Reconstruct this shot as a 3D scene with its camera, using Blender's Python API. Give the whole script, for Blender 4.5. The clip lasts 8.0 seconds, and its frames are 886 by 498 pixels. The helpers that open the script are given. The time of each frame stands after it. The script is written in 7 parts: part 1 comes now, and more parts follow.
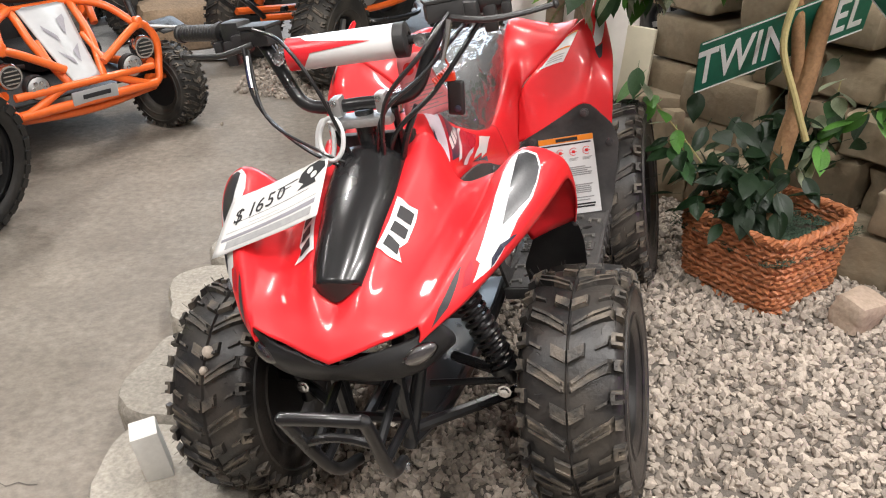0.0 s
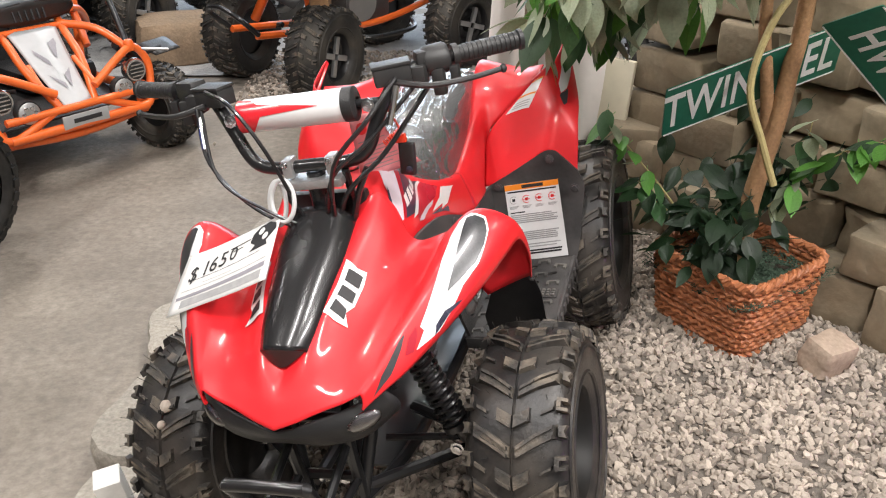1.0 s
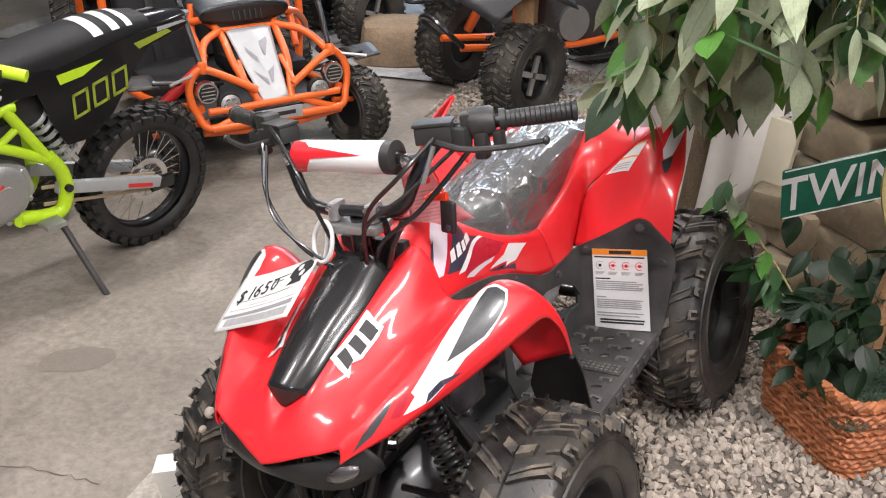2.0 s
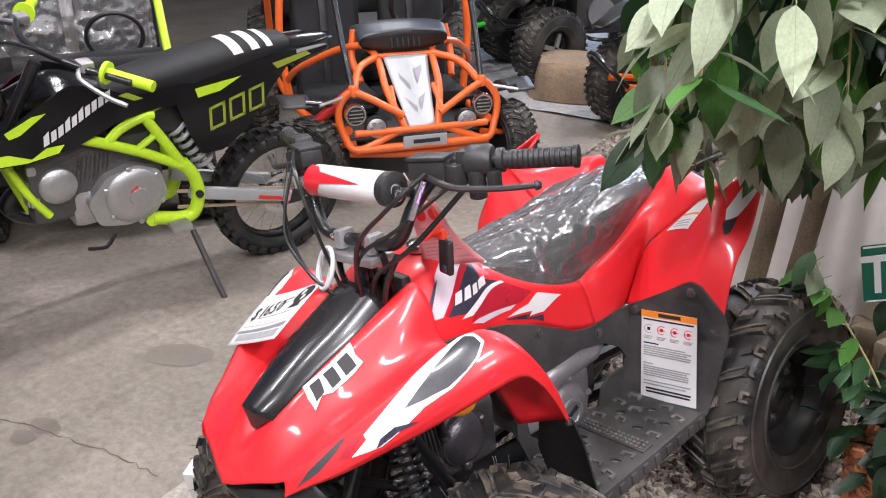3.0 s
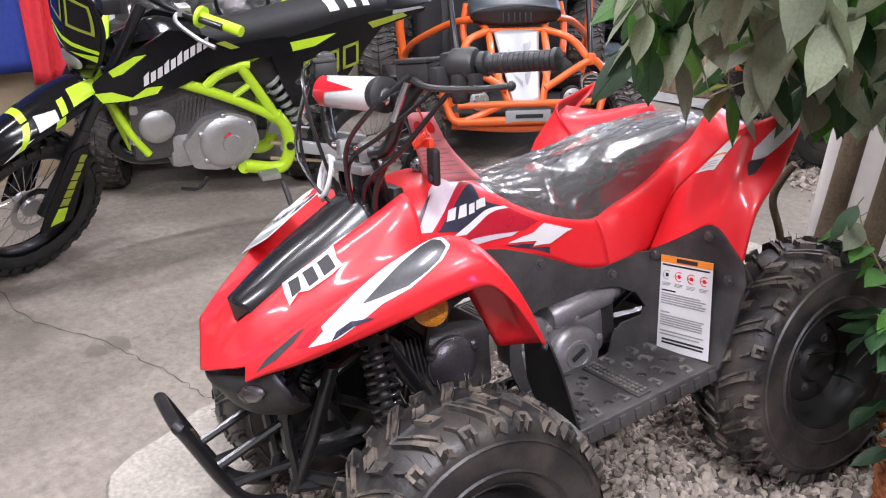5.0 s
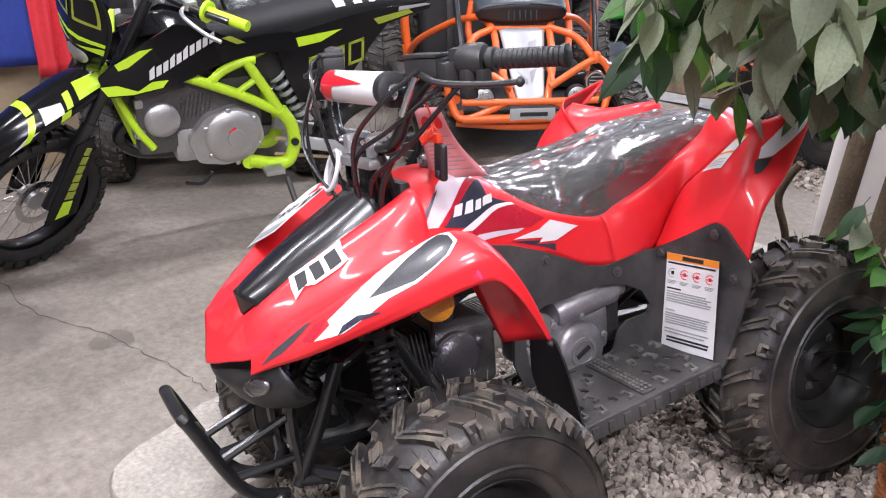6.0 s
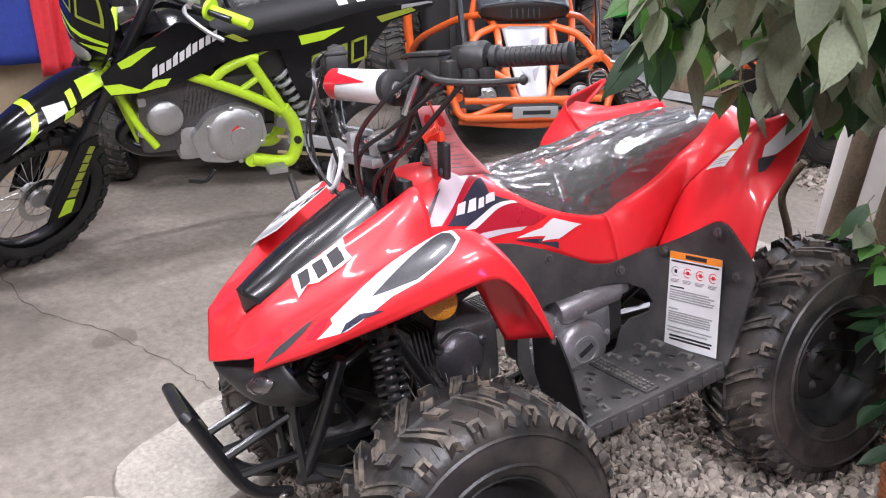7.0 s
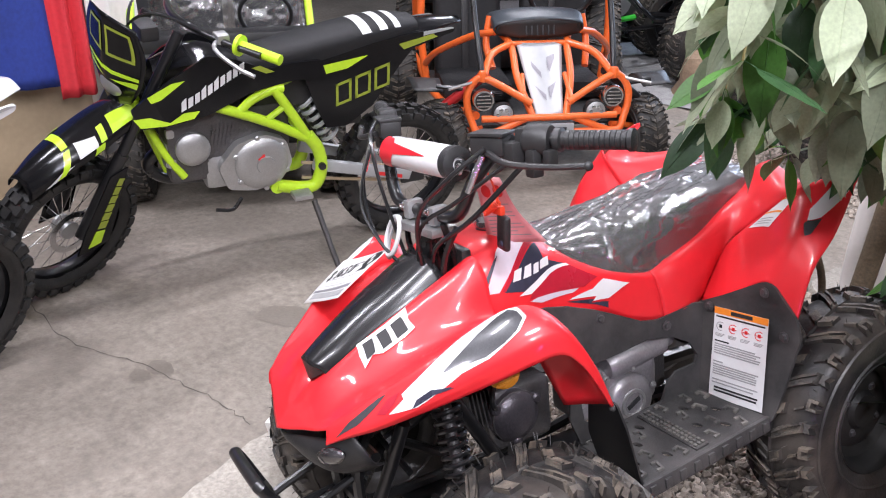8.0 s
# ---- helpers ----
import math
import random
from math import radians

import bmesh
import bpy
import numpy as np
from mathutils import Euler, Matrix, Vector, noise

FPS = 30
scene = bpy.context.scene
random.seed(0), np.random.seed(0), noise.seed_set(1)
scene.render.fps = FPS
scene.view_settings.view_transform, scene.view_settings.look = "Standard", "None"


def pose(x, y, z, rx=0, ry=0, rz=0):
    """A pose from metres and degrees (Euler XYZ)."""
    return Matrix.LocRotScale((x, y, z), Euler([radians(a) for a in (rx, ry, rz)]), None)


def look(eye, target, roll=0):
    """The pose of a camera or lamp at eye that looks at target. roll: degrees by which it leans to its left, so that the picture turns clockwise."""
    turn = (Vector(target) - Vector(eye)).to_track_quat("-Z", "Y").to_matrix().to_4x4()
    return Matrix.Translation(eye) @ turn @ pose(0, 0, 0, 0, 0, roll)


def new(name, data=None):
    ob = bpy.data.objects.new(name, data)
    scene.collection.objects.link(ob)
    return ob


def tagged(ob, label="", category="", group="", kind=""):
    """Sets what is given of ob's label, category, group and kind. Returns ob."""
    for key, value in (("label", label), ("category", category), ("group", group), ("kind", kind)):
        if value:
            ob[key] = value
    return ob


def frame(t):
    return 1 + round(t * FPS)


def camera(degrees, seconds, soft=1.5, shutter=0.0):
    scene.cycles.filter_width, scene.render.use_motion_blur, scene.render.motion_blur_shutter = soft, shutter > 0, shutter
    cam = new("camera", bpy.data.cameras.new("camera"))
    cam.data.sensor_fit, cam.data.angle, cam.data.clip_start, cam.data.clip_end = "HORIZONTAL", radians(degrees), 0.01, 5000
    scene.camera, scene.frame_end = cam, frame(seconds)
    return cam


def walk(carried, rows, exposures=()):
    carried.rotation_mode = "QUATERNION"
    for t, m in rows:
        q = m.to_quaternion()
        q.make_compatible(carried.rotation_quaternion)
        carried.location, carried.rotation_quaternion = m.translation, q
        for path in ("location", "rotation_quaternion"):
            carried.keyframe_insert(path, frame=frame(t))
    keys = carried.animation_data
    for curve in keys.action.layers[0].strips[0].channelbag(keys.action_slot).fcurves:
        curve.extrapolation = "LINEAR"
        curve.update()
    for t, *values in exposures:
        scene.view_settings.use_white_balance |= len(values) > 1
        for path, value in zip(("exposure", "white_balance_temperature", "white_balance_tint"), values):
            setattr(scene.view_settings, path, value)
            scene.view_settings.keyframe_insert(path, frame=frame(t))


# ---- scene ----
import functools

cam = camera(53.9, 8.0, 1.1)
METRES, EYE, TILT, LEAN, TURN = 1.46, 1.344, -27.0, 0.0, 0.0
ROWS = [
    (0.0, 0.0, 0.0, 0.0, 0.0, 0.0, -0.0),
    (0.5, 0.0096, -0.0074, 0.0169, -0.01, -0.13, -0.01),
    (1.0, 0.0753, -0.0049, 0.0764, 0.96, -0.27, -0.06),
    (1.5, 0.2135, 0.0203, 0.135, 6.08, -0.81, -3.85),
    (2.0, 0.3054, 0.051, 0.167, 16.68, -1.45, -8.6),
    (3.5, 0.59, 0.2566, 0.2324, 35.69, -2.6, -16.38),
    (4.0, 0.6479, 0.2962, 0.211, 40.36, -4.24, -17.54),
    (4.5, 0.6706, 0.3178, 0.1759, 41.4, -4.48, -18.2),
    (6.0, 0.667, 0.3157, 0.1643, 41.74, -4.7, -19.13),
    (6.5, 0.6668, 0.3162, 0.1644, 41.83, -4.79, -19.18),
    (7.0, 0.6663, 0.3156, 0.1641, 41.91, -4.87, -19.16),
    (7.5, 0.6538, 0.2968, 0.1928, 41.95, -5.16, -19.06),
    (8.0, 0.6034, 0.2304, 0.2333, 41.43, -5.67, -18.55),
]
walk(cam, [(t, pose(0, 0, EYE, TILT, LEAN, TURN) @ pose(METRES * x, METRES * y, METRES * z, 90 + pitch, roll, yaw)) for t, x, y, z, yaw, pitch, roll in ROWS],
     [(0.0, 0, 6500, 10), (1.5, 0, 6450, 11), (3.5, 0.09, 5980, 16), (6.5, 0.15, 5900, 17), (8.0, 0.13, 5880, 17)])

# ---- light ----
world = bpy.data.worlds.new("hall_air")
scene.world = world
world.use_nodes = True
world.node_tree.nodes["Background"].inputs[0].default_value = (0.90, 0.95, 1.0, 1)
world.node_tree.nodes["Background"].inputs[1].default_value = 0.18


def area_lamp(name, place, target, sx, sy, watts, colour):
    d = bpy.data.lights.new(name, "AREA")
    d.shape, d.size, d.size_y, d.energy, d.color = "RECTANGLE", sx, sy, watts, colour
    ob = new(name, d)
    ob.matrix_world = look(place, target)
    return ob


# Unseen lamps; those at (1.0, 0.7) and (2.3, 0.1) are added fill light.
for lx, ly, w in [(-2.0, 0.4, 42), (-1.7, 2.6, 40), (-0.3, 0.5, 35), (1.0, 0.7, 50), (0.3, 2.9, 30), (-0.6, 5.0, 55), (-3.6, 2.6, 12), (-2.6, 5.0, 40), (0.2, -1.2, 44), (2.2, 1.8, 12), (2.3, 0.1, 96)]:
    area_lamp("ceiling_tube_lamp", (lx, ly, 3.0), (lx, ly, 0), 0.10, 0.60, w, (1.0, 0.965, 0.93))
area_lamp("daylight_lamp", (-0.6, 8.6, 2.0), (-0.3, 5.0, 0.3), 5.0, 1.8, 150, (0.72, 0.85, 1.0))
area_lamp("violet_lamp", (1.75, 0.95, 0.55), (0.9, 1.8, 0.3), 0.05, 0.3, 0.9, (0.85, 0.25, 1.0))


# ---- materials ----
def node_mat(name):
    m = bpy.data.materials.new(name)
    m.use_nodes = True
    return m, m.node_tree.nodes, m.node_tree.links, m.node_tree.nodes["Principled BSDF"]


def surface(name, colour, rough=0.5, metal=0.0, vary=0.15, scale=8.0, bump=0.0, bump_scale=60.0, coat=0.0, dust=None, dust_amount=0.0,
            island=0.0, piece=0.0, spec=0.5, speck=0.0, speck_scale=150.0):
    """A material with large and fine variation of colour, gloss and relief; dust: a second colour in uneven patches."""
    m, n, l, b = node_mat(name)
    tc = n.new("ShaderNodeTexCoord")
    big, fine = n.new("ShaderNodeTexNoise"), n.new("ShaderNodeTexNoise")
    big.inputs["Scale"].default_value, fine.inputs["Scale"].default_value = scale, scale * 9
    big.inputs["Detail"].default_value, fine.inputs["Detail"].default_value = 6, 8
    for t in (big, fine):
        l.new(tc.outputs["Object"], t.inputs["Vector"])
    both = n.new("ShaderNodeMath")
    both.operation = "MULTIPLY_ADD"
    both.inputs[1].default_value = 0.55
    l.new(fine.outputs["Fac"], both.inputs[0])
    half = n.new("ShaderNodeMath")
    half.operation = "MULTIPLY"
    half.inputs[1].default_value = 0.45
    l.new(big.outputs["Fac"], half.inputs[0])
    l.new(half.outputs[0], both.inputs[2])
    ramp = n.new("ShaderNodeValToRGB")
    e = ramp.color_ramp.elements
    e[0].position, e[1].position = 0.3, 0.7
    e[0].color = (*[c * (1 - vary) for c in colour], 1)
    e[1].color = (*[min(1, c * (1 + vary)) for c in colour], 1)
    l.new(both.outputs[0], ramp.inputs[0])
    out = ramp.outputs[0]
    if island or piece:
        hsv = n.new("ShaderNodeHueSaturation")
        rnd = n.new("ShaderNodeNewGeometry").outputs["Random Per Island"] if island else n.new("ShaderNodeObjectInfo").outputs["Random"]
        rng = n.new("ShaderNodeMapRange")
        rng.inputs[3].default_value, rng.inputs[4].default_value = 1 - (island or piece), 1 + (island or piece)
        l.new(rnd, rng.inputs[0])
        l.new(rng.outputs[0], hsv.inputs["Value"])
        l.new(out, hsv.inputs["Color"])
        out = hsv.outputs[0]
    if speck:
        sn, sr, sh = n.new("ShaderNodeTexNoise"), n.new("ShaderNodeMapRange"), n.new("ShaderNodeHueSaturation")
        sn.inputs["Scale"].default_value, sn.inputs["Detail"].default_value, sn.inputs["Roughness"].default_value = speck_scale, 5, 0.75
        sr.inputs[1].default_value, sr.inputs[2].default_value, sr.inputs[3].default_value, sr.inputs[4].default_value = 0.3, 0.7, 1 - speck, 1 + speck
        l.new(tc.outputs["Object"], sn.inputs["Vector"])
        l.new(sn.outputs["Fac"], sr.inputs[0])
        l.new(sr.outputs[0], sh.inputs["Value"])
        l.new(out, sh.inputs["Color"])
        out = sh.outputs[0]
    if dust:
        mask = n.new("ShaderNodeTexNoise")
        mask.inputs["Scale"].default_value, mask.inputs["Detail"].default_value = scale * 0.8, 9
        l.new(tc.outputs["Object"], mask.inputs["Vector"])
        mr = n.new("ShaderNodeMapRange")
        mr.inputs[1].default_value, mr.inputs[2].default_value, mr.inputs[4].default_value = 0.42, 0.68, dust_amount
        l.new(mask.outputs["Fac"], mr.inputs[0])
        mix = n.new("ShaderNodeMix")
        mix.data_type = "RGBA"
        l.new(mr.outputs[0], mix.inputs[0])
        l.new(out, mix.inputs[6])
        mix.inputs[7].default_value = (*dust, 1)
        out = mix.outputs[2]
    l.new(out, b.inputs["Base Color"])
    rr = n.new("ShaderNodeMapRange")
    rr.inputs[3].default_value, rr.inputs[4].default_value = max(0.02, rough * 0.85), min(1, rough * 1.2)
    l.new(big.outputs["Fac"], rr.inputs[0])
    l.new(rr.outputs[0], b.inputs["Roughness"])
    b.inputs["Metallic"].default_value = metal
    b.inputs["Coat Weight"].default_value = coat
    b.inputs["Coat Roughness"].default_value = 0.06
    b.inputs["Specular IOR Level"].default_value = spec
    if bump:
        bt = n.new("ShaderNodeTexNoise")
        bt.inputs["Scale"].default_value, bt.inputs["Detail"].default_value = bump_scale, 8
        l.new(tc.outputs["Object"], bt.inputs["Vector"])
        bn = n.new("ShaderNodeBump")
        bn.inputs["Strength"].default_value, bn.inputs["Distance"].default_value = bump, 0.01
        l.new(bt.outputs["Fac"], bn.inputs["Height"])
        l.new(bn.outputs[0], b.inputs["Normal"])
    return m


RED = surface("red_moulded_plastic", (0.75, 0.018, 0.025), 0.40, vary=0.05, scale=5, coat=0.45, bump=0.012, bump_scale=35, spec=0.4)
BLACK = surface("black_satin_plastic", (0.016, 0.016, 0.017), 0.42, vary=0.3, bump=0.12, bump_scale=500, dust=(0.09, 0.085, 0.08), dust_amount=0.22)
GLOSS = surface("black_gloss_plastic", (0.011, 0.011, 0.012), 0.26, vary=0.25, coat=0.25, bump=0.01, bump_scale=40)
PANEL = surface("dusty_black_panel", (0.034, 0.033, 0.033), 0.5, vary=0.3, scale=14, bump=0.15, bump_scale=700, dust=(0.13, 0.12, 0.115), dust_amount=0.38)
STEEL = surface("black_painted_steel", (0.012, 0.012, 0.013), 0.28, vary=0.3, coat=0.2, bump=0.02)
TYRE = surface("black_tyre_rubber", (0.017, 0.016, 0.016), 0.40, vary=0.35, scale=16, bump=0.12, bump_scale=160, dust=(0.16, 0.135, 0.11), dust_amount=0.30)
LUGDUST = surface("dusty_lug_rubber", (0.045, 0.041, 0.037), 0.55, vary=0.5, scale=30, bump=0.3, bump_scale=200, dust=(0.22, 0.18, 0.135), dust_amount=0.7)
BIKETYRE = surface("black_knobbly_rubber", (0.012, 0.012, 0.012), 0.5, vary=0.3, scale=16, bump=0.15, bump_scale=160, dust=(0.06, 0.055, 0.05), dust_amount=0.3)
TYRE2 = surface("dusty_tyre_rubber", (0.022, 0.021, 0.02), 0.6, vary=0.35, scale=8, bump=0.2, bump_scale=120, dust=(0.15, 0.13, 0.10), dust_amount=0.35)
ALU = surface("cast_aluminium", (0.50, 0.50, 0.50), 0.42, 0.85, vary=0.12, scale=20, bump=0.15, bump_scale=260)
CAST = surface("dark_cast_metal", (0.11, 0.105, 0.108), 0.44, 0.6, vary=0.25, scale=20, bump=0.2, bump_scale=220, dust=(0.12, 0.11, 0.10), dust_amount=0.3)
CHROME = surface("bright_steel", (0.72, 0.72, 0.73), 0.2, 1.0, vary=0.08, scale=30)
WHITE = surface("white_vinyl", (0.72, 0.72, 0.72), 0.25, vary=0.04, coat=0.3)
CARBON = surface("grey_black_vinyl", (0.045, 0.045, 0.05), 0.3, vary=0.35, scale=40, coat=0.4)
NAVY = surface("navy_vinyl", (0.035, 0.035, 0.06), 0.28, vary=0.3, coat=0.4)
CRIMSON = surface("crimson_vinyl", (0.42, 0.012, 0.03), 0.28, vary=0.1, coat=0.3)
PALEVINYL = surface("pale_lilac_vinyl", (0.60, 0.54, 0.60), 0.28, vary=0.08, coat=0.3)
GREY = surface("grey_vinyl", (0.28, 0.27, 0.30), 0.3, vary=0.15, coat=0.3)
PAPER = surface("white_paper", (0.66, 0.655, 0.64), 0.65, vary=0.05, scale=6, bump=0.03, bump_scale=30)
PINK = surface("pink_paper_tag", (0.78, 0.34, 0.35), 0.5, vary=0.1)
INK = surface("black_ink", (0.02, 0.02, 0.022), 0.6, vary=0.2)
GREYINK = surface("grey_ink", (0.33, 0.33, 0.33), 0.7, vary=0.2)
ORANGEINK = surface("orange_ink", (0.80, 0.25, 0.02), 0.5, vary=0.08)
REDINK = surface("red_ink", (0.70, 0.03, 0.03), 0.5, vary=0.08)
AMBER = surface("amber_reflector", (0.72, 0.27, 0.01), 0.2, vary=0.15, scale=60, coat=0.5, bump=0.5, bump_scale=300)
SEAT = surface("black_seat_vinyl", (0.016, 0.016, 0.017), 0.55, spec=0.3, vary=0.25, bump=0.2, bump_scale=300)
ORANGE = surface("orange_powder_coat", (0.80, 0.14, 0.022), 0.32, vary=0.1, coat=0.25, bump=0.03, bump_scale=90)
LIME = surface("lime_painted_steel", (0.52, 0.78, 0.02), 0.34, vary=0.08, coat=0.2, bump=0.03)
SILVER = surface("silver_painted_sheet", (0.46, 0.47, 0.48), 0.48, 0.35, vary=0.06, scale=4)
CONCRETE = surface("worn_concrete", (0.252, 0.220, 0.184), 0.6, vary=0.26, scale=3.4, bump=0.3, bump_scale=80, dust=(0.165, 0.142, 0.118), dust_amount=0.6, speck=0.26, speck_scale=34)
GRAVEL = surface("crushed_limestone", (0.37, 0.318, 0.268), 0.85, vary=0.16, scale=40, bump=0.3, bump_scale=150, island=0.33)
# Dark base colour: shade in the gaps between the stones is painted in.
GRAVELBED = surface("shaded_gap_bed", (0.13, 0.112, 0.096), 0.95, vary=0.4, scale=40, bump=1.0, bump_scale=70)
STONE = surface("tan_limestone", (0.275, 0.226, 0.157), 0.88, vary=0.22, scale=7, bump=0.55, bump_scale=26, piece=0.30, dust=(0.24, 0.175, 0.105), dust_amount=0.5)
SLAB = surface("pale_limestone_slab", (0.35, 0.32, 0.275), 0.85, vary=0.22, scale=9, bump=0.6, bump_scale=45, speck=0.25, speck_scale=90, piece=0.1)
WICKER = surface("orange_brown_wicker", (0.40, 0.145, 0.060), 0.5, vary=0.3, scale=12, bump=0.2, bump_scale=200, island=0.25)
BARK = surface("pale_brown_bark", (0.29, 0.165, 0.078), 0.75, vary=0.3, scale=14, bump=0.5, bump_scale=60)
DARKBARK = surface("grey_brown_pole_bark", (0.135, 0.10, 0.062), 0.8, vary=0.4, scale=18, bump=0.5, bump_scale=70)
VINE = surface("pale_green_stem", (0.36, 0.30, 0.13), 0.7, vary=0.2, scale=20, bump=0.2)
TIMBER = surface("rough_timber", (0.33, 0.19, 0.095), 0.8, vary=0.3, scale=6, bump=0.5, bump_scale=40)
SIGNGREEN = surface("green_sign_sheeting", (0.010, 0.115, 0.070), 0.42, vary=0.18, scale=9, bump=0.02)
SIGNWHITE = surface("white_sign_sheeting", (0.66, 0.68, 0.66), 0.5, vary=0.1, scale=20)
MOSS = surface("dark_green_moss", (0.05, 0.085, 0.055), 0.95, vary=0.6, scale=60, bump=1.0, bump_scale=180)
PLY = surface("cream_plywood", (0.60, 0.55, 0.42), 0.7, vary=0.08, scale=3, bump=0.05)
CLOTH = surface("white_draped_cloth", (0.72, 0.68, 0.64), 0.8, vary=0.06, scale=4, bump=0.05)
WALLMAT = surface("dark_hall_wall", (0.30, 0.285, 0.27), 0.85, vary=0.2, scale=1.5, bump=0.1)
CEIL = surface("hall_ceiling", (0.72, 0.71, 0.68), 0.9, vary=0.06, scale=1.5)
BLUE = surface("navy_cloth", (0.020, 0.040, 0.24), 0.8, vary=0.2, scale=6, bump=0.1)
REDCLOTH = surface("red_cloth", (0.62, 0.03, 0.04), 0.7, vary=0.12, scale=6)
DARKRED = surface("red_machine_paint", (0.50, 0.02, 0.02), 0.35, vary=0.15, coat=0.3)
CARDBOARD = surface("tan_cardboard", (0.44, 0.34, 0.22), 0.75, vary=0.08, scale=5)
GREENPLASTIC = surface("bright_green_plastic", (0.06, 0.55, 0.05), 0.35, vary=0.1)


def leaf_mat(name, colour, island):
    m = surface(name, colour, 0.42, vary=0.22, scale=25, bump=0.12, bump_scale=90, island=island)
    n, l = m.node_tree.nodes, m.node_tree.links
    b, out = n["Principled BSDF"], n["Material Output"]
    tr, mx = n.new("ShaderNodeBsdfTranslucent"), n.new("ShaderNodeMixShader")
    l.new(b.inputs["Base Color"].links[0].from_socket, tr.inputs[0])
    mx.inputs[0].default_value = 0.42
    l.new(b.outputs[0], mx.inputs[1])
    l.new(tr.outputs[0], mx.inputs[2])
    l.new(mx.outputs[0], out.inputs[0])
    return m


LEAF = leaf_mat("green_silk_leaf", (0.090, 0.23, 0.048), 0.5)
# Pale leaf backs, made paler: glare on them is put into the colour.
PALELEAF = leaf_mat("pale_glare_silk_leaf", (0.43, 0.49, 0.34), 0.25)
DARKLEAF = leaf_mat("dark_ivy_leaf", (0.014, 0.036, 0.014), 0.5)


def clear_mat(name, see, rough, tint=(1, 1, 1), bump=0.0, bump_scale=30, haze=0.0):
    """Thin clear film or lens: mostly transparent, with real gloss on top."""
    m, n, l, b = node_mat(name)
    n.remove(b)
    t, g, mx, fr = n.new("ShaderNodeBsdfTransparent"), n.new("ShaderNodeBsdfGlossy"), n.new("ShaderNodeMixShader"), n.new("ShaderNodeFresnel")
    t.inputs[0].default_value = (*tint, 1)
    g.inputs["Roughness"].default_value = rough
    fr.inputs[0].default_value = 1.5
    ad = n.new("ShaderNodeMath")
    ad.operation, ad.use_clamp = "ADD", True
    ad.inputs[1].default_value = 1 - see
    l.new(fr.outputs[0], ad.inputs[0])
    l.new(ad.outputs[0], mx.inputs[0])
    l.new(t.outputs[0], mx.inputs[1])
    l.new(g.outputs[0], mx.inputs[2])
    l.new(mx.outputs[0], n["Material Output"].inputs[0])
    if haze:
        df, hm = n.new("ShaderNodeBsdfDiffuse"), n.new("ShaderNodeMixShader")
        df.inputs[0].default_value = (0.8, 0.8, 0.8, 1)
        hm.inputs[0].default_value = haze
        l.new(mx.outputs[0], hm.inputs[1])
        l.new(df.outputs[0], hm.inputs[2])
        l.new(hm.outputs[0], n["Material Output"].inputs[0])
    if bump:
        tx, bn, tc = n.new("ShaderNodeTexNoise"), n.new("ShaderNodeBump"), n.new("ShaderNodeTexCoord")
        mp = n.new("ShaderNodeMapping")
        mp.inputs["Scale"].default_value = (1.0, 0.45, 1.0)
        mp.inputs["Rotation"].default_value = (0, 0, 0.5)
        tx.inputs["Scale"].default_value, tx.inputs["Detail"].default_value, tx.inputs["Distortion"].default_value = bump_scale, 4, 1.5
        l.new(tc.outputs["Object"], mp.inputs[0])
        l.new(mp.outputs[0], tx.inputs["Vector"])
        bn.inputs["Strength"].default_value, bn.inputs["Distance"].default_value = bump, 0.02
        l.new(tx.outputs["Fac"], bn.inputs["Height"])
        for s in (g, fr):
            l.new(bn.outputs[0], s.inputs["Normal"])
    return m


WRAP = clear_mat("clear_plastic_wrap", 0.84, 0.14, (0.96, 0.96, 0.96), 0.16, 30, haze=0.06)
BIKEBLACK = surface("black_bike_plastic", (0.006, 0.006, 0.007), 0.16, vary=0.25, bump=0.06, bump_scale=9, spec=0.35)
# Violet light seen on the engine cover is put into this base colour.
DARKCAST = surface("violet_lit_cast_metal", (0.12, 0.11, 0.125), 0.34, 0.6, vary=0.25, scale=20, bump=0.12, bump_scale=220)
ENGINEGREY = surface("grey_cast_engine", (0.36, 0.35, 0.365), 0.36, 0.6, vary=0.2, scale=25, bump=0.10, bump_scale=240, dust=(0.16, 0.15, 0.14), dust_amount=0.35)
LENS = clear_mat("clear_lens", 0.8, 0.05)


# ---- mesh helpers ----
def link_mesh(name, bm, material, smooth=True):
    me = bpy.data.meshes.new(name)
    bm.to_mesh(me)
    bm.free()
    me.materials.append(material)
    if smooth:
        me.polygons.foreach_set("use_smooth", [True] * len(me.polygons))
        me.set_sharp_from_angle(angle=radians(38))
    return new(name, me)


def part(name, bm, material, parent, label="", smooth=True):
    ob = link_mesh(name, bm, material, smooth)
    ob.parent = parent
    return tagged(ob, label)


def thing(name, m, label, category, group="", kind=""):
    ob = new(name)
    ob.empty_display_size = 0.1
    ob.matrix_basis = m
    return tagged(ob, label, category, group, kind)


def crom(P, t):
    """Catmull-Rom through the points P at t from 0 to len - 1."""
    P = np.asarray(P, float)
    n = len(P)
    i = int(min(max(math.floor(t), 0), n - 2))
    f = t - i
    a = P[i - 1] if i > 0 else 2 * P[0] - P[1]
    d = P[i + 2] if i + 2 < n else 2 * P[-1] - P[-2]
    b, c = P[i], P[i + 1]
    return 0.5 * (2 * b + (c - a) * f + (2 * a - 5 * b + 4 * c - d) * f * f + (3 * b - a - 3 * c + d) * f ** 3)


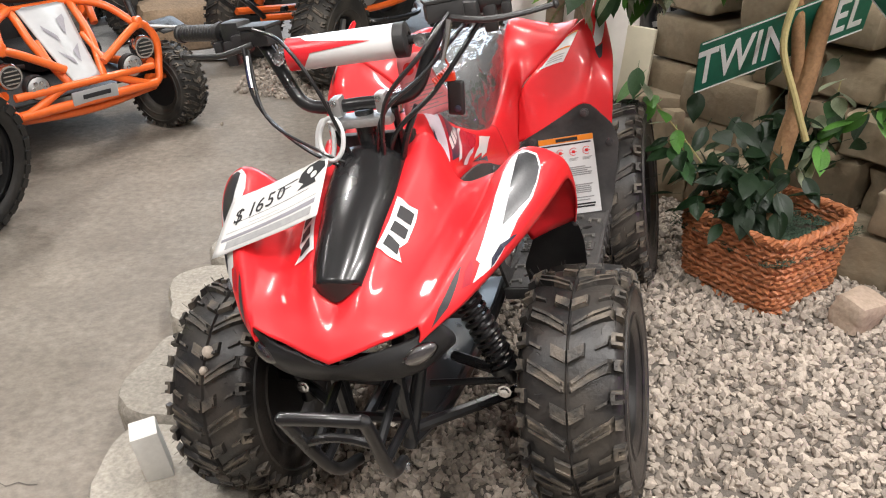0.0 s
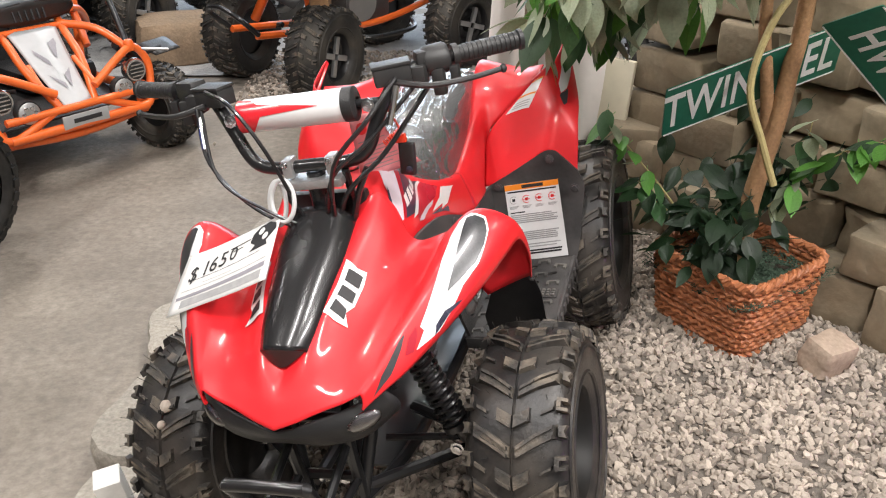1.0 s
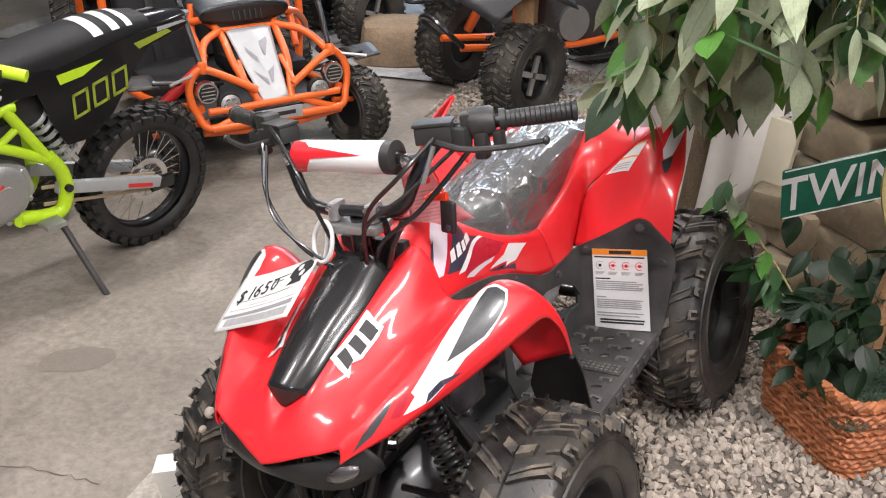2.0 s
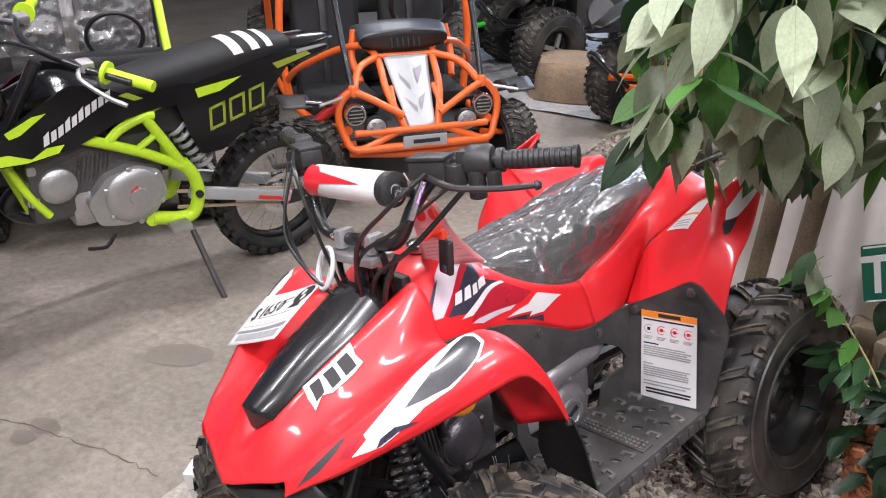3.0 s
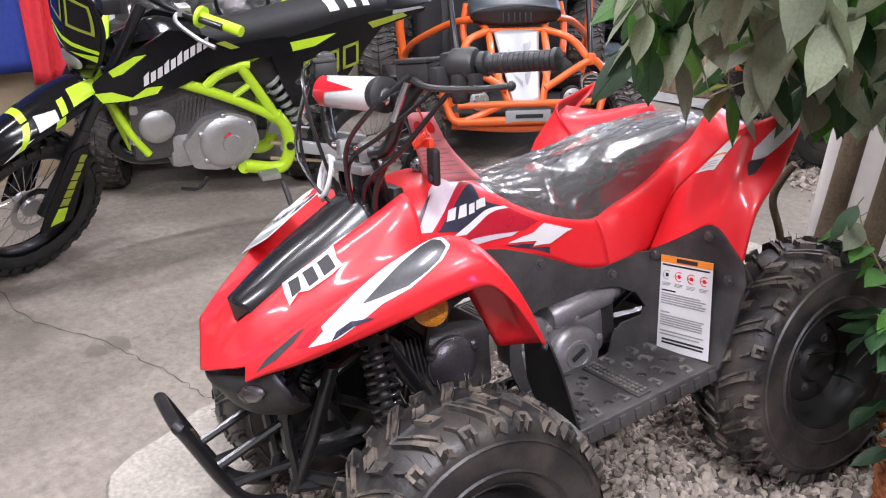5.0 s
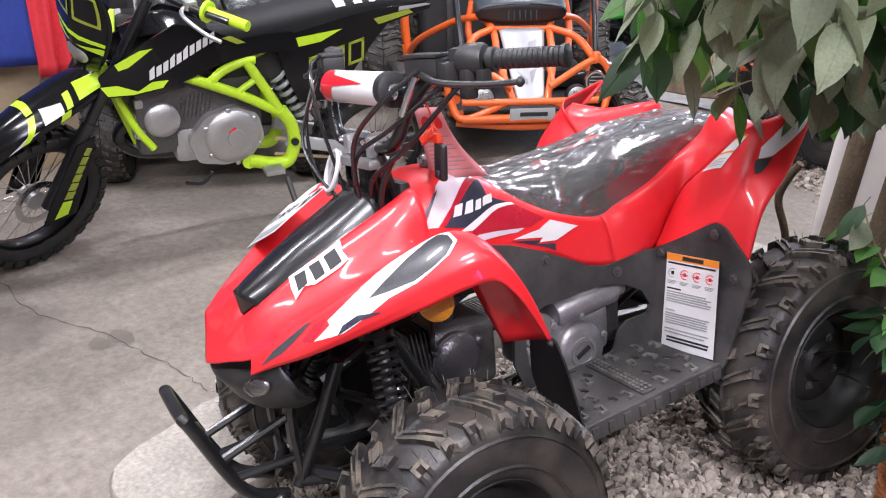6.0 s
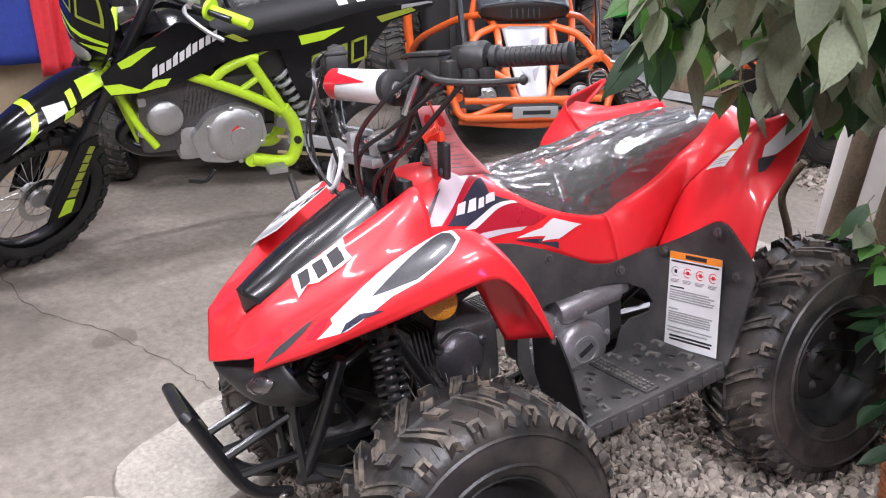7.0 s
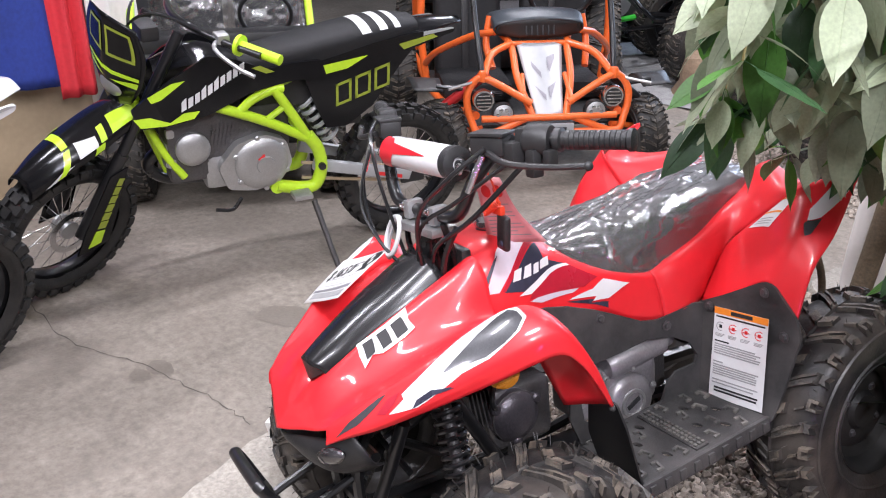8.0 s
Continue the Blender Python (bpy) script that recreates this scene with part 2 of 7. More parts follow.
def smooth_line(pts, per=6, closed=False):
    pts = [tuple(p) for p in pts]
    if closed:
        pts = [pts[-1]] + pts + pts[:2]
        lo, hi = 1, len(pts) - 2
    else:
        lo, hi = 0, len(pts) - 1
    k = (hi - lo) * per
    out = [crom(pts, lo + (hi - lo) * j / k) for j in range(k + (0 if closed else 1))]
    return out


@functools.lru_cache(maxsize=None)
def weights(n, t):
    """The shares of n points in a Catmull-Rom curve at t, 0 to n - 1."""
    i = int(min(max(math.floor(t), 0), n - 2))
    f = t - i
    w = np.zeros(n)
    w[i] += 0.5 * (2 - 5 * f * f + 3 * f ** 3)
    w[i + 1] += 0.5 * (f + 4 * f * f - 3 * f ** 3)
    for k, q, near, far in ((i - 1, 0.5 * (-f + 2 * f * f - f ** 3), 0, 1), (i + 2, 0.5 * (-f * f + f ** 3), n - 1, n - 2)):
        if 0 <= k < n:
            w[k] += q
        else:
            w[near] += 2 * q
            w[far] -= q
    return w


class Patch:
    """A smooth sheet through rows of points; (u, v): along a row, across the rows, both 0 to 1."""

    def __init__(self, rows, mirror=False, flip=False, before=None, after=None):
        """before, after: a row past the sheet's end, which only bends it there."""
        self.lead, self.rows = (1 if before else 0), len(rows)
        self.P = np.asarray(([before] if before else []) + list(rows) + ([after] if after else []), float)
        if mirror:
            self.P = self.P * np.array([-1, 1, 1])
        self.mirror = mirror != flip

    def at(self, u, v):
        r, c = self.P.shape[:2]
        return np.tensordot(weights(r, self.lead + v * (self.rows - 1)), np.tensordot(weights(c, u * (c - 1)), self.P, (0, 1)), (0, 0))

    def normal(self, u, v):
        e = 0.004
        du = self.at(min(1, u + e), v) - self.at(max(0, u - e), v)
        dv = self.at(u, min(1, v + e)) - self.at(u, max(0, v - e))
        nn = np.cross(du, dv)
        nn = nn / (np.linalg.norm(nn) + 1e-9)
        return -nn if self.mirror else nn

    def mesh(self, nu, nv, bm=None, ripple=None):
        bm = bm or bmesh.new()
        r, c = self.P.shape[:2]
        wu = np.array([weights(c, (c - 1) * i / nu) for i in range(nu + 1)])
        wv = np.array([weights(r, self.lead + (self.rows - 1) * j / nv) for j in range(nv + 1)])
        G = np.einsum("jr,ic,rcd->jid", wv, wu, self.P)
        if ripple:
            nn = np.cross(np.gradient(G, axis=1), np.gradient(G, axis=0))
            nn /= np.linalg.norm(nn, axis=2, keepdims=True) + 1e-9
            G = G + (-nn if self.mirror else nn) * np.array([[ripple(p) for p in row] for row in G])[:, :, None]
        g = [[bm.verts.new(p) for p in row] for row in G]
        for j in range(nv):
            for i in range(nu):
                f = (g[j][i], g[j][i + 1], g[j + 1][i + 1], g[j + 1][i])
                bm.faces.new(f[::-1] if self.mirror else f)
        return bm

    def decal(self, poly, lift=0.0012, steps=10, bm=None):
        """A thin sticker of the (u, v) outline poly laid on the sheet."""
        flat = bmesh.new()
        flat.faces.new([flat.verts.new((u, v, 0)) for u, v in poly])
        us, vs = [p[0] for p in poly], [p[1] for p in poly]
        for axis, lo, hi in ((0, min(us), max(us)), (1, min(vs), max(vs))):
            for k in range(1, steps):
                co, no = [0, 0, 0], [0, 0, 0]
                co[axis], no[axis] = lo + (hi - lo) * k / steps, 1
                bmesh.ops.bisect_plane(flat, geom=flat.verts[:] + flat.edges[:] + flat.faces[:], plane_co=co, plane_no=no)
        for v in flat.verts:
            u, w = v.co.x, v.co.y
            v.co = Vector(self.at(u, w) + self.normal(u, w) * lift)
        if self.mirror:
            bmesh.ops.reverse_faces(flat, faces=flat.faces[:])
        if bm is None:
            return flat
        me = bpy.data.meshes.new("tmp")
        flat.to_mesh(me)
        flat.free()
        bm.from_mesh(me)
        bpy.data.meshes.remove(me)
        return bm


def thick(ob, d, offset=-1):
    m = ob.modifiers.new("thickness", "SOLIDIFY")
    m.thickness, m.offset = d, offset
    return ob


def tube(pts, r, sides=10, bm=None, per=6, smooth=True, closed=False, taper=None):
    """A round bar along the points; r: radius, taper: radius at the far end."""
    bm = bm or bmesh.new()
    line = [Vector(p) for p in (smooth_line(pts, per, closed) if smooth and len(pts) > 2 else pts)]
    n = len(line)
    rings, up = [], None
    for i, p in enumerate(line):
        a = line[(i - 1) % n] if closed or i else line[0]
        b = line[(i + 1) % n] if closed or i < n - 1 else line[-1]
        d = (b - a).normalized()
        if up is None:
            up = d.orthogonal().normalized()
        up = (up - d * up.dot(d)).normalized()
        side = d.cross(up)
        rr = r if taper is None else r + (taper - r) * i / (n - 1)
        rings.append([bm.verts.new(p + (up * math.cos(2 * math.pi * k / sides) + side * math.sin(2 * math.pi * k / sides)) * rr) for k in range(sides)])
    for i in range(n if closed else n - 1):
        A, B = rings[i], rings[(i + 1) % n]
        for k in range(sides):
            bm.faces.new((A[k], A[(k + 1) % sides], B[(k + 1) % sides], B[k]))
    if not closed:
        bm.faces.new(rings[0][::-1])
        bm.faces.new(rings[-1])
    return bm


def lathe(profile, segs=32, axis="x", centre=(0, 0, 0), bm=None, caps=True):
    """profile: (along, radius) pairs, turned about the axis."""
    bm = bm or bmesh.new()
    rings = []
    for a, r in profile:
        ring = []
        for k in range(segs):
            c, s = math.cos(2 * math.pi * k / segs) * r, math.sin(2 * math.pi * k / segs) * r
            p = {"x": (a, c, s), "y": (s, a, c), "z": (c, s, a)}[axis]
            ring.append(bm.verts.new(Vector(p) + Vector(centre)))
        rings.append(ring)
    for A, B in zip(rings, rings[1:]):
        for k in range(segs):
            bm.faces.new((A[k], A[(k + 1) % segs], B[(k + 1) % segs], B[k]))
    if caps:
        for ring in (rings[0][::-1], rings[-1]):
            bm.faces.new(ring)
    return bm


def box(size, m=None, bevel=0.0, bm=None, segments=2):
    bm2 = bmesh.new()
    bmesh.ops.create_cube(bm2, size=1)
    for v in bm2.verts:
        v.co = Vector((v.co.x * size[0], v.co.y * size[1], v.co.z * size[2]))
    if bevel:
        bmesh.ops.bevel(bm2, geom=bm2.edges[:], offset=bevel, segments=segments, affect="EDGES", profile=0.6)
    return join(bm2, m, bm)


def join(bm2, m=None, bm=None):
    """bm2 moved by m and added to bm (or itself)."""
    if m is not None:
        bm2.transform(m if isinstance(m, Matrix) else Matrix.Translation(m))
    if bm is None:
        return bm2
    me = bpy.data.meshes.new("tmp")
    bm2.to_mesh(me)
    bm2.free()
    bm.from_mesh(me)
    bpy.data.meshes.remove(me)
    return bm


def plate(poly, depth, to3d, bevel=0.0, holes=()):
    """A flat piece with the outline poly (2D), made solid to the given depth; to3d(a, b, d) gives its place."""
    bm = bmesh.new()
    edges = []
    for loop in (poly, *holes):
        vs = [bm.verts.new((a, b, 0)) for a, b in loop]
        edges += [bm.edges.new((vs[i], vs[(i + 1) % len(vs)])) for i in range(len(vs))]
    bmesh.ops.triangle_fill(bm, use_beauty=True, use_dissolve=False, edges=edges)
    if not bm.faces:
        bm.faces.new(bm.verts[:])
    faces = bm.faces[:]
    bmesh.ops.recalc_face_normals(bm, faces=faces)
    if faces[0].normal.z < 0:
        bmesh.ops.reverse_faces(bm, faces=faces)
    r = bmesh.ops.extrude_face_region(bm, geom=faces)
    for v in [g for g in r["geom"] if isinstance(g, bmesh.types.BMVert)]:
        v.co.z += 1
    bmesh.ops.reverse_faces(bm, faces=[f for f in bm.faces if all(abs(v.co.z) < 1e-6 for v in f.verts) and f.normal.z > 0])
    for v in bm.verts:
        v.co = Vector(to3d(v.co.x, v.co.y, v.co.z * depth))
    bmesh.ops.recalc_face_normals(bm, faces=bm.faces[:])
    return bm


def rounded(poly, r, per=4):
    """The outline poly with its corners rounded by r."""
    out, n = [], len(poly)
    for i in range(n):
        a, b, c = (np.array(poly[(i + k) % n], float) for k in (-1, 0, 1))
        da, dc = (a - b), (c - b)
        ra = min(r, 0.45 * np.linalg.norm(da))
        rc = min(r, 0.45 * np.linalg.norm(dc))
        s, e = b + da / np.linalg.norm(da) * ra, b + dc / np.linalg.norm(dc) * rc
        for k in range(per + 1):
            t = k / per
            out.append(tuple((1 - t) ** 2 * s + 2 * t * (1 - t) * b + t * t * e))
    return out


def text_mesh(words, size, material, parent, m, name="lettering", shear=0.0, extrude=0.0004, space=1.0, bold=0.0):
    cu = bpy.data.curves.new(name, "FONT")
    cu.body, cu.size, cu.shear, cu.extrude, cu.space_character, cu.offset = words, size, shear, extrude, space, bold
    cu.align_x, cu.align_y = "CENTER", "CENTER"
    cu.resolution_u = 3
    tmp = new("tmp", cu)
    me = bpy.data.meshes.new_from_object(tmp.evaluated_get(bpy.context.evaluated_depsgraph_get()))
    bpy.data.objects.remove(tmp)
    me.materials.clear()
    me.materials.append(material)
    me.name = name
    ob = new(name, me)
    ob.parent, ob.matrix_basis = parent, m
    return ob


def facing(origin, right, up):
    """The pose whose x runs along right and y along up."""
    x = Vector(right).normalized()
    y = (Vector(up) - x * Vector(up).dot(x)).normalized()
    z = x.cross(y)
    m = Matrix((x, y, z)).transposed().to_4x4()
    m.translation = origin
    return m


def bolt(parent, place, axis, r=0.007, material=None, name="bolt"):
    bm = lathe([(0, r * 1.5), (0.0015, r * 1.5), (0.002, r), (0.006, r * 0.9), (0.0065, r * 0.4)], 8, "z")
    ob = part(name, bm, material or CAST, parent)
    ob.matrix_basis = Matrix.Translation(place) @ Vector(axis).to_track_quat("Z", "Y").to_matrix().to_4x4()
    return ob

# ---- the hall ----
QUAD = pose(0.0597, 1.6929, 0.1874, 0, -10, -16)


def bed_side(x, y):
    """Metres across the gravel bed from the machine's middle line (towards its left)."""
    return (x - 0.06) * 0.961 - (y - 1.693) * 0.276


def bed_along(x, y):
    return (x - 0.06) * 0.276 + (y - 1.693) * 0.961


def bed_height(x, y):
    s = min(max(bed_side(x, y), -0.70), 0.34)
    fall = 0.078 * min(0, max(-0.95, bed_along(x, y)) - 0.447)
    return 0.187 + 0.174 * s + fall + 0.012 * noise.noise(Vector((x * 2.2, y * 2.2, 0)))


def slab_box(name, lo, hi, material, label, category):
    bm = box([b - a for a, b in zip(lo, hi)], [(a + b) / 2 for a, b in zip(lo, hi)])
    ob = link_mesh(name, bm, material, False)
    return tagged(ob, label, category, kind="structure")


FARWALL = surface("dark_back_wall", (0.07, 0.068, 0.066), 0.85, vary=0.25, scale=1.5, bump=0.1)
slab_box("floor", (-7, -3, -0.2), (5, 10, 0), CONCRETE, "worn grey-tan concrete shop floor", "floor")
slab_box("ceiling", (-7, -3, 3.05), (5, 10, 3.2), CEIL, "plain grey ceiling over the showroom", "ceiling")
slab_box("wall_west", (-7.2, -3, 0), (-7, 10, 3.05), FARWALL, "dark side wall of the showroom", "wall")
slab_box("wall_east", (5, -3, 0), (5.2, 10, 3.05), WALLMAT, "plain side wall of the showroom", "wall")
slab_box("wall_south", (-7, -3.2, 0), (5, -3, 3.05), WALLMAT, "plain wall behind the viewer", "wall")
slab_box("wall_north", (-7, 10, 0), (5, 10.2, 3.05), FARWALL, "dark far wall of the showroom", "wall")

# floor of loose gravel in the far half
bm = bmesh.new()
bmesh.ops.create_grid(bm, x_segments=70, y_segments=40, size=0.5)
for v in bm.verts:
    x, y = -1.2 + v.co.x * 7.0, 7.35 + v.co.y * 4.6
    v.co = Vector((x, y, 0.012 + 0.02 * noise.noise(Vector((x * 3, y * 3, 1)))))
FARGRAVEL = surface("grey_far_gravel", (0.34, 0.335, 0.33), 0.9, vary=0.35, scale=18, bump=1.0, bump_scale=60)
tagged(link_mesh("gravel_floor", bm, FARGRAVEL), "grey loose gravel floor under the parked machines", "gravel", kind="structure")

# hairline crack and stains in the concrete
CRACK = surface("dark_crack", (0.10, 0.088, 0.075), 0.9, vary=0.3, scale=30)
floor_ob = bpy.data.objects["floor"]
random.seed(4)


def crack(pts, w):
    bm = bmesh.new()
    last = None
    line = smooth_line([(x, y, 0) for x, y in pts], 9)
    for i, p in enumerate(line):
        d = Vector(line[min(i + 1, len(line) - 1)]) - Vector(line[max(i - 1, 0)])
        n = Vector((-d.y, d.x, 0)).normalized()
        c = Vector(p) + n * random.uniform(-0.008, 0.008)
        ww = w * random.uniform(0.3, 1.3)
        pair = [bm.verts.new(c + n * ww + Vector((0, 0, 0.0015))), bm.verts.new(c - n * ww + Vector((0, 0, 0.0015)))]
        if last:
            bm.faces.new((last[0], last[1], pair[1], pair[0]))
        last = pair
    return part("crack", bm, CRACK, floor_ob, "thin dark crack in the concrete", False)


crack([(-2.05, 1.34), (-1.69, 1.325), (-1.40, 1.42), (-1.11, 1.474), (-0.90, 1.49)], 0.0022)


def stain(x, y, rx, ry, turn=0.0):
    bm = bmesh.new()
    vs = []
    for k in range(28):
        a = 2 * math.pi * k / 28
        r = 1 + 0.25 * noise.noise(Vector((math.cos(a) * 1.5 + x * 9, math.sin(a) * 1.5, y)))
        p = Matrix.Rotation(turn, 2) @ Vector((rx * r * math.cos(a), ry * r * math.sin(a)))
        vs.append(bm.verts.new((x + p.x, y + p.y, 0.0012)))
    bm.faces.new(vs)
    return part("stain", bm, STAIN, floor_ob, "darker damp patch on the concrete", False)


STAIN = surface("damp_concrete", (0.185, 0.160, 0.134), 0.5, vary=0.15, scale=12, bump=0.2, bump_scale=55)
stain(-1.342, 1.452, 0.05, 0.036)
stain(-1.345, 1.388, 0.038, 0.03)
stain(-1.32, 1.92, 0.12, 0.07, 0.5)

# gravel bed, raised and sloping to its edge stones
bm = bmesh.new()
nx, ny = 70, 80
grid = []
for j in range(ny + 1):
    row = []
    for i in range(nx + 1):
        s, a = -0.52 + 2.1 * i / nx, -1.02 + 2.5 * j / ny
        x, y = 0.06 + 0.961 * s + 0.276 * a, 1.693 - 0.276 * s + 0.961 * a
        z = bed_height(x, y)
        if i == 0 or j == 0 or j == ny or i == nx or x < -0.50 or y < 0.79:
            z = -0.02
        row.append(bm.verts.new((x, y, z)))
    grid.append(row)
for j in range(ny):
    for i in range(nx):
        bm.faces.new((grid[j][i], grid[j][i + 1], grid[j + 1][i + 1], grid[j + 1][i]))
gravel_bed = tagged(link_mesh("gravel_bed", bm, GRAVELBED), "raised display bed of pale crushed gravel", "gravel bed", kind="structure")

# ---- the red machine: x to its left, y to its rear, z up ----
quad = thing("quad_bike", QUAD, "small red youth quad bike with black tyres, standing on gravel", "quad bike")


def both(make):
    for side in (1, -1):
        make(side)


# front cowl: rows from the nose back, columns from the middle out to the valley beside the fender
COWL = [
    [(0, -.620, .394), (.035, -.611, .403), (.075, -.599, .416), (.112, -.589, .427), (.142, -.579, .438)],
    [(0, -.588, .430), (.037, -.580, .438), (.076, -.568, .446), (.115, -.560, .448), (.152, -.550, .458)],
    [(0, -.545, .460), (.042, -.535, .483), (.080, -.520, .480), (.122, -.515, .472), (.165, -.505, .480)],
    [(0, -.470, .492), (.056, -.455, .536), (.094, -.440, .520), (.136, -.435, .500), (.188, -.425, .515)],
    [(0, -.385, .530), (.066, -.375, .579), (.106, -.360, .560), (.146, -.350, .528), (.205, -.345, .548)],
    [(0, -.320, .560), (.074, -.312, .612), (.112, -.300, .598), (.146, -.295, .545), (.212, -.290, .566)],
    [(0, -.270, .570), (.080, -.262, .640), (.114, -.252, .615), (.142, -.252, .545), (.205, -.250, .556)],
]
# fender: from the valley over the crest to the outer lip
FENDER = [
    [(.142, -.579, .438), (.146, -.581, .428), (.143, -.583, .412), (.140, -.578, .409)],
    [(.152, -.550, .458), (.164, -.552, .455), (.172, -.556, .433), (.168, -.552, .424)],
    [(.165, -.505, .480), (.186, -.505, .488), (.206, -.512, .455), (.203, -.506, .441)],
    [(.188, -.425, .515), (.224, -.425, .540), (.254, -.436, .498), (.252, -.429, .474)],
    [(.205, -.345, .548), (.250, -.345, .584), (.292, -.358, .542), (.294, -.350, .506)],
    [(.212, -.297, .566), (.264, -.297, .604), (.312, -.302, .568), (.318, -.296, .528)],
    [(.206, -.262, .558), (.268, -.262, .602), (.322, -.254, .578), (.331, -.250, .536)],
    [(.202, -.236, .532), (.270, -.224, .572), (.326, -.216, .544), (.334, -.216, .508)],
    [(.208, -.212, .474), (.272, -.188, .510), (.324, -.180, .488), (.330, -.184, .462)],
    [(.236, -.186, .394), (.276, -.160, .404), (.314, -.146, .414), (.316, -.148, .406)],
]
cowl_bm = bmesh.new()
for sgn in (False, True):
    Patch(COWL, sgn).mesh(22, 36, cowl_bm)
    Patch(FENDER, sgn).mesh(16, 54, cowl_bm)
bmesh.ops.remove_doubles(cowl_bm, verts=cowl_bm.verts[:], dist=0.0004)
front_cowl = thick(part("front_cowl", cowl_bm, RED, quad, "glossy red moulded front cowl and fenders"), 0.0035)

# black channel cover down the middle of the hood
HOOD = [
    [(-.044, -.533, .470), (-.041, -.536, .487), (-.024, -.552, .498), (0, -.556, .502), (.024, -.552, .498), (.041, -.536, .487), (.044, -.533, .470)],
    [(-.053, -.498, .488), (-.049, -.500, .512), (-.030, -.506, .530), (0, -.508, .536), (.030, -.506, .530), (.049, -.500, .512), (.053, -.498, .488)],
    [(-.061, -.438, .522), (-.056, -.440, .548), (-.035, -.446, .568), (0, -.448, .575), (.035, -.446, .568), (.056, -.440, .548), (.061, -.438, .522)],
    [(-.069, -.374, .556), (-.064, -.376, .581), (-.040, -.382, .604), (0, -.384, .611), (.040, -.382, .604), (.064, -.376, .581), (.069, -.374, .556)],
    [(-.070, -.307, .586), (-.065, -.309, .612), (-.042, -.318, .638), (0, -.325, .647), (.042, -.318, .638), (.065, -.309, .612), (.070, -.307, .586)],
]
hood = Patch(HOOD)
thick(part("hood_cover", hood.mesh(30, 24), GLOSS, quad, "shiny black plastic hood cover"), 0.004)
part("hood_lip", Patch([[(-.041, -.536, .487), (-.022, -.546, .474), (0, -.550, .464), (.022, -.546, .474), (.041, -.536, .487)], [(-.041, -.536, .487), (-.024, -.552, .498), (0, -.556, .502), (.024, -.552, .498), (.041, -.536, .487)]]).mesh(14, 4), BLACK, quad)

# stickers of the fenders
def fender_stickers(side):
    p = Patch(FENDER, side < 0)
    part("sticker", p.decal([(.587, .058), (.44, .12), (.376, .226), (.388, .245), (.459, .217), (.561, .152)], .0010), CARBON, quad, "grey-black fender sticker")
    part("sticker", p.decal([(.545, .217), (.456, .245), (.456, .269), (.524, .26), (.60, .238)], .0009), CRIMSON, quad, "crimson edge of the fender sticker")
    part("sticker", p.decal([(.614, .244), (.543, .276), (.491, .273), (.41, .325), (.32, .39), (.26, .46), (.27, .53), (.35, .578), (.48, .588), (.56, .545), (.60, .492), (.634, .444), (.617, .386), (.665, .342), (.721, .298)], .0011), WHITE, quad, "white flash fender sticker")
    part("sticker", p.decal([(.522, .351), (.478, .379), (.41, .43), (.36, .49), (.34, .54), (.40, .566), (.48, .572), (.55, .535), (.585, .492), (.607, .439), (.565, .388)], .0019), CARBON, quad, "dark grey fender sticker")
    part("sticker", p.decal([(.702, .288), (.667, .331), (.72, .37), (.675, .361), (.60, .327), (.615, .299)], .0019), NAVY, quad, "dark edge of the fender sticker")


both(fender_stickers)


# name plate on the hood: plain shapes, no lettering
def name_plate(side):
    p = Patch(COWL, side < 0)
    pl = part("name_plate", p.decal([(.265, .455), (.285, .50), (.295, .545), (.285, .635), (.40, .61), (.496, .608), (.518, .564), (.522, .484), (.470, .459), (.552, .414), (.40, .430)], .0026), WHITE, quad, "white name plate with black blocks")
    for poly in ([(.315, .462), (.330, .495), (.465, .470), (.485, .436)], [(.330, .508), (.338, .543), (.485, .528), (.492, .492)], [(.340, .558), (.335, .600), (.480, .588), (.490, .545)]):
        part("name_block", p.decal(poly, .0038, 5), INK, pl)


both(name_plate)

# black lower nose, with the two lamps
NOSE = [
    [(-.165, -.545, .425), (-.12, -.575, .412), (-.06, -.598, .398), (0, -.612, .384), (.06, -.598, .398), (.12, -.575, .412), (.165, -.545, .425)],
    [(-.180, -.530, .395), (-.13, -.582, .385), (-.065, -.600, .372), (0, -.606, .366), (.065, -.600, .372), (.13, -.582, .385), (.180, -.530, .395)],
    [(-.170, -.515, .365), (-.125, -.560, .345), (-.065, -.575, .335), (0, -.575, .335), (.065, -.575, .335), (.125, -.560, .345), (.170, -.515, .365)],
    [(-.130, -.480, .335), (-.10, -.505, .315), (-.055, -.515, .312), (0, -.515, .312), (.055, -.515, .312), (.10, -.505, .315), (.130, -.480, .335)],
]
thick(part("lower_nose", Patch(NOSE, flip=True).mesh(30, 14), BLACK, quad, "matt black lower nose"), 0.004)


def front_lamp(side):
    bm = bmesh.new()
    bmesh.ops.create_uvsphere(bm, u_segments=20, v_segments=12, radius=1)
    for v in bm.verts:
        v.co = Vector((v.co.x * .029, v.co.y * .009, v.co.z * .014))
    lamp = part("front_lamp", bm, DARKCAST, quad, "small oval front lamp")
    lamp.matrix_basis = Matrix.Translation((side * .134, -.574, .386)) @ Euler((radians(-12), radians(-14 * side), radians(28 * side))).to_matrix().to_4x4()
    glass = bmesh.new()
    bmesh.ops.create_uvsphere(glass, u_segments=20, v_segments=12, radius=1)
    for v in glass.verts:
        v.co = Vector((v.co.x * .031, v.co.y * .011, v.co.z * .016))
    part("lamp_glass", glass, LENS, lamp)


both(front_lamp)

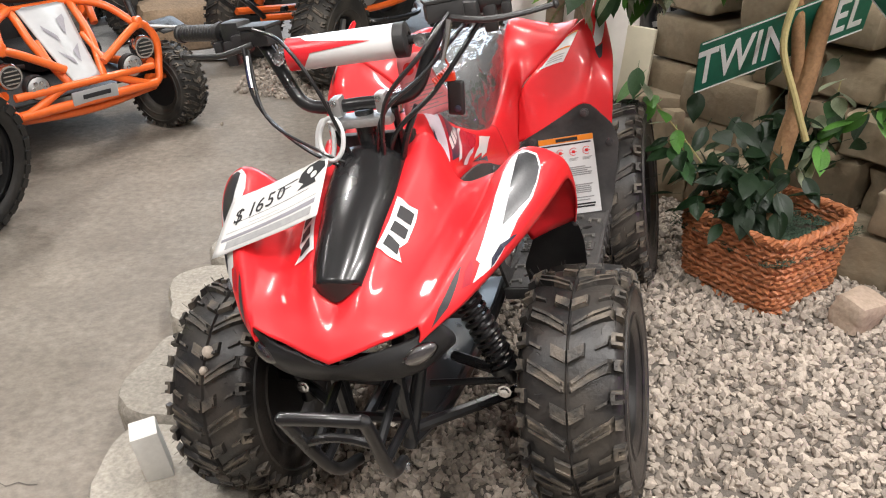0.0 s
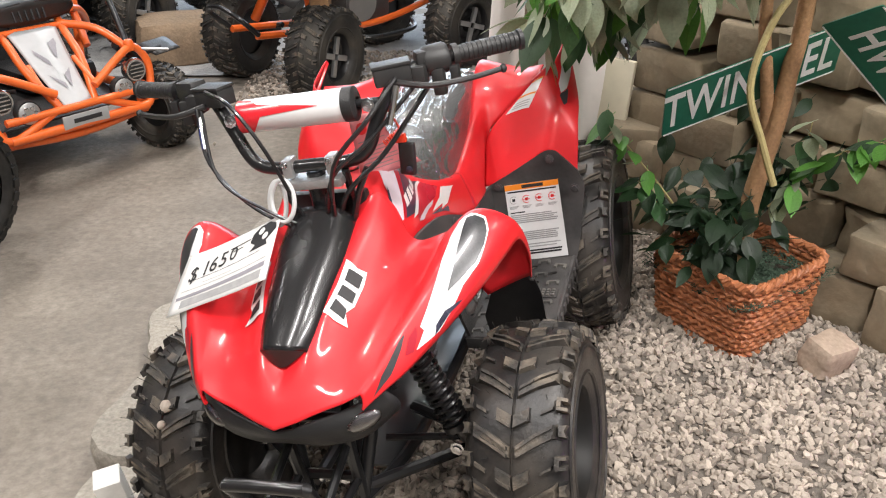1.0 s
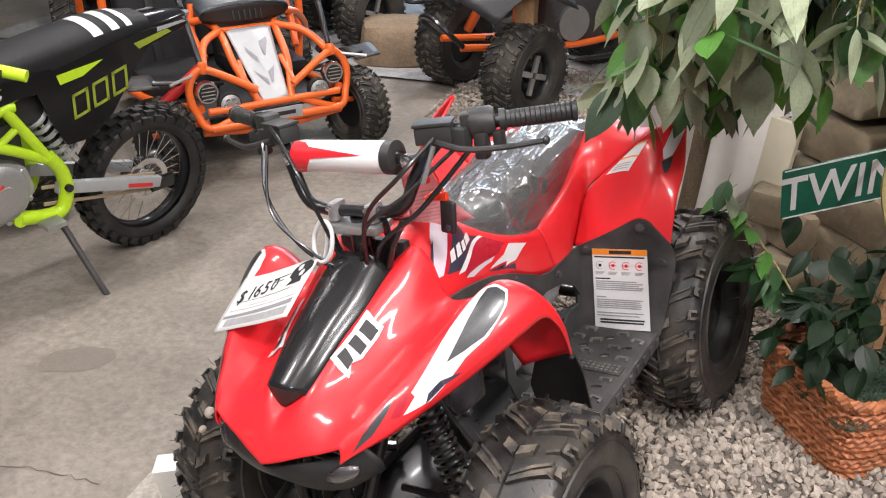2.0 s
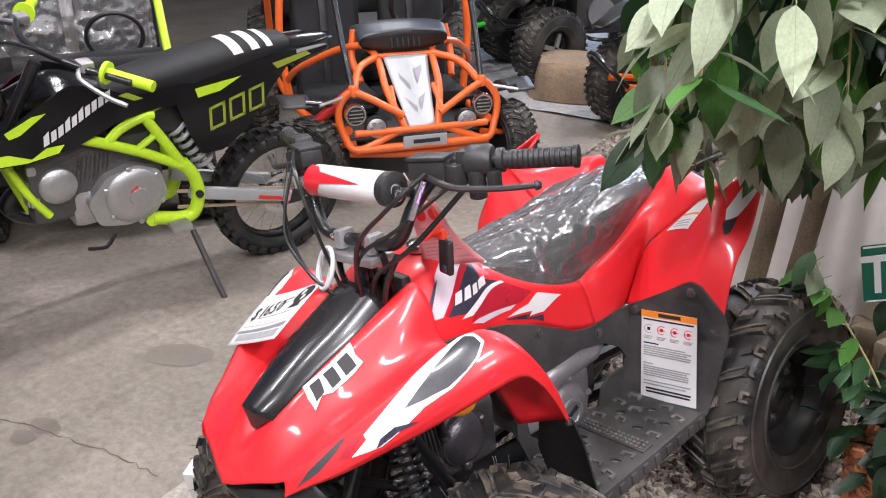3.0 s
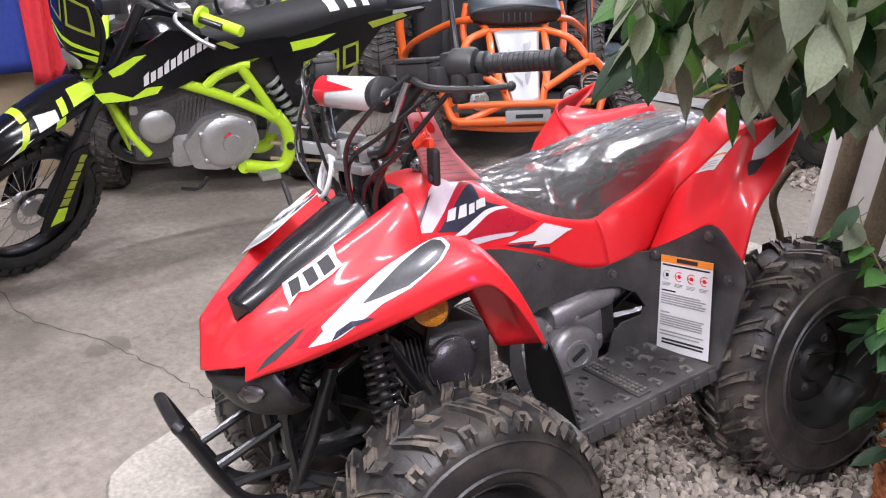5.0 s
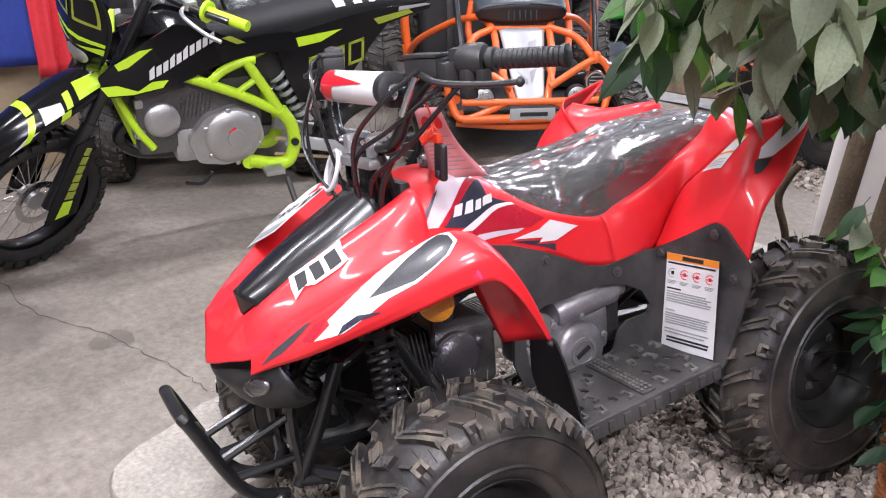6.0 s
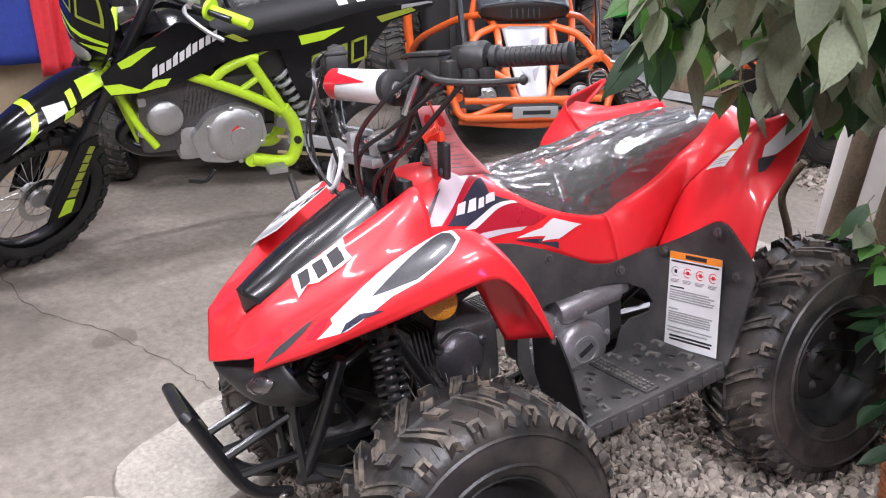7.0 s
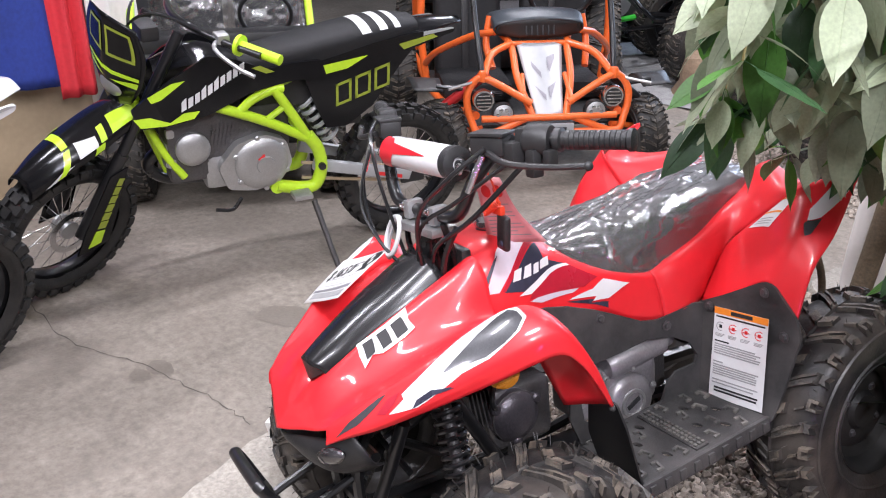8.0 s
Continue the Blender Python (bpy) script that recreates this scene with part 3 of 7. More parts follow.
# tank cover and side panels
TANK = [
    [(0, -.245, .642), (.050, -.250, .638), (.084, -.262, .612), (.110, -.272, .572), (.118, -.278, .522)],
    [(0, -.205, .656), (.052, -.205, .654), (.088, -.205, .634), (.117, -.215, .575), (.126, -.222, .505)],
    [(0, -.140, .650), (.052, -.140, .648), (.086, -.140, .632), (.114, -.145, .568), (.124, -.150, .498)],
    [(0, -.080, .620), (.050, -.080, .618), (.082, -.080, .598), (.108, -.085, .553), (.118, -.085, .490)],
    [(0, .000, .560), (.055, .000, .560), (.092, .000, .560), (.110, .000, .535), (.118, .000, .478)],
    [(0, .060, .530), (.060, .060, .530), (.104, .060, .538), (.114, .062, .515), (.124, .065, .445)],
    [(0, .120, .518), (.060, .120, .520), (.110, .120, .528), (.124, .125, .500), (.138, .130, .438)],
]
PAST_TANK = [(0, .180, .532), (.060, .172, .540), (.109, .165, .547), (.128, .175, .528), (.146, .190, .451)]
tank_bm = bmesh.new()
for sgn in (False, True):
    Patch(TANK, sgn, after=PAST_TANK).mesh(22, 34, tank_bm)
bmesh.ops.remove_doubles(tank_bm, verts=tank_bm.verts[:], dist=0.0004)
thick(part("tank_cover", tank_bm, RED, quad, "glossy red tank cover"), 0.0035)


def tank_stickers(side):
    p = Patch(TANK, side < 0, after=PAST_TANK)
    part("sticker", p.decal([(.33, .237), (.375, .355), (.651, .205), (.76, .134), (.749, .057), (.60, .118), (.482, .148)], .0010), PALEVINYL, quad, "pale lilac tank sticker")
    part("sticker", p.decal([(.514, .154), (.60, .118), (.764, .035), (.779, .013), (.624, .079), (.541, .126)], .0018), NAVY, quad, "dark slash of the tank sticker")
    part("sticker", p.decal([(.369, .36), (.430, .368), (.762, .168), (.757, .149)], .0016), CRIMSON, quad, "crimson line of the tank sticker")
    part("sticker", p.decal([(.432, .38), (.578, .403), (.556, .529), (.785, .272), (.767, .162)], .0014), NAVY, quad, "dark navy tank sticker")
    part("sticker", p.decal([(.553, .534), (.567, .549), (.804, .292), (.806, .232)], .0018), WHITE, quad, "white line of the tank sticker")
    part("sticker", p.decal([(.563, .553), (.674, .656), (.781, .589), (.84, .282), (.805, .297)], .0013), CRIMSON, quad, "crimson field of the tank sticker")
    part("sticker", p.decal([(.79, .567), (.823, .537), (.869, .345), (.851, .284), (.832, .323)], .0018), PALEVINYL, quad, "pale flash on the tank sticker")
    part("sticker", p.decal([(.696, .68), (.713, .841), (.882, .692), (.906, .615), (.868, .633), (.874, .514), (.805, .621)], .0020), WHITE, quad, "white jagged flash of the tank sticker")
    part("sticker", p.decal([(.885, .499), (.889, .622), (.918, .609), (.907, .69), (.959, .686), (.932, .624)], .0018), NAVY, quad, "dark edge of the tank sticker")
    for poly in ([(.714, .207), (.651, .222), (.639, .261), (.707, .247)], [(.706, .260), (.638, .278), (.623, .314), (.694, .303)], [(.688, .315), (.63, .327), (.612, .360), (.674, .348)], [(.660, .360), (.603, .372), (.542, .438), (.616, .427)]):
        part("name_block", p.decal(poly, .0024, 3), WHITE, quad)


both(tank_stickers)

# rear fenders, deck and tail
REAR = [
    [(.129, .233, .447), (.131, .263, .500), (.140, .291, .552), (.184, .308, .600), (.262, .315, .668)],
    [(.165, .230, .458), (.170, .258, .512), (.184, .284, .566), (.222, .303, .618), (.276, .320, .680)],
    [(.225, .231, .490), (.228, .252, .535), (.236, .276, .580), (.258, .298, .630), (.290, .330, .690)],
    [(.288, .238, .525), (.291, .250, .555), (.296, .266, .588), (.304, .290, .628), (.304, .352, .698)],
    [(.322, .246, .492), (.327, .256, .535), (.329, .272, .575), (.326, .300, .618), (.312, .400, .710)],
    [(.344, .252, .464), (.350, .266, .525), (.351, .288, .566), (.347, .345, .618), (.314, .462, .728)],
    [(.338, .268, .466), (.343, .282, .525), (.343, .304, .560), (.338, .360, .610), (.308, .466, .720)],
]
# flank between the seat and the seam of the rear fender
FLANK = [
    [(.138, .130, .438), (.132, .127, .470), (.124, .125, .500), (.110, .120, .528), (.080, .120, .522)],
    [(.146, .190, .451), (.139, .182, .496), (.128, .170, .532), (.109, .160, .545), (.078, .165, .535)],
    [(.129, .233, .447), (.138, .240, .510), (.128, .242, .556), (.109, .240, .574), (.076, .245, .562)],
    [(.140, .291, .552), (.137, .298, .580), (.127, .304, .604), (.109, .308, .613), (.074, .312, .600)],
    [(.184, .308, .600), (.165, .332, .630), (.138, .355, .647), (.108, .372, .650), (.088, .372, .632)],
    [(.262, .315, .668), (.215, .345, .668), (.160, .385, .680), (.106, .408, .686), (.088, .405, .655)],
    [(.276, .350, .690), (.220, .400, .676), (.160, .425, .684), (.102, .450, .692), (.084, .450, .662)],
]
tank_side = Patch(TANK, after=PAST_TANK)
FLANK[0] = [tuple(tank_side.at(u, 1)) for u in (1, .875, .75, .5, .33)]
BEFORE_FLANK = [tuple(tank_side.at(u, 5 / 6)) for u in (1, .875, .75, .5, .33)]
rear_bm = bmesh.new()
for sgn in (False, True):
    Patch(REAR, sgn, True).mesh(30, 36, rear_bm)
    Patch(FLANK, sgn, True, BEFORE_FLANK).mesh(18, 42, rear_bm)
DECK = [[(-.106, .372, .638), (0, .372, .636), (.106, .372, .638)], [(-.102, .420, .652), (0, .420, .650), (.102, .420, .652)], [(-.096, .470, .662), (0, .474, .662), (.096, .470, .662)],
        [(-.08, .485, .62), (0, .490, .62), (.08, .485, .62)]]
Patch(DECK).mesh(8, 12, rear_bm)
thick(part("rear_cowl", rear_bm, RED, quad, "glossy red rear fenders and tail"), 0.0035)


def rear_stickers(side):
    p = Patch(REAR, side < 0, True)
    part("sticker", p.decal([(.793, .602), (.845, .563), (.944, .662), (.984, .772), (.952, .82), (.889, .809), (.843, .749), (.808, .702)], .0010), WHITE, quad, "white wing sticker on the rear fender")
    part("sticker", p.decal([(.709, .649), (.774, .578), (.791, .605), (.802, .712), (.725, .688)], .0018), CARBON, quad, "dark tip of the wing sticker")
    if side < 0:
        return
    lab = part("warning_label", p.decal([(.675, .075), (.655, .325), (.92, .345), (.95, .11)], .0012), WHITE, quad, "white warning label with orange bars")
    part("label_bar", p.decal([(.945, .11), (.920, .345), (.905, .343), (.928, .108)], .0020, 4), ORANGEINK, lab)
    part("label_bar", p.decal([(.825, .096), (.800, .334), (.785, .333), (.808, .094)], .0020, 4), ORANGEINK, lab)
    for u in (.76, .735, .71):
        part("text_bar", p.decal([(u, .12), (u - .014, .30), (u - .024, .30), (u - .010, .12)], .0020, 3), GREYINK, lab)


both(rear_stickers)

# seat under clear wrap
SEATP = [[(-a, ya, za), (-b, yb, zb), (0, yb - .003, zc), (b, yb, zb), (a, ya, za)] for a, ya, za, b, yb, zb, zc in (
    (.060, -.100, .618, .045, -.105, .628, .632), (.080, -.060, .592, .060, -.062, .612, .620), (.096, .020, .548, .076, .020, .588, .600), (.106, .100, .532, .090, .100, .588, .600),
    (.108, .190, .560, .096, .190, .612, .624), (.104, .290, .612, .092, .285, .642, .652), (.096, .365, .645, .080, .360, .660, .670), (.085, .445, .665, .060, .450, .668, .672))]


def ridge(v):
    return (1 - min(1, abs(noise.noise(v)) * 3.2)) ** 4


def crumple(p):
    q = Vector((p[0] + .25 * p[1], p[1] * .17 - .12 * p[0], p[2] * .8))
    w = q + Vector((noise.noise(q * 9), noise.noise(q * 9 + Vector((7, 0, 0))), 0)) * .05
    return 0.002 + 0.0055 * ridge(w * 9) + 0.0050 * ridge(w * 19 + Vector((3, 1, 0))) + 0.0030 * ridge(w * 37) + 0.0008 * ridge(w * 68) + 0.002 * noise.noise(q * 6)


SEATP = [[(x, y, z - (.035 if n in (0, 4) and 0 < k < 7 else 0)) for n, (x, y, z) in enumerate(row)] for k, row in enumerate(SEATP)]
part("seat", Patch(SEATP).mesh(20, 36), SEAT, quad, "black seat under clear plastic wrap")
WRAPP = []
for k, row in enumerate(SEATP):
    y, top = row[2][1], .622 + .115 * (row[2][1] + .065)
    tent = .92 if k < 6 else .3
    WRAPP.append([(x, yy, z + max(0, top - z) * (tent if abs(x) < .001 else .62 * tent if n in (1, 3) else .06)) for n, (x, yy, z) in enumerate(row)])
part("seat_wrap", Patch(WRAPP).mesh(110, 190, ripple=crumple), WRAP, quad, "crumpled clear plastic wrap").visible_shadow = False

# black side panels, foot boards, mudguards
STUD = surface("worn_black_plastic", (0.075, 0.072, 0.068), 0.5, vary=0.35, scale=30, dust=(0.24, 0.225, 0.20), dust_amount=0.6)
PANEL_OUT = [(-.285, .540), (-.20, .536), (-.141, .528), (-.097, .519), (-.034, .496), (.025, .469), (.073, .446), (.11, .439), (.134, .443), (.192, .455), (.224, .450), (.222, .30), (.216, .245), (-.09, .242), (-.112, .30), (-.105, .36), (-.11, .42), (-.15, .47), (-.20, .49)]
HOLE = [(-.085, .330), (-.070, .378), (-.040, .394), (.016, .398), (.081, .406), (.140, .398), (.182, .376), (.200, .345), (.192, .329), (.146, .323), (.126, .306), (.112, .271), (.078, .254), (.022, .254), (-.045, .262), (-.080, .290)]


def guard_y(a, b):
    """Depth of the mudguard plate at a across and b up."""
    return .220 + (a - .17) * .06 - (.45 - b) * .12


def side_parts(side):
    bm = plate(PANEL_OUT, .006, lambda a, b, d: (side * (.130 + .06 * max(0, .5 - b) + d + .10 * max(0, a - .11)), a, b), holes=[HOLE])
    part("side_panel", bm, PANEL, quad, "dusty black side panel with an opening")
    guard = [(.135, .448), (.20, .480), (.280, .524), (.302, .524), (.348, .468), (.358, .430), (.342, .326), (.328, .262), (.14, .250)]
    bm = plate(rounded(guard, .012, 3), .006, lambda a, b, d: (side * a, guard_y(a, b) + d + .014 * max(0, (a - .29) / .06) ** 2, b))
    part("mudguard", bm, PANEL, quad, "dusty black rear mudguard plate")
    # foot board: a pierced plate with a turned-down rim and bracket-shaped grip studs
    tilt = Matrix.Translation((side * .230, .060, .249)) @ Matrix.Rotation(radians(6.5), 4, "X")
    holes = [[(hx + .011 * math.cos(a), hy + .006 * math.sin(a) + .25 * .011 * math.cos(a)) for a in [2 * math.pi * k / 10 for k in range(10)]] for hx, hy in ((-.045, -.105), (.030, -.118), (-.010, -.075), (.050, -.058), (-.050, -.035), (.020, .045), (-.040, .068), (.055, .082), (.005, .108))]
    bm = plate([(-.0925, -.150), (.0925, -.150), (.0925, .150), (-.0925, .150)], .005, lambda a, b, d: tilt @ Vector((side * a, b, .004 + d)), holes=holes)
    box((.008, .304, .032), tilt @ Matrix.Translation((side * .0935, 0, -.004)), .003, bm)
    box((.180, .008, .026), tilt @ Matrix.Translation((0, -.150, -.006)), .003, bm)
    for k in range(9):
        box((.006, .014, .020), tilt @ Matrix.Translation((side * .0985, -.135 + .034 * k, -.004)), .001, bm)
    board = part("foot_board", bm, PANEL, quad, "black plastic foot board with grip studs")
    for k, (sx, sy, tn) in enumerate(((-.070, -.128, .2), (-.010, -.118, -.3), (.060, -.128, .1), (-.068, -.072, .1), (.025, -.082, .3), (.068, -.092, -.2), (-.028, -.048, -.2), (.060, -.030, .2),
                                      (-.068, .040, .2), (-.020, .052, -.2), (.062, .045, .1), (-.062, .098, -.1), (-.020, .094, .3), (.030, .078, .1), (.070, .112, -.2), (.028, .128, .2), (-.048, .130, .1))):
        sb = bmesh.new()
        m = tilt @ Matrix.Translation((side * sx, sy, .011)) @ Matrix.Rotation(side * tn, 4, "Z")
        box((.026, .005, .006), m, .001, sb)
        for q in (-1, 1):
            box((.006, .013, .006), m @ Matrix.Translation((q * .011, -.005, 0)), .001, sb)
        part("stud", sb, STUD, board)
    part("grip_strip", box((.160, .030, .005), tilt @ Matrix.Translation((0, .0, .0105)), .002), PANEL, board)
    for k in range(14):
        for q in (-1, 0, 1):
            part("stud", box((.007, .006, .004), tilt @ Matrix.Translation((side * (-.072 + .011 * k), .009 * q, .0145)), .001), STUD, board)
    # mud flap behind the front wheel
    flap = [(.196, .30), (.238, .398), (.316, .412), (.324, .36), (.318, .227), (.200, .213)]
    bm = plate(rounded(flap, .01, 3), .004, lambda a, b, d: (side * a, -.088 - (b - .23) * .29 + d, b))
    part("mud_flap", bm, BLACK, quad, "plain black mud flap")
    for pl, ax in (((.1375, -.027, .478), (1, 0, .1)), ((.1435, .129, .424), (1, -.1, .1)), ((.340, .226, .436), (0, -1, 0)), ((.290, .231, .506), (0, -1, .1)), ((.168, .217, .449), (0, -1, .1)), ((.1365, -.19, .505), (1, 0, .1))):
        bolt(quad, (side * pl[0], pl[1], pl[2]), (side * ax[0], ax[1], ax[2]))
    for x in (.20, .26, .315):
        bolt(quad, (side * x, -.145, .405), (0, -1, .2), .004)


both(side_parts)


# large warning label on the left mudguard
LA, LB, LC, LD = (.181, .452), (.304, .459), (.311, .279), (.185, .270)


def on_label(u, v, lift):
    a = (1 - v) * ((1 - u) * LD[0] + u * LC[0]) + v * ((1 - u) * LA[0] + u * LB[0])
    b = (1 - v) * ((1 - u) * LD[1] + u * LC[1]) + v * ((1 - u) * LA[1] + u * LB[1])
    return (a, guard_y(a, b) - lift, b)


def label_piece(name, u0, v0, u1, v1, lift, material, parent, label=""):
    bm = plate([(u0, v0), (u1, v0), (u1, v1), (u0, v1)], .0004, lambda a, b, d: on_label(a, b, lift + d))
    return part(name, bm, material, parent, label, False)


warn = label_piece("warning_label", 0, 0, 1, 1, .0012, WHITE, quad, "large white warning label with orange heading")
label_piece("label_bar", 0, .93, 1, 1, .0020, ORANGEINK, warn)
label_piece("heading", .32, .945, .72, .985, .0026, INK, warn)
label_piece("text_bar", .04, .895, .95, .912, .0020, INK, warn)
for k in range(4):
    cu = .14 + .24 * k
    ring = lathe([(0, .0092), (.0004, .0092), (.0004, .0079), (0, .0079)], 20, "z", caps=False)
    ob = part("prohibition_sign", ring, REDINK if k else GREYINK, warn)
    ob.matrix_basis = facing(on_label(cu, .80, .0022), (1, .26, 0), (0, .10, 1))
    if k:
        label_piece("slash", cu - .06, .797, cu + .06, .803, .0027, REDINK, warn)
    label_piece("pictogram", cu - .026, .782, cu + .026, .818, .0021, INK if not k else REDINK, warn)
    for j in range(3):
        label_piece("text_bar", cu - .09, .715 - .014 * j, cu + .08 - .02 * j, .721 - .014 * j, .0020, GREYINK, warn)
random.seed(8)
for k, v in enumerate([.63, .595, .57, .545, .52, .495, .46, .40, .365, .34, .315, .29, .265, .20, .165, .11, .075]):
    if v in (.46,):
        continue
    big = v < .12
    label_piece("text_bar", .05 if not big else .10, v, (.92 if k not in (0, 7, 6) else .35) - random.uniform(0, .12), v + (.014 if not big else .02), .0020, INK if big or k == 0 else GREYINK, warn)


# ---- wheels ----
def wheel_mesh(R, W, rim):
    """Tyre profile: (across, radius)."""
    h = W / 2
    prof = [(-.62 * h, rim - .004), (-.80 * h, rim + .004), (-.95 * h, rim + .028), (-1.0 * h, (R + rim) / 2 + .008), (-.93 * h, R - .026), (-.78 * h, R - .013), (-.40 * h, R - .005), (0, R - .003),
            (.40 * h, R - .005), (.78 * h, R - .013), (.93 * h, R - .026), (1.0 * h, (R + rim) / 2 + .008), (.95 * h, rim + .028), (.80 * h, rim + .004), (.62 * h, rim - .004)]
    pr = smooth_line([(a, b, 0) for a, b in prof], 2)
    return [(p[0], p[1]) for p in pr]


def crown(R, W, x):
    t = abs(x) / (W / 2)
    return R - .004 - .010 * t ** 2 - .020 * max(0, t - .75) * 4 * max(0, t - .75)


def lug(bm, R, W, poly, h, taper=.88):
    """A tread block: outline of (angle, across) pairs raised by h; its top carries dust."""
    ca, cx = sum(p[0] for p in poly) / len(poly), sum(p[1] for p in poly) / len(poly)
    lo, hi = [], []
    for a, x in poly:
        for store, dr, k in ((lo, -.006, 1.06), (hi, h, taper)):
            aa, xx = ca + (a - ca) * k, cx + (x - cx) * k
            r = crown(R, W, xx) + dr
            store.append(bm.verts.new((xx, math.sin(aa) * r, math.cos(aa) * r)))
    n = len(poly)
    area = sum(poly[i][0] * poly[(i + 1) % n][1] - poly[(i + 1) % n][0] * poly[i][1] for i in range(n))
    if area > 0:
        lo, hi = lo[::-1], hi[::-1]
    bm.faces.new(hi).material_index = 1
    for i in range(n):
        bm.faces.new((lo[i], lo[(i + 1) % n], hi[(i + 1) % n], hi[i])).material_index = i % 2


def chevron_tyre(R, W, rim, periods, flip):
    bm = lathe(wheel_mesh(R, W, rim), 64, "x", caps=False)
    h = W / 2
    step = 2 * math.pi / periods
    for k in range(periods):
        a0 = k * step
        f = 1 if flip else -1

        def put(pts, hh):
            lug(bm, R, W, [(a0 + f * a * step, s * x * h) for a, x in pts], hh)

        for s in (1, -1):
            # long swept arm with two raised ridges
            put([(-.10, .02), (.10, .02), (-.11, .40), (-.27, .80), (-.52, .80), (-.36, .45), (-.22, .20)], .0055)
            put([(.09, .05), (.03, .05), (-.17, .42), (-.345, .78), (-.28, .78), (-.11, .42)], .0105)
            put([(-.03, .05), (-.09, .05), (-.35, .45), (-.515, .78), (-.45, .78), (-.28, .45)], .0105)
            # short inner chevron
            put([(.38, .0), (.62, .0), (.47, .33), (.23, .33)], .0085)
            put([(.54, .02), (.60, .02), (.46, .31), (.40, .31)], .0115)
            # shoulder blocks shaped like a bracket
            put([(.02, .78), (.09, .78), (.09, 1.0), (.02, 1.0)], .009)
            put([(.19, .78), (.26, .78), (.26, 1.0), (.19, 1.0)], .009)
            put([(.08, .78), (.20, .78), (.20, .87), (.08, .87)], .009)
            put([(.50, .84), (.70, .84), (.72, 1.0), (.60, .94), (.48, 1.0)], .009)
            put([(.30, .50), (.36, .50), (.24, .74), (.18, .74)], .006)
    random.seed(periods)
    for k in range(110):
        a, x = random.uniform(0, 2 * math.pi), random.choice((-1, 1)) * random.uniform(.3, 1.0) * h
        r = crown(R, W, x)
        p = Vector((x, math.sin(a) * r, math.cos(a) * r))
        q = p + Vector((x * .10 + random.uniform(-.004, .004), math.sin(a) * .018, math.cos(a) * .018))
        tube([p, q], .0006, 3, bm, smooth=False)
    lathe([(-.0035, R - .005), (0, R + .002), (.0035, R - .005)], 64, "x", bm=bm, caps=False)
    for s in (1, -1):
        for rr, w in ((rim + .030, .004), (R - .038, .003)):
            x = s * (.955 * h if rr < rim + .04 else .985 * h)
            lathe([(x, rr - w), (x + s * .0035, rr), (x, rr + w)], 48, "x", bm=bm, caps=False)
    return bm


TYRE_SHAPES = {}


def add_tyre(R, W, rim, periods, flip, material, parent, label):
    """The tyre of a wheel; alike tyres share one mesh."""
    key = (R, W, rim, periods, flip, material.name)
    if key not in TYRE_SHAPES:
        ob = part("tyre", chevron_tyre(R, W, rim, periods, flip), material, parent, label)
        ob.data.materials.append(LUGDUST)
        TYRE_SHAPES[key] = ob.data
        return ob
    ob = new("tyre", TYRE_SHAPES[key])
    ob.parent = parent
    return tagged(ob, label)


def disc_rim(R, W, s):
    h = W / 2
    prof = [(s * -.6 * h, R), (s * .58 * h, R), (s * .80 * h, R + .008), (s * .84 * h, R + .004), (s * .70 * h, R - .006), (s * .35 * h, R - .014), (s * .22 * h, R * .72), (s * .32 * h, R * .58), (s * .30 * h, R * .36), (s * .42 * h, R * .30), (s * .44 * h, R * .10)]
    return lathe(prof, 40, "x")


RIMBLACK = surface("matt_black_rim", (0.010, 0.010, 0.010), 0.5, vary=0.3, bump=0.05, spec=0.3, dust=(0.05, 0.045, 0.04), dust_amount=0.3)


def quad_wheel(side, y, z, x, R, W, rim, periods, spin, name, label):
    w = part("wheel", disc_rim(rim, W, side), RIMBLACK, quad, "black pressed steel rim")
    w.matrix_basis = Matrix.Translation((side * x, y, z)) @ Matrix.Rotation(spin, 4, "X")
    add_tyre(R, W, rim, periods, False, TYRE, w, label)
    for k in range(4):
        a = math.pi / 4 + k * math.pi / 2
        bolt(w, (side * .30 * W / 2, math.sin(a) * rim * .45, math.cos(a) * rim * .45), (side, 0, 0), .006)


FW = dict(y=-.318, z=.158, x=.338, R=.216, W=.176, rim=.100, periods=14)
RW = dict(y=.447, z=.222, x=.320, R=.230, W=.160, rim=.112, periods=15)
for s in (1, -1):
    quad_wheel(s, FW["y"], FW["z"], FW["x"], FW["R"], FW["W"], FW["rim"], FW["periods"], .1, "front", "black chevron tread tyre with dusty lugs")
    quad_wheel(s, RW["y"], RW["z"], RW["x"], RW["R"], RW["W"], RW["rim"], RW["periods"], .25, "rear", "black knobbly rear tyre with dusty lugs")

# pebbles caught in the tread
for k, (px, pz, pr) in enumerate([(-.330, .318, .012), (-.335, .292, .008)]):
    bm = bmesh.new()
    bmesh.ops.create_icosphere(bm, subdivisions=2, radius=pr)
    for v in bm.verts:
        v.co *= 1 + .35 * noise.noise(v.co * 70 + Vector((k * 5, 0, 0)))
    ob = part("pebble", bm, GRAVEL, None)
    ob.matrix_world = QUAD @ Matrix.Translation((px, -.318 - math.sqrt(max(0, .216 ** 2 - (pz - .158) ** 2)) - .004, pz))
    tagged(ob, "small pale pebble stuck on the tyre tread", "pebble", "pebbles on the tyre")

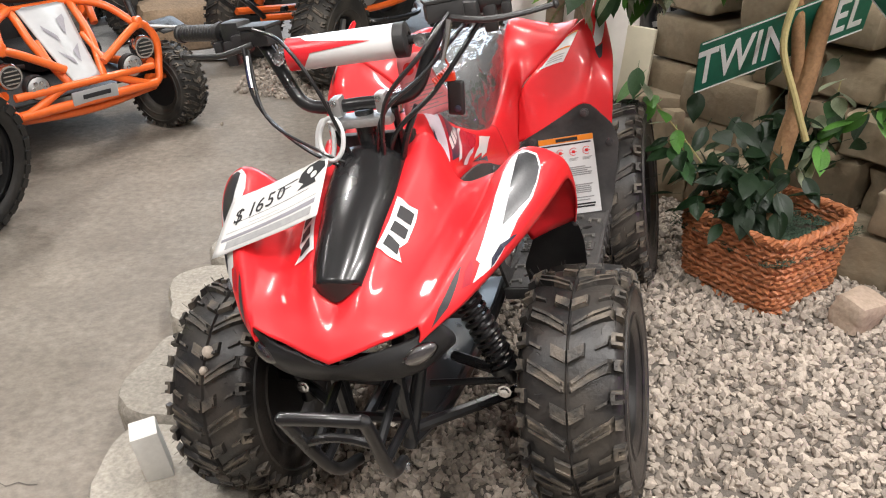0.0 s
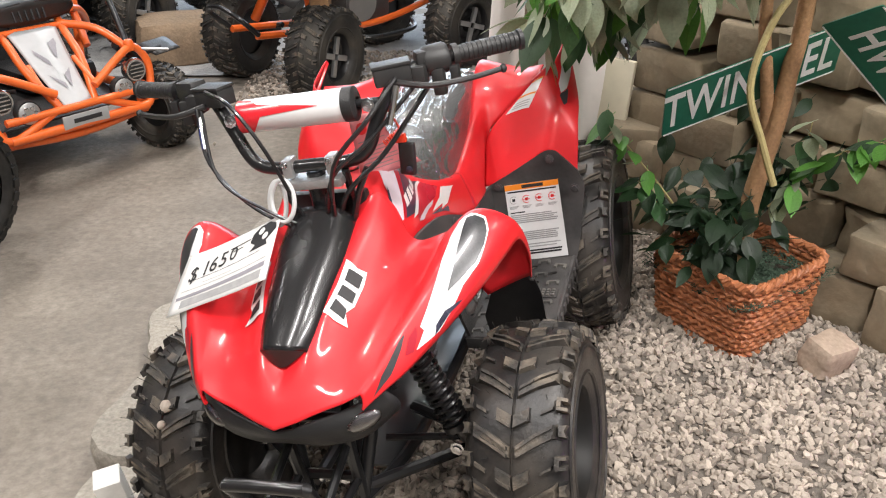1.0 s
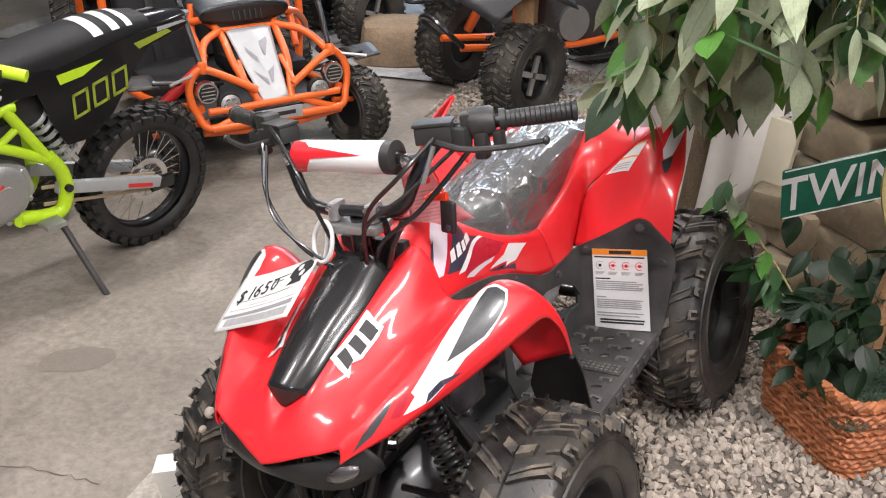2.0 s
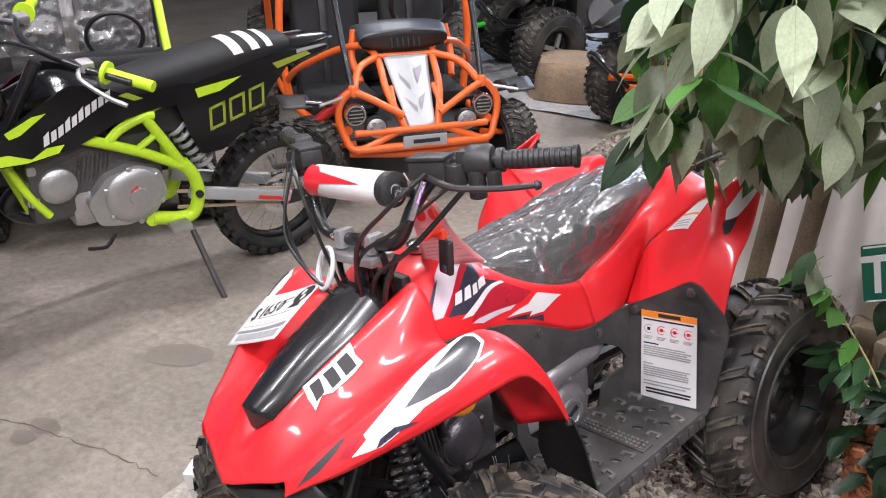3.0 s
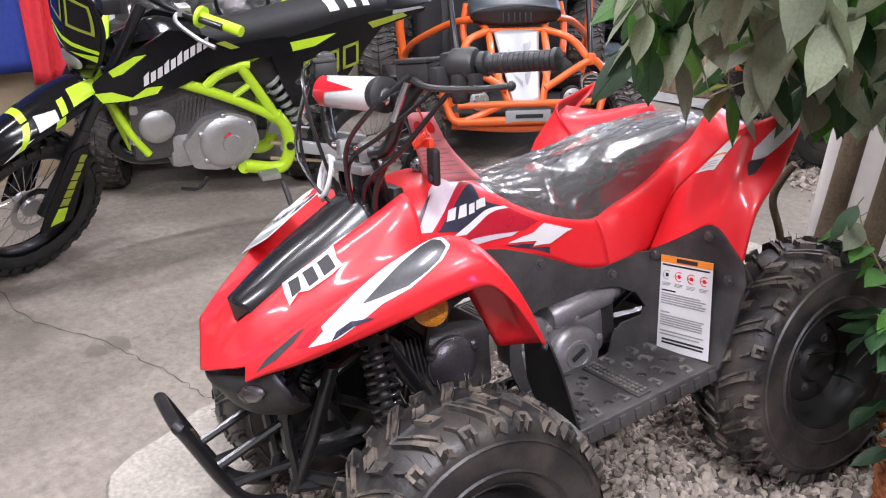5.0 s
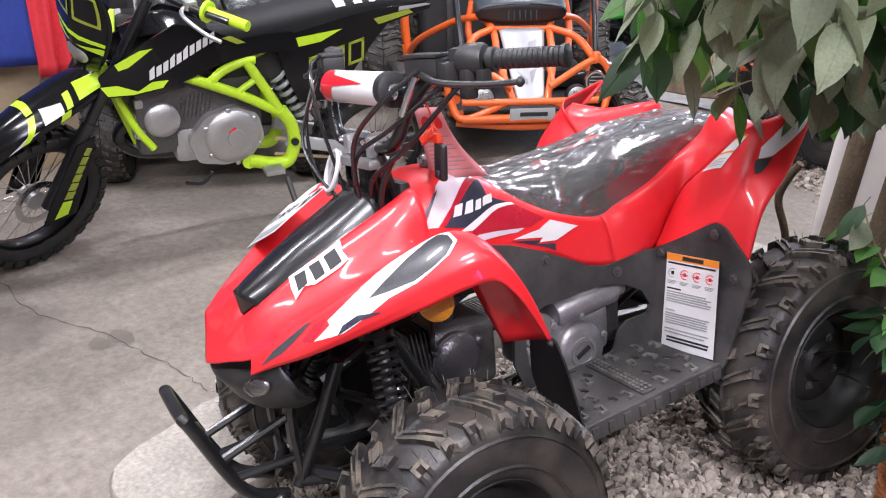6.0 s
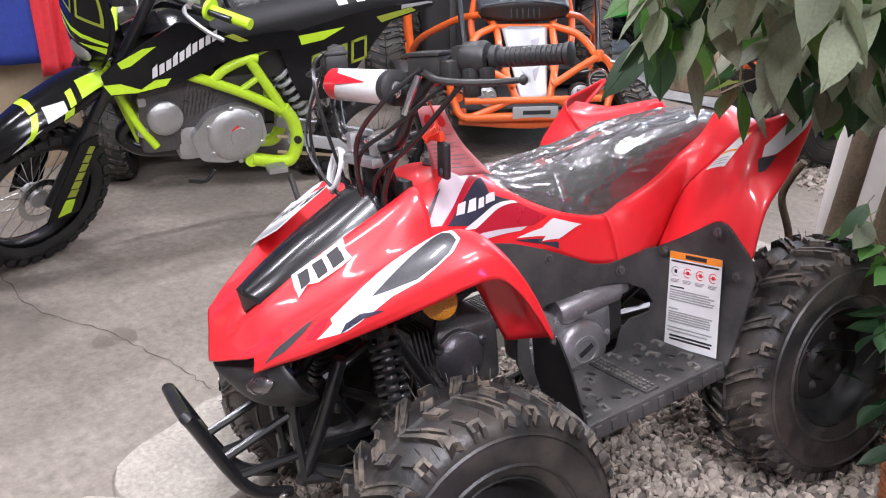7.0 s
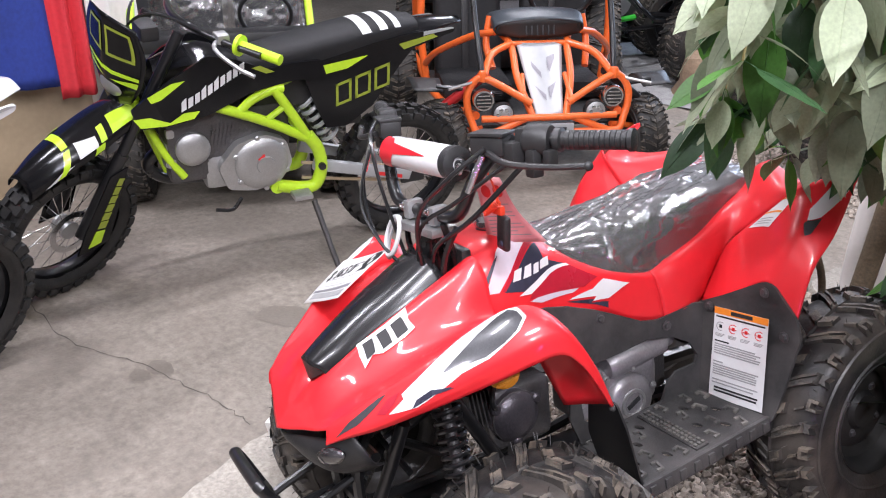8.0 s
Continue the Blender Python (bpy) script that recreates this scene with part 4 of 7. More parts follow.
# ---- chassis, suspension, bumper, engine ----
bm = bmesh.new()
for s in (1, -1):
    tube([(s * .055, -.50, .16), (s * .06, -.50, .33), (s * .075, -.40, .46)], .011, 8, bm, 4)
    tube([(s * .055, -.50, .16), (s * .08, -.30, .135), (s * .09, .10, .16), (s * .09, .40, .30)], .012, 8, bm, 4)
    tube([(s * .07, -.45, .34), (s * .08, -.20, .44), (s * .08, .10, .42), (s * .08, .45, .60)], .011, 8, bm, 4)
tube([(-.06, -.49, .20), (.06, -.49, .20)], .010, 8, bm)
tube([(-.06, -.47, .31), (.06, -.47, .31)], .010, 8, bm)
tube([(0, -.30, .33), (0, -.27, .45), (0, -.29, .70)], .017, 10, bm, 4)
for s in (1, -1):
    tube([(s * .10, -.427, .38), (s * .075, -.46, .27), (s * .05, -.506, .151)], .0125, 10, bm, 4)
    tube([(s * .12, -.345, .42), (s * .12, -.264, .271), (s * .115, -.22, .20)], .013, 10, bm, 4)
part("frame", bm, STEEL, quad, "black tubular frame")
part("belly_plate", box((.16, .55, .006), Matrix.Translation((0, -.1, .128)), .002), STEEL, quad)


def coil(top, bottom, r, turns, wire):
    top, bottom = Vector(top), Vector(bottom)
    d = (bottom - top)
    u = d.normalized().orthogonal().normalized()
    w = d.normalized().cross(u)
    n = int(turns * 12)
    return tube([top + d * i / n + (u * math.cos(i * math.pi / 6) + w * math.sin(i * math.pi / 6)) * r for i in range(n + 1)], wire, 6, smooth=False)


def suspension(s):
    bm = bmesh.new()
    tube([(s * .05, -.48, .17), (s * .235, -.33, .165)], .011, 8, bm)
    tube([(s * .06, -.24, .17), (s * .235, -.32, .165)], .011, 8, bm)
    tube([(s * .05, -.36, .185), (s * .225, -.35, .19)], .007, 8, bm)
    tube([(s * .235, -.325, .12), (s * .235, -.325, .24)], .016, 10, bm)
    tube([(s * .235, -.32, .18), (s * .31, -.318, .183)], .020, 12, bm)
    part("suspension_arm", bm, STEEL, quad, "black tubular front suspension arm")
    top, low = (s * .125, -.360, .430), (s * .215, -.372, .200)
    body = bmesh.new()
    tube([top, low], .011, 10, body)
    sh = part("shock_absorber", body, CAST, quad, "front shock absorber with black coil spring")
    part("spring", coil(Vector(top).lerp(Vector(low), .1), Vector(top).lerp(Vector(low), .82), .023, 12, .0046), STEEL, sh)
    for t in (.06, .86):
        cap = join(lathe([(-.006, .008), (-.006, .028), (.006, .028), (.006, .008)], 16, "z"), Matrix.Translation(Vector(top).lerp(Vector(low), t)) @ (Vector(top) - Vector(low)).to_track_quat("Z", "Y").to_matrix().to_4x4(), bmesh.new())
        part("spring_cup", cap, STEEL, sh)
    bolt(quad, (s * .201, -.392, .192), (0, -1, 0), .009, CHROME)
    bolt(quad, (s * .020, -.492, .195), (0, -1, 0), .008, CHROME)
    # amber side reflector
    rf = lathe([(0, .030), (.006, .030), (.010, .024), (.010, .004)], 24, "z")
    ob = part("reflector", rf, AMBER, quad, "round amber side reflector")
    ob.matrix_basis = Matrix.Translation((s * .215, -.292, .480)) @ Vector((s * .75, -.62, .1)).to_track_quat("Z", "Y").to_matrix().to_4x4()
    part("reflector_stay", box((.03, .012, .05), Matrix.Translation((s * .195, -.28, .495)), .003), BLACK, quad)


both(suspension)

bm = bmesh.new()
tube([(-.042, -.525, .135), (-.052, -.60, .175), (-.068, -.672, .318), (-.056, -.682, .335), (.056, -.682, .335), (.068, -.672, .318), (.052, -.60, .175), (.042, -.525, .135)], .0110, 12, bm, 5)
bumper = part("front_bumper", bm, STEEL, quad, "black tubular front bumper")
bm = bmesh.new()
tube([(-.062, -.645, .262), (-.02, -.648, .275), (.02, -.648, .275), (.062, -.645, .262)], .008, 8, bm, 4)
for s in (1, -1):
    tube([(s * .055, -.632, .24), (s * .055, -.50, .29)], .008, 8, bm)
    tube([(s * .052, -.615, .20), (s * .058, -.49, .21)], .008, 8, bm)
part("bumper_stay", bm, STEEL, bumper)
for s in (1, -1):
    bolt(bumper, (s * .054, -.54, .135), (s, 0, 0), .008, CHROME)

# engine
engine = part("engine", box((.13, .135, .125), Matrix.Translation((.035, -.185, .318)), .018, None, 3), CAST, quad, "dark cast metal engine with round cover")
part("cylinder_cover", lathe([(-.02, .050), (.018, .050), (.026, .046), (.034, .030), (.037, .012)], 32, "x", (.088, -.206, .325)), DARKCAST, engine, "round cast cylinder head cover")
part("cover_rim", lathe([(-.004, .044), (.002, .050), (.006, .050), (.008, .044)], 32, "x", (.104, -.206, .325), caps=False), CAST, engine)
for k in range(3):
    a = 2 * math.pi * k / 3 + .5
    part("cover_boss", lathe([(-.03, .010), (.022, .010), (.026, .006)], 12, "x", (.092, -.206 + .050 * math.cos(a), .325 + .050 * math.sin(a))), DARKCAST, engine)
for k in range(6):
    part("cooling_fin", box((.10, .0035, .075), Matrix.Translation((.05, -.292 + .0085 * k, .352)) @ Matrix.Rotation(.15, 4, "X"), .001), CAST, engine)
part("intake_pipe", tube([(.05, -.20, .38), (.06, -.19, .42), (.04, -.12, .44)], .018, 12, None, 5), CAST, engine)
part("spark_lead", tube([(.105, -.235, .345), (.12, -.26, .37), (.10, -.24, .42)], .005, 8, None, 5), STEEL, engine)
cover = part("crankcase", box((.10, .20, .10), Matrix.Translation((.062, .035, .305)), .024, None, 4), ENGINEGREY, engine, "grey cast aluminium crankcase")
part("crank_cover", lathe([(-.03, .056), (.006, .058), (.016, .054), (.022, .044), (.024, .020)], 36, "x", (.106, .054, .276)), ENGINEGREY, cover, "round grey engine cover")
part("cover_ring", lathe([(0, .030), (.004, .029), (.004, .023), (.0, .022)], 28, "x", (.129, .054, .276), caps=False), ALU, cover)
# Raised black bar: the shade of a slot, painted on.
part("cover_slot", box((.003, .034, .010), Matrix.Translation((.1305, .054, .276)) @ Matrix.Rotation(.5, 4, "X"), .001), INK, cover)
part("starter_motor", lathe([(-.085, .012), (-.082, .024), (-.070, .030), (.055, .030), (.060, .024), (.078, .022), (.085, .010)], 24, "y"), ENGINEGREY, cover).matrix_basis = Matrix.Translation((.105, .085, .372)) @ Matrix.Rotation(.16, 4, "X")
part("gear_lobe", lathe([(-.03, .036), (.024, .036), (.030, .030), (.032, .012)], 26, "x", (.098, -.045, .340)), ENGINEGREY, cover)
for y, z in ((.0, .285), (.052, .352), (.105, .30), (-.01, .345), (-.07, .31)):
    bolt(cover, (.128, y, z), (1, 0, 0), .005, ALU)
part("gear_housing", box((.07, .20, .10), Matrix.Translation((.04, .09, .30)), .015), CAST, engine)
part("rear_axle", lathe([(-.30, .018), (.30, .018)], 14, "x", (0, RW["y"], RW["z"])), STEEL, quad)
part("swing_arm", join(tube([(.05, .12, .24), (.07, .44, .222)], .018, 8), None, tube([(-.05, .12, .24), (-.07, .44, .222)], .018, 8)), STEEL, quad)

# ---- handlebar and controls, turned a little ----
BAR = Matrix.Translation((0, -.31, 0)) @ Matrix.Rotation(radians(5.5), 4, "Z") @ Matrix.Translation((0, .31, 0))


def bar_part(name, bm, material, parent, label=""):
    bm.transform(BAR)
    return part(name, bm, material, parent, label)


bm = bmesh.new()
tube([(-.364, -.155, .850), (-.24, -.215, .848), (-.175, -.248, .835), (-.135, -.280, .785), (-.105, -.292, .728), (-.065, -.294, .712), (0, -.294, .712), (.065, -.294, .712), (.105, -.292, .728), (.135, -.280, .785), (.175, -.248, .835), (.24, -.215, .848), (.364, -.155, .850)], .0115, 12, bm, 5)
handlebar = bar_part("handlebar", bm, STEEL, quad, "black tubular handlebar")
bar_part("cross_bar", tube([(-.140, -.285, .806), (.140, -.285, .806)], .008, 10), STEEL, handlebar)
bar_part("bar_pad", lathe([(-.106, .014), (-.106, .026), (-.098, .0285), (.090, .0285), (.098, .026), (.098, .014)], 24, "x", (0, -.287, .808)), WHITE, handlebar, "white handlebar pad with red flash")
bar_part("pad_end", lathe([(.082, .0293), (.100, .0293), (.104, .020), (.104, .012)], 24, "x", (0, -.287, .808), caps=False), BLACK, handlebar)


PADRED = surface("glossy_red_vinyl", (0.66, 0.02, 0.03), 0.28, vary=0.05, coat=0.3)


def pad_patch(poly, r, material):
    """A sticker wrapped round the pad; outline of (along, angle)."""
    flat = bmesh.new()
    flat.faces.new([flat.verts.new((a, t, 0)) for a, t in poly])
    for k in range(1, 36):
        bmesh.ops.bisect_plane(flat, geom=flat.verts[:] + flat.edges[:] + flat.faces[:], plane_co=(0, -3 + 6 * k / 36, 0), plane_no=(0, 1, 0))
    for v in flat.verts:
        a, t = v.co.x, v.co.y
        v.co = Vector((a, -.287 - r * math.cos(t), .808 + r * math.sin(t)))
    bmesh.ops.recalc_face_normals(flat, faces=flat.faces[:])
    bar_part("sticker", flat, material, handlebar)


pad_patch([(-.106, -1.0), (-.084, -1.0), (-.062, .1), (-.068, .9), (-.080, 1.25), (-.106, 1.4)], .0293, PADRED)
pad_patch([(-.066, .12), (.045, .38), (-.070, .88)], .0295, PADRED)
for s in (1, -1):
    a, b = Vector((s * .262, -.2047, .849)), Vector((s * .366, -.1543, .850))
    ln = (b - a).length
    prof = [(-.006, .012), (-.006, .019), (.004, .019), (.006, .0140)]
    for k in range(12):
        x = .012 + (ln - .018) * k / 12
        prof += [(x, .0142), (x + .0010, .0152), (x + .0072, .0152), (x + .0080, .0142)]
    prof += [(ln - .004, .0175), (ln + .003, .0175), (ln + .005, .010)]
    bm = lathe(prof, 18, "z")
    bm.transform(Matrix.Translation(a) @ (b - a).to_track_quat("Z", "Y").to_matrix().to_4x4())
    bar_part("grip", bm, BLACK, handlebar, "ribbed black rubber grip")
    bm = bmesh.new()
    box((.062, .040, .030), Matrix.Translation((s * .163, -.260, .842)) @ Matrix.Rotation(s * .35, 4, "Z"), .004, bm)
    box((.066, .044, .006), Matrix.Translation((s * .163, -.260, .860)) @ Matrix.Rotation(s * .35, 4, "Z"), .002, bm)
    bar_part("brake_reservoir", bm, BLACK, handlebar, "square black brake fluid box")
    bm = bmesh.new()
    box((.050, .036, .040), Matrix.Translation((s * .222, -.225, .850)) @ Matrix.Rotation(s * .45, 4, "Z"), .008, bm)
    box((.030, .030, .035), Matrix.Translation((s * .205, -.250, .832)), .006, bm)
    box((.022, .022, .045), Matrix.Translation((s * .235, -.235, .815)), .005, bm)
    box((.016, .020, .030), Matrix.Translation((s * .262, -.225, .822)), .004, bm)
    bar_part("switch_housing", bm, BLACK, handlebar)
    bar_part("brake_lever", tube([(s * .175, -.280, .832), (s * .23, -.284, .822), (s * .29, -.252, .818), (s * .340, -.222, .820)], .0058, 8, None, 5, taper=.0048), BLACK, handlebar, "black brake lever")
    bar_part("lever_ball", lathe([(-.006, .002), (-.004, .006), (0, .008), (.004, .006), (.006, .002)], 10, "x", (s * .342, -.221, .820)), BLACK, handlebar)
    bar_part("bar_clamp", box((.019, .034, .034), Matrix.Translation((s * .040, -.296, .712)), .005), ALU, handlebar, "bare aluminium bar clamp")
    bolt(handlebar, BAR @ Vector((s * .040, -.318, .722)), (0, -1, .2), .004, CHROME)
    bolt(handlebar, BAR @ Vector((s * .125, -.300, .806)), (0, -1, .2), .008, CHROME)
drum = lathe([(-.024, .012), (-.024, .022), (-.018, .026), (.014, .026), (.020, .022), (.020, .012)], 22, "z")
drum.transform(Matrix.Translation((.232, -.219, .849)) @ Vector((.9, .42, .02)).to_track_quat("Z", "Y").to_matrix().to_4x4())
bar_part("throttle_drum", drum, BLACK, handlebar, "grey-black throttle housing")
bar_part("top_yoke", box((.115, .055, .016), Matrix.Translation((0, -.296, .684)), .005), ALU, handlebar)
bar_part("steering_stem", tube([(0, -.30, .45), (0, -.296, .684)], .016, 10), STEEL, handlebar)

# cables
for pts, r in ([(-.165, -.285, .858), (-.10, -.335, .84), (-.05, -.352, .76), (-.02, -.330, .62)], .0035), ([(-.19, -.285, .83), (-.175, -.320, .74), (-.10, -.345, .66), (-.02, -.33, .60)], .0035), \
        ([(-.185, -.280, .83), (-.155, -.340, .72), (-.07, -.355, .655), (0, -.33, .60)], .003), ([(.175, -.285, .84), (.13, -.335, .79), (.06, -.35, .72), (.03, -.33, .60)], .0042), \
        ([(.20, -.25, .82), (.12, -.31, .75), (.05, -.34, .70), (.015, -.33, .60)], .0038), ([(.22, -.24, .815), (.135, -.29, .72), (.06, -.32, .66), (.03, -.31, .58)], .0045), \
        ([(.10, -.30, .70), (.075, -.31, .65), (.05, -.31, .58)], .006), ([(-.06, -.30, .69), (-.04, -.31, .64), (0, -.30, .58)], .006), ([(.06, -.30, .70), (.055, -.28, .64), (.05, -.26, .58)], .007):
    bar_part("cable", tube(pts, r, 7, None, 6), STEEL, quad, "black control cable")
for pts in ([(-.186, -.288, .815), (-.184, -.300, .79), (-.180, -.312, .765)], [(.176, -.292, .83), (.168, -.304, .80), (.158, -.312, .772)]):
    bar_part("cable_ferrule", tube(pts, .0055, 8, None, 3), CHROME, quad)

part("tank_front", box((.15, .02, .10), Matrix.Translation((0, -.262, .60)), .006), BLACK, quad)
capm = Matrix.Translation((0, -.170, .650))
cap = part("fuel_cap", lathe([(-.01, .021), (.012, .021), (.012, .026), (.022, .026), (.028, .020), (.030, .008)], 24, "z"), CHROME, quad, "round bright metal fuel cap")
cap.matrix_basis = capm
part("cap_ring", lathe([(-.012, .024), (.006, .025), (.008, .022)], 24, "z"), BLACK, cap)

# ---- price card, hanging tag, key ----
CARD = Patch([[(-.270, -.457, .502), (-.194, -.462, .528), (-.118, -.465, .553), (-.042, -.465, .580)], [(-.262, -.411, .541), (-.190, -.415, .562), (-.118, -.414, .586), (-.047, -.408, .613)], [(-.254, -.364, .577), (-.188, -.366, .596), (-.118, -.360, .620), (-.052, -.350, .645)]])
card = thing("price_card", QUAD, "white paper price card with grey print, tied to the bars", "price card")
thick(part("sheet", CARD.mesh(16, 10), PAPER, card), .0006)
for poly, mt in (([(.12, .07), (.93, .07), (.93, .20), (.12, .20)], GREYINK), ([(.05, .22), (.95, .24), (.95, .32), (.05, .27)], GREY), ([(.08, .345), (.95, .375), (.95, .385), (.08, .355)], GREYINK), ([(.30, .415), (.60, .425), (.60, .433), (.30, .423)], GREYINK),
                 ([(.12, .50), (.86, .54), (.86, .548), (.12, .508)], INK), ([(.52, .80), (.72, .82), (.72, .838), (.52, .818)], INK), ([(.56, .74), (.66, .75), (.66, .765), (.56, .755)], INK)):
    part("print", CARD.decal(poly, .0006, 4), mt, card)
part("print", CARD.decal([(.74, .60), (.92, .60), (.90, .68), (.985, .80), (.97, .90), (.90, .97), (.80, .96), (.74, .88), (.73, .76), (.79, .68)], .0006, 6), INK, card, "black printed emblem")
for cu, cv in ((.83, .87), (.88, .76)):
    part("print", CARD.decal([(cu + .03 * math.cos(a), cv + .055 * math.sin(a)) for a in [2 * math.pi * k / 10 for k in range(10)]], .0012, 3), PAPER, card)


def on_card(u, v):
    return facing(CARD.at(u, v) + CARD.normal(u, v) * .0012, CARD.at(min(1, u + .05), v) - CARD.at(u - .05, v), CARD.at(u, min(1, v + .05)) - CARD.at(u, v - .05))


for ch, u, v, sz in (("$", .15, .60, .040), ("1", .28, .64, .040), ("6", .36, .66, .040), ("5", .46, .68, .040), ("0", .56, .70, .036)):
    text_mesh(ch, sz, INK, card, on_card(u, v), "numeral", .25, .0002)
ring = tube([(-.045 + .022 * math.cos(a), -.345 + .012 * math.sin(a), .668 + .034 * math.sin(a)) for a in [2 * math.pi * k / 14 for k in range(14)]], .0042, 8, None, 2, True, True)
part("plastic_ring", ring, surface("milky_plastic", (0.62, 0.62, 0.62), 0.3, vary=0.05, coat=0.3), card, "translucent plastic ring")
ring = tube([(-.062 + .016 * math.cos(a), -.335 + .014 * math.sin(a), .660 + .036 * math.sin(a)) for a in [2 * math.pi * k / 14 for k in range(14)]], .0042, 8, None, 2, True, True)
part("plastic_ring", ring, bpy.data.materials["milky_plastic"], card)

TAGP = Patch([[(.036, -.194, .640), (.086, -.164, .645), (.136, -.134, .650)], [(.042, -.205, .700), (.075, -.190, .705), (.106, -.172, .708)], [(.050, -.222, .768), (.075, -.210, .770), (.096, -.198, .770)]])
hang = thing("hanging_tag", QUAD, "pink printed paper tag hanging from the handlebar", "tag")
thick(part("sheet", TAGP.mesh(8, 10), PINK, hang), .0005)
for k in range(9):
    part("print", TAGP.decal([(.12, .12 + .06 * k), (.85 - .2 * (k % 3 == 1), .12 + .06 * k), (.85 - .2 * (k % 3 == 1), .135 + .06 * k), (.12, .135 + .06 * k)], .0006, 3), GREYINK, hang)
for cu in (.3, .7):
    part("print", TAGP.decal([(cu + .16 * math.cos(a), .80 + .09 * math.sin(a)) for a in [2 * math.pi * k / 12 for k in range(12)]], .0006, 3), REDINK, hang)
part("string", tube([(.073, -.212, .772), (.078, -.228, .800), (.075, -.240, .825)], .0012, 5), PAPER, hang)

fob = thing("key_fob", QUAD, "black remote key fob on a coiled red cord", "key fob")
part("fob_body", box((.030, .012, .062), Matrix.Translation((.150, -.230, .690)) @ Matrix.Rotation(.12, 4, "Y"), .006, None, 3), BLACK, fob)
part("button", lathe([(0, .006), (.002, .006), (.003, .003)], 12, "z", (0, 0, 0)), NAVY, fob).matrix_basis = Matrix.Translation((.152, -.2375, .672)) @ Vector((0, -1, 0)).to_track_quat("Z", "Y").to_matrix().to_4x4()
ORANGERED = surface("orange_red_plastic", (0.80, 0.06, 0.02), 0.35, vary=0.1, coat=0.3)
part("cord", coil((.150, -.236, .742), (.118, -.245, .722), .006, 8, .0016), ORANGERED, fob, "coiled red cord")
part("cord_clip", box((.030, .010, .016), Matrix.Translation((.140, -.232, .728)), .003), ORANGERED, fob)
part("cord_end", tube([(.150, -.236, .742), (.140, -.238, .77), (.130, -.245, .80)], .0018, 6), ORANGERED, fob)

BAR_SHARE = 0.25


# ---- dirt bike: x forward, y to its left, z up ----
def knob_tyre(R, W, material, parent, rows=30):
    prof = smooth_line([(-W * .34, R - .074, 0), (-W * .50, R - .050, 0), (-W * .42, R - .020, 0), (0, R - .010, 0), (W * .42, R - .020, 0), (W * .50, R - .050, 0), (W * .34, R - .074, 0)], 3)
    tyre = part("tyre", lathe([(p[0], p[1]) for p in prof], 48, "y", caps=False), material, parent, "black knobbly off-road tyre")
    bm = bmesh.new()
    for k in range(rows):
        a = 2 * math.pi * k / rows
        for off, x0, x1, rr in ((0, -.16, .16, R - .012), (.5, -.40, -.2, R - .016), (.5, .2, .40, R - .016), (0, -.56, -.42, R - .030), (0, .42, .56, R - .030)):
            aa = a + off * 2 * math.pi / rows
            m = Matrix.Rotation(aa, 4, "Y") @ Matrix.Translation((0, (x0 + x1) / 2 * W, rr + .004))
            box((2 * math.pi * R / rows * .56, (x1 - x0) * W, .024), m, 0, bm)
    tagged(part("tread", bm, material, parent), kind="stuff")
    return tyre


def spoke_wheel(parent, x, z, R, W, rim_mat, tyre_mat):
    rim = part("wheel", lathe([(-.022, R - .066), (-.022, R - .080), (-.010, R - .087), (.010, R - .087), (.022, R - .080), (.022, R - .066), (-.022, R - .066)], 48, "y", caps=False), rim_mat, parent, "spoked wheel")
    rim.matrix_basis = Matrix.Translation((x, 0, z))
    knob_tyre(R, W, tyre_mat, rim)
    sp = bmesh.new()
    for k in range(28):
        a = 2 * math.pi * k / 28
        s = 1 if k % 2 else -1
        b = a + s * .35
        tube([(math.sin(b) * .03, s * .022, math.cos(b) * .03), (math.sin(a) * (R - .083), 0, math.cos(a) * (R - .083))], .0016, 4, sp, smooth=False)
    tagged(part("spokes", sp, CHROME, rim), kind="stuff")
    part("hub", lathe([(-.03, .012), (-.03, .034), (-.02, .034), (-.015, .024), (.015, .024), (.02, .034), (.03, .034), (.03, .012)], 20, "y"), ALU, rim)
    part("brake_disc", lathe([(.034, .062), (.034, .085), (.037, .085), (.037, .062), (.034, .062)], 28, "y", caps=False), CHROME, rim)
    return rim


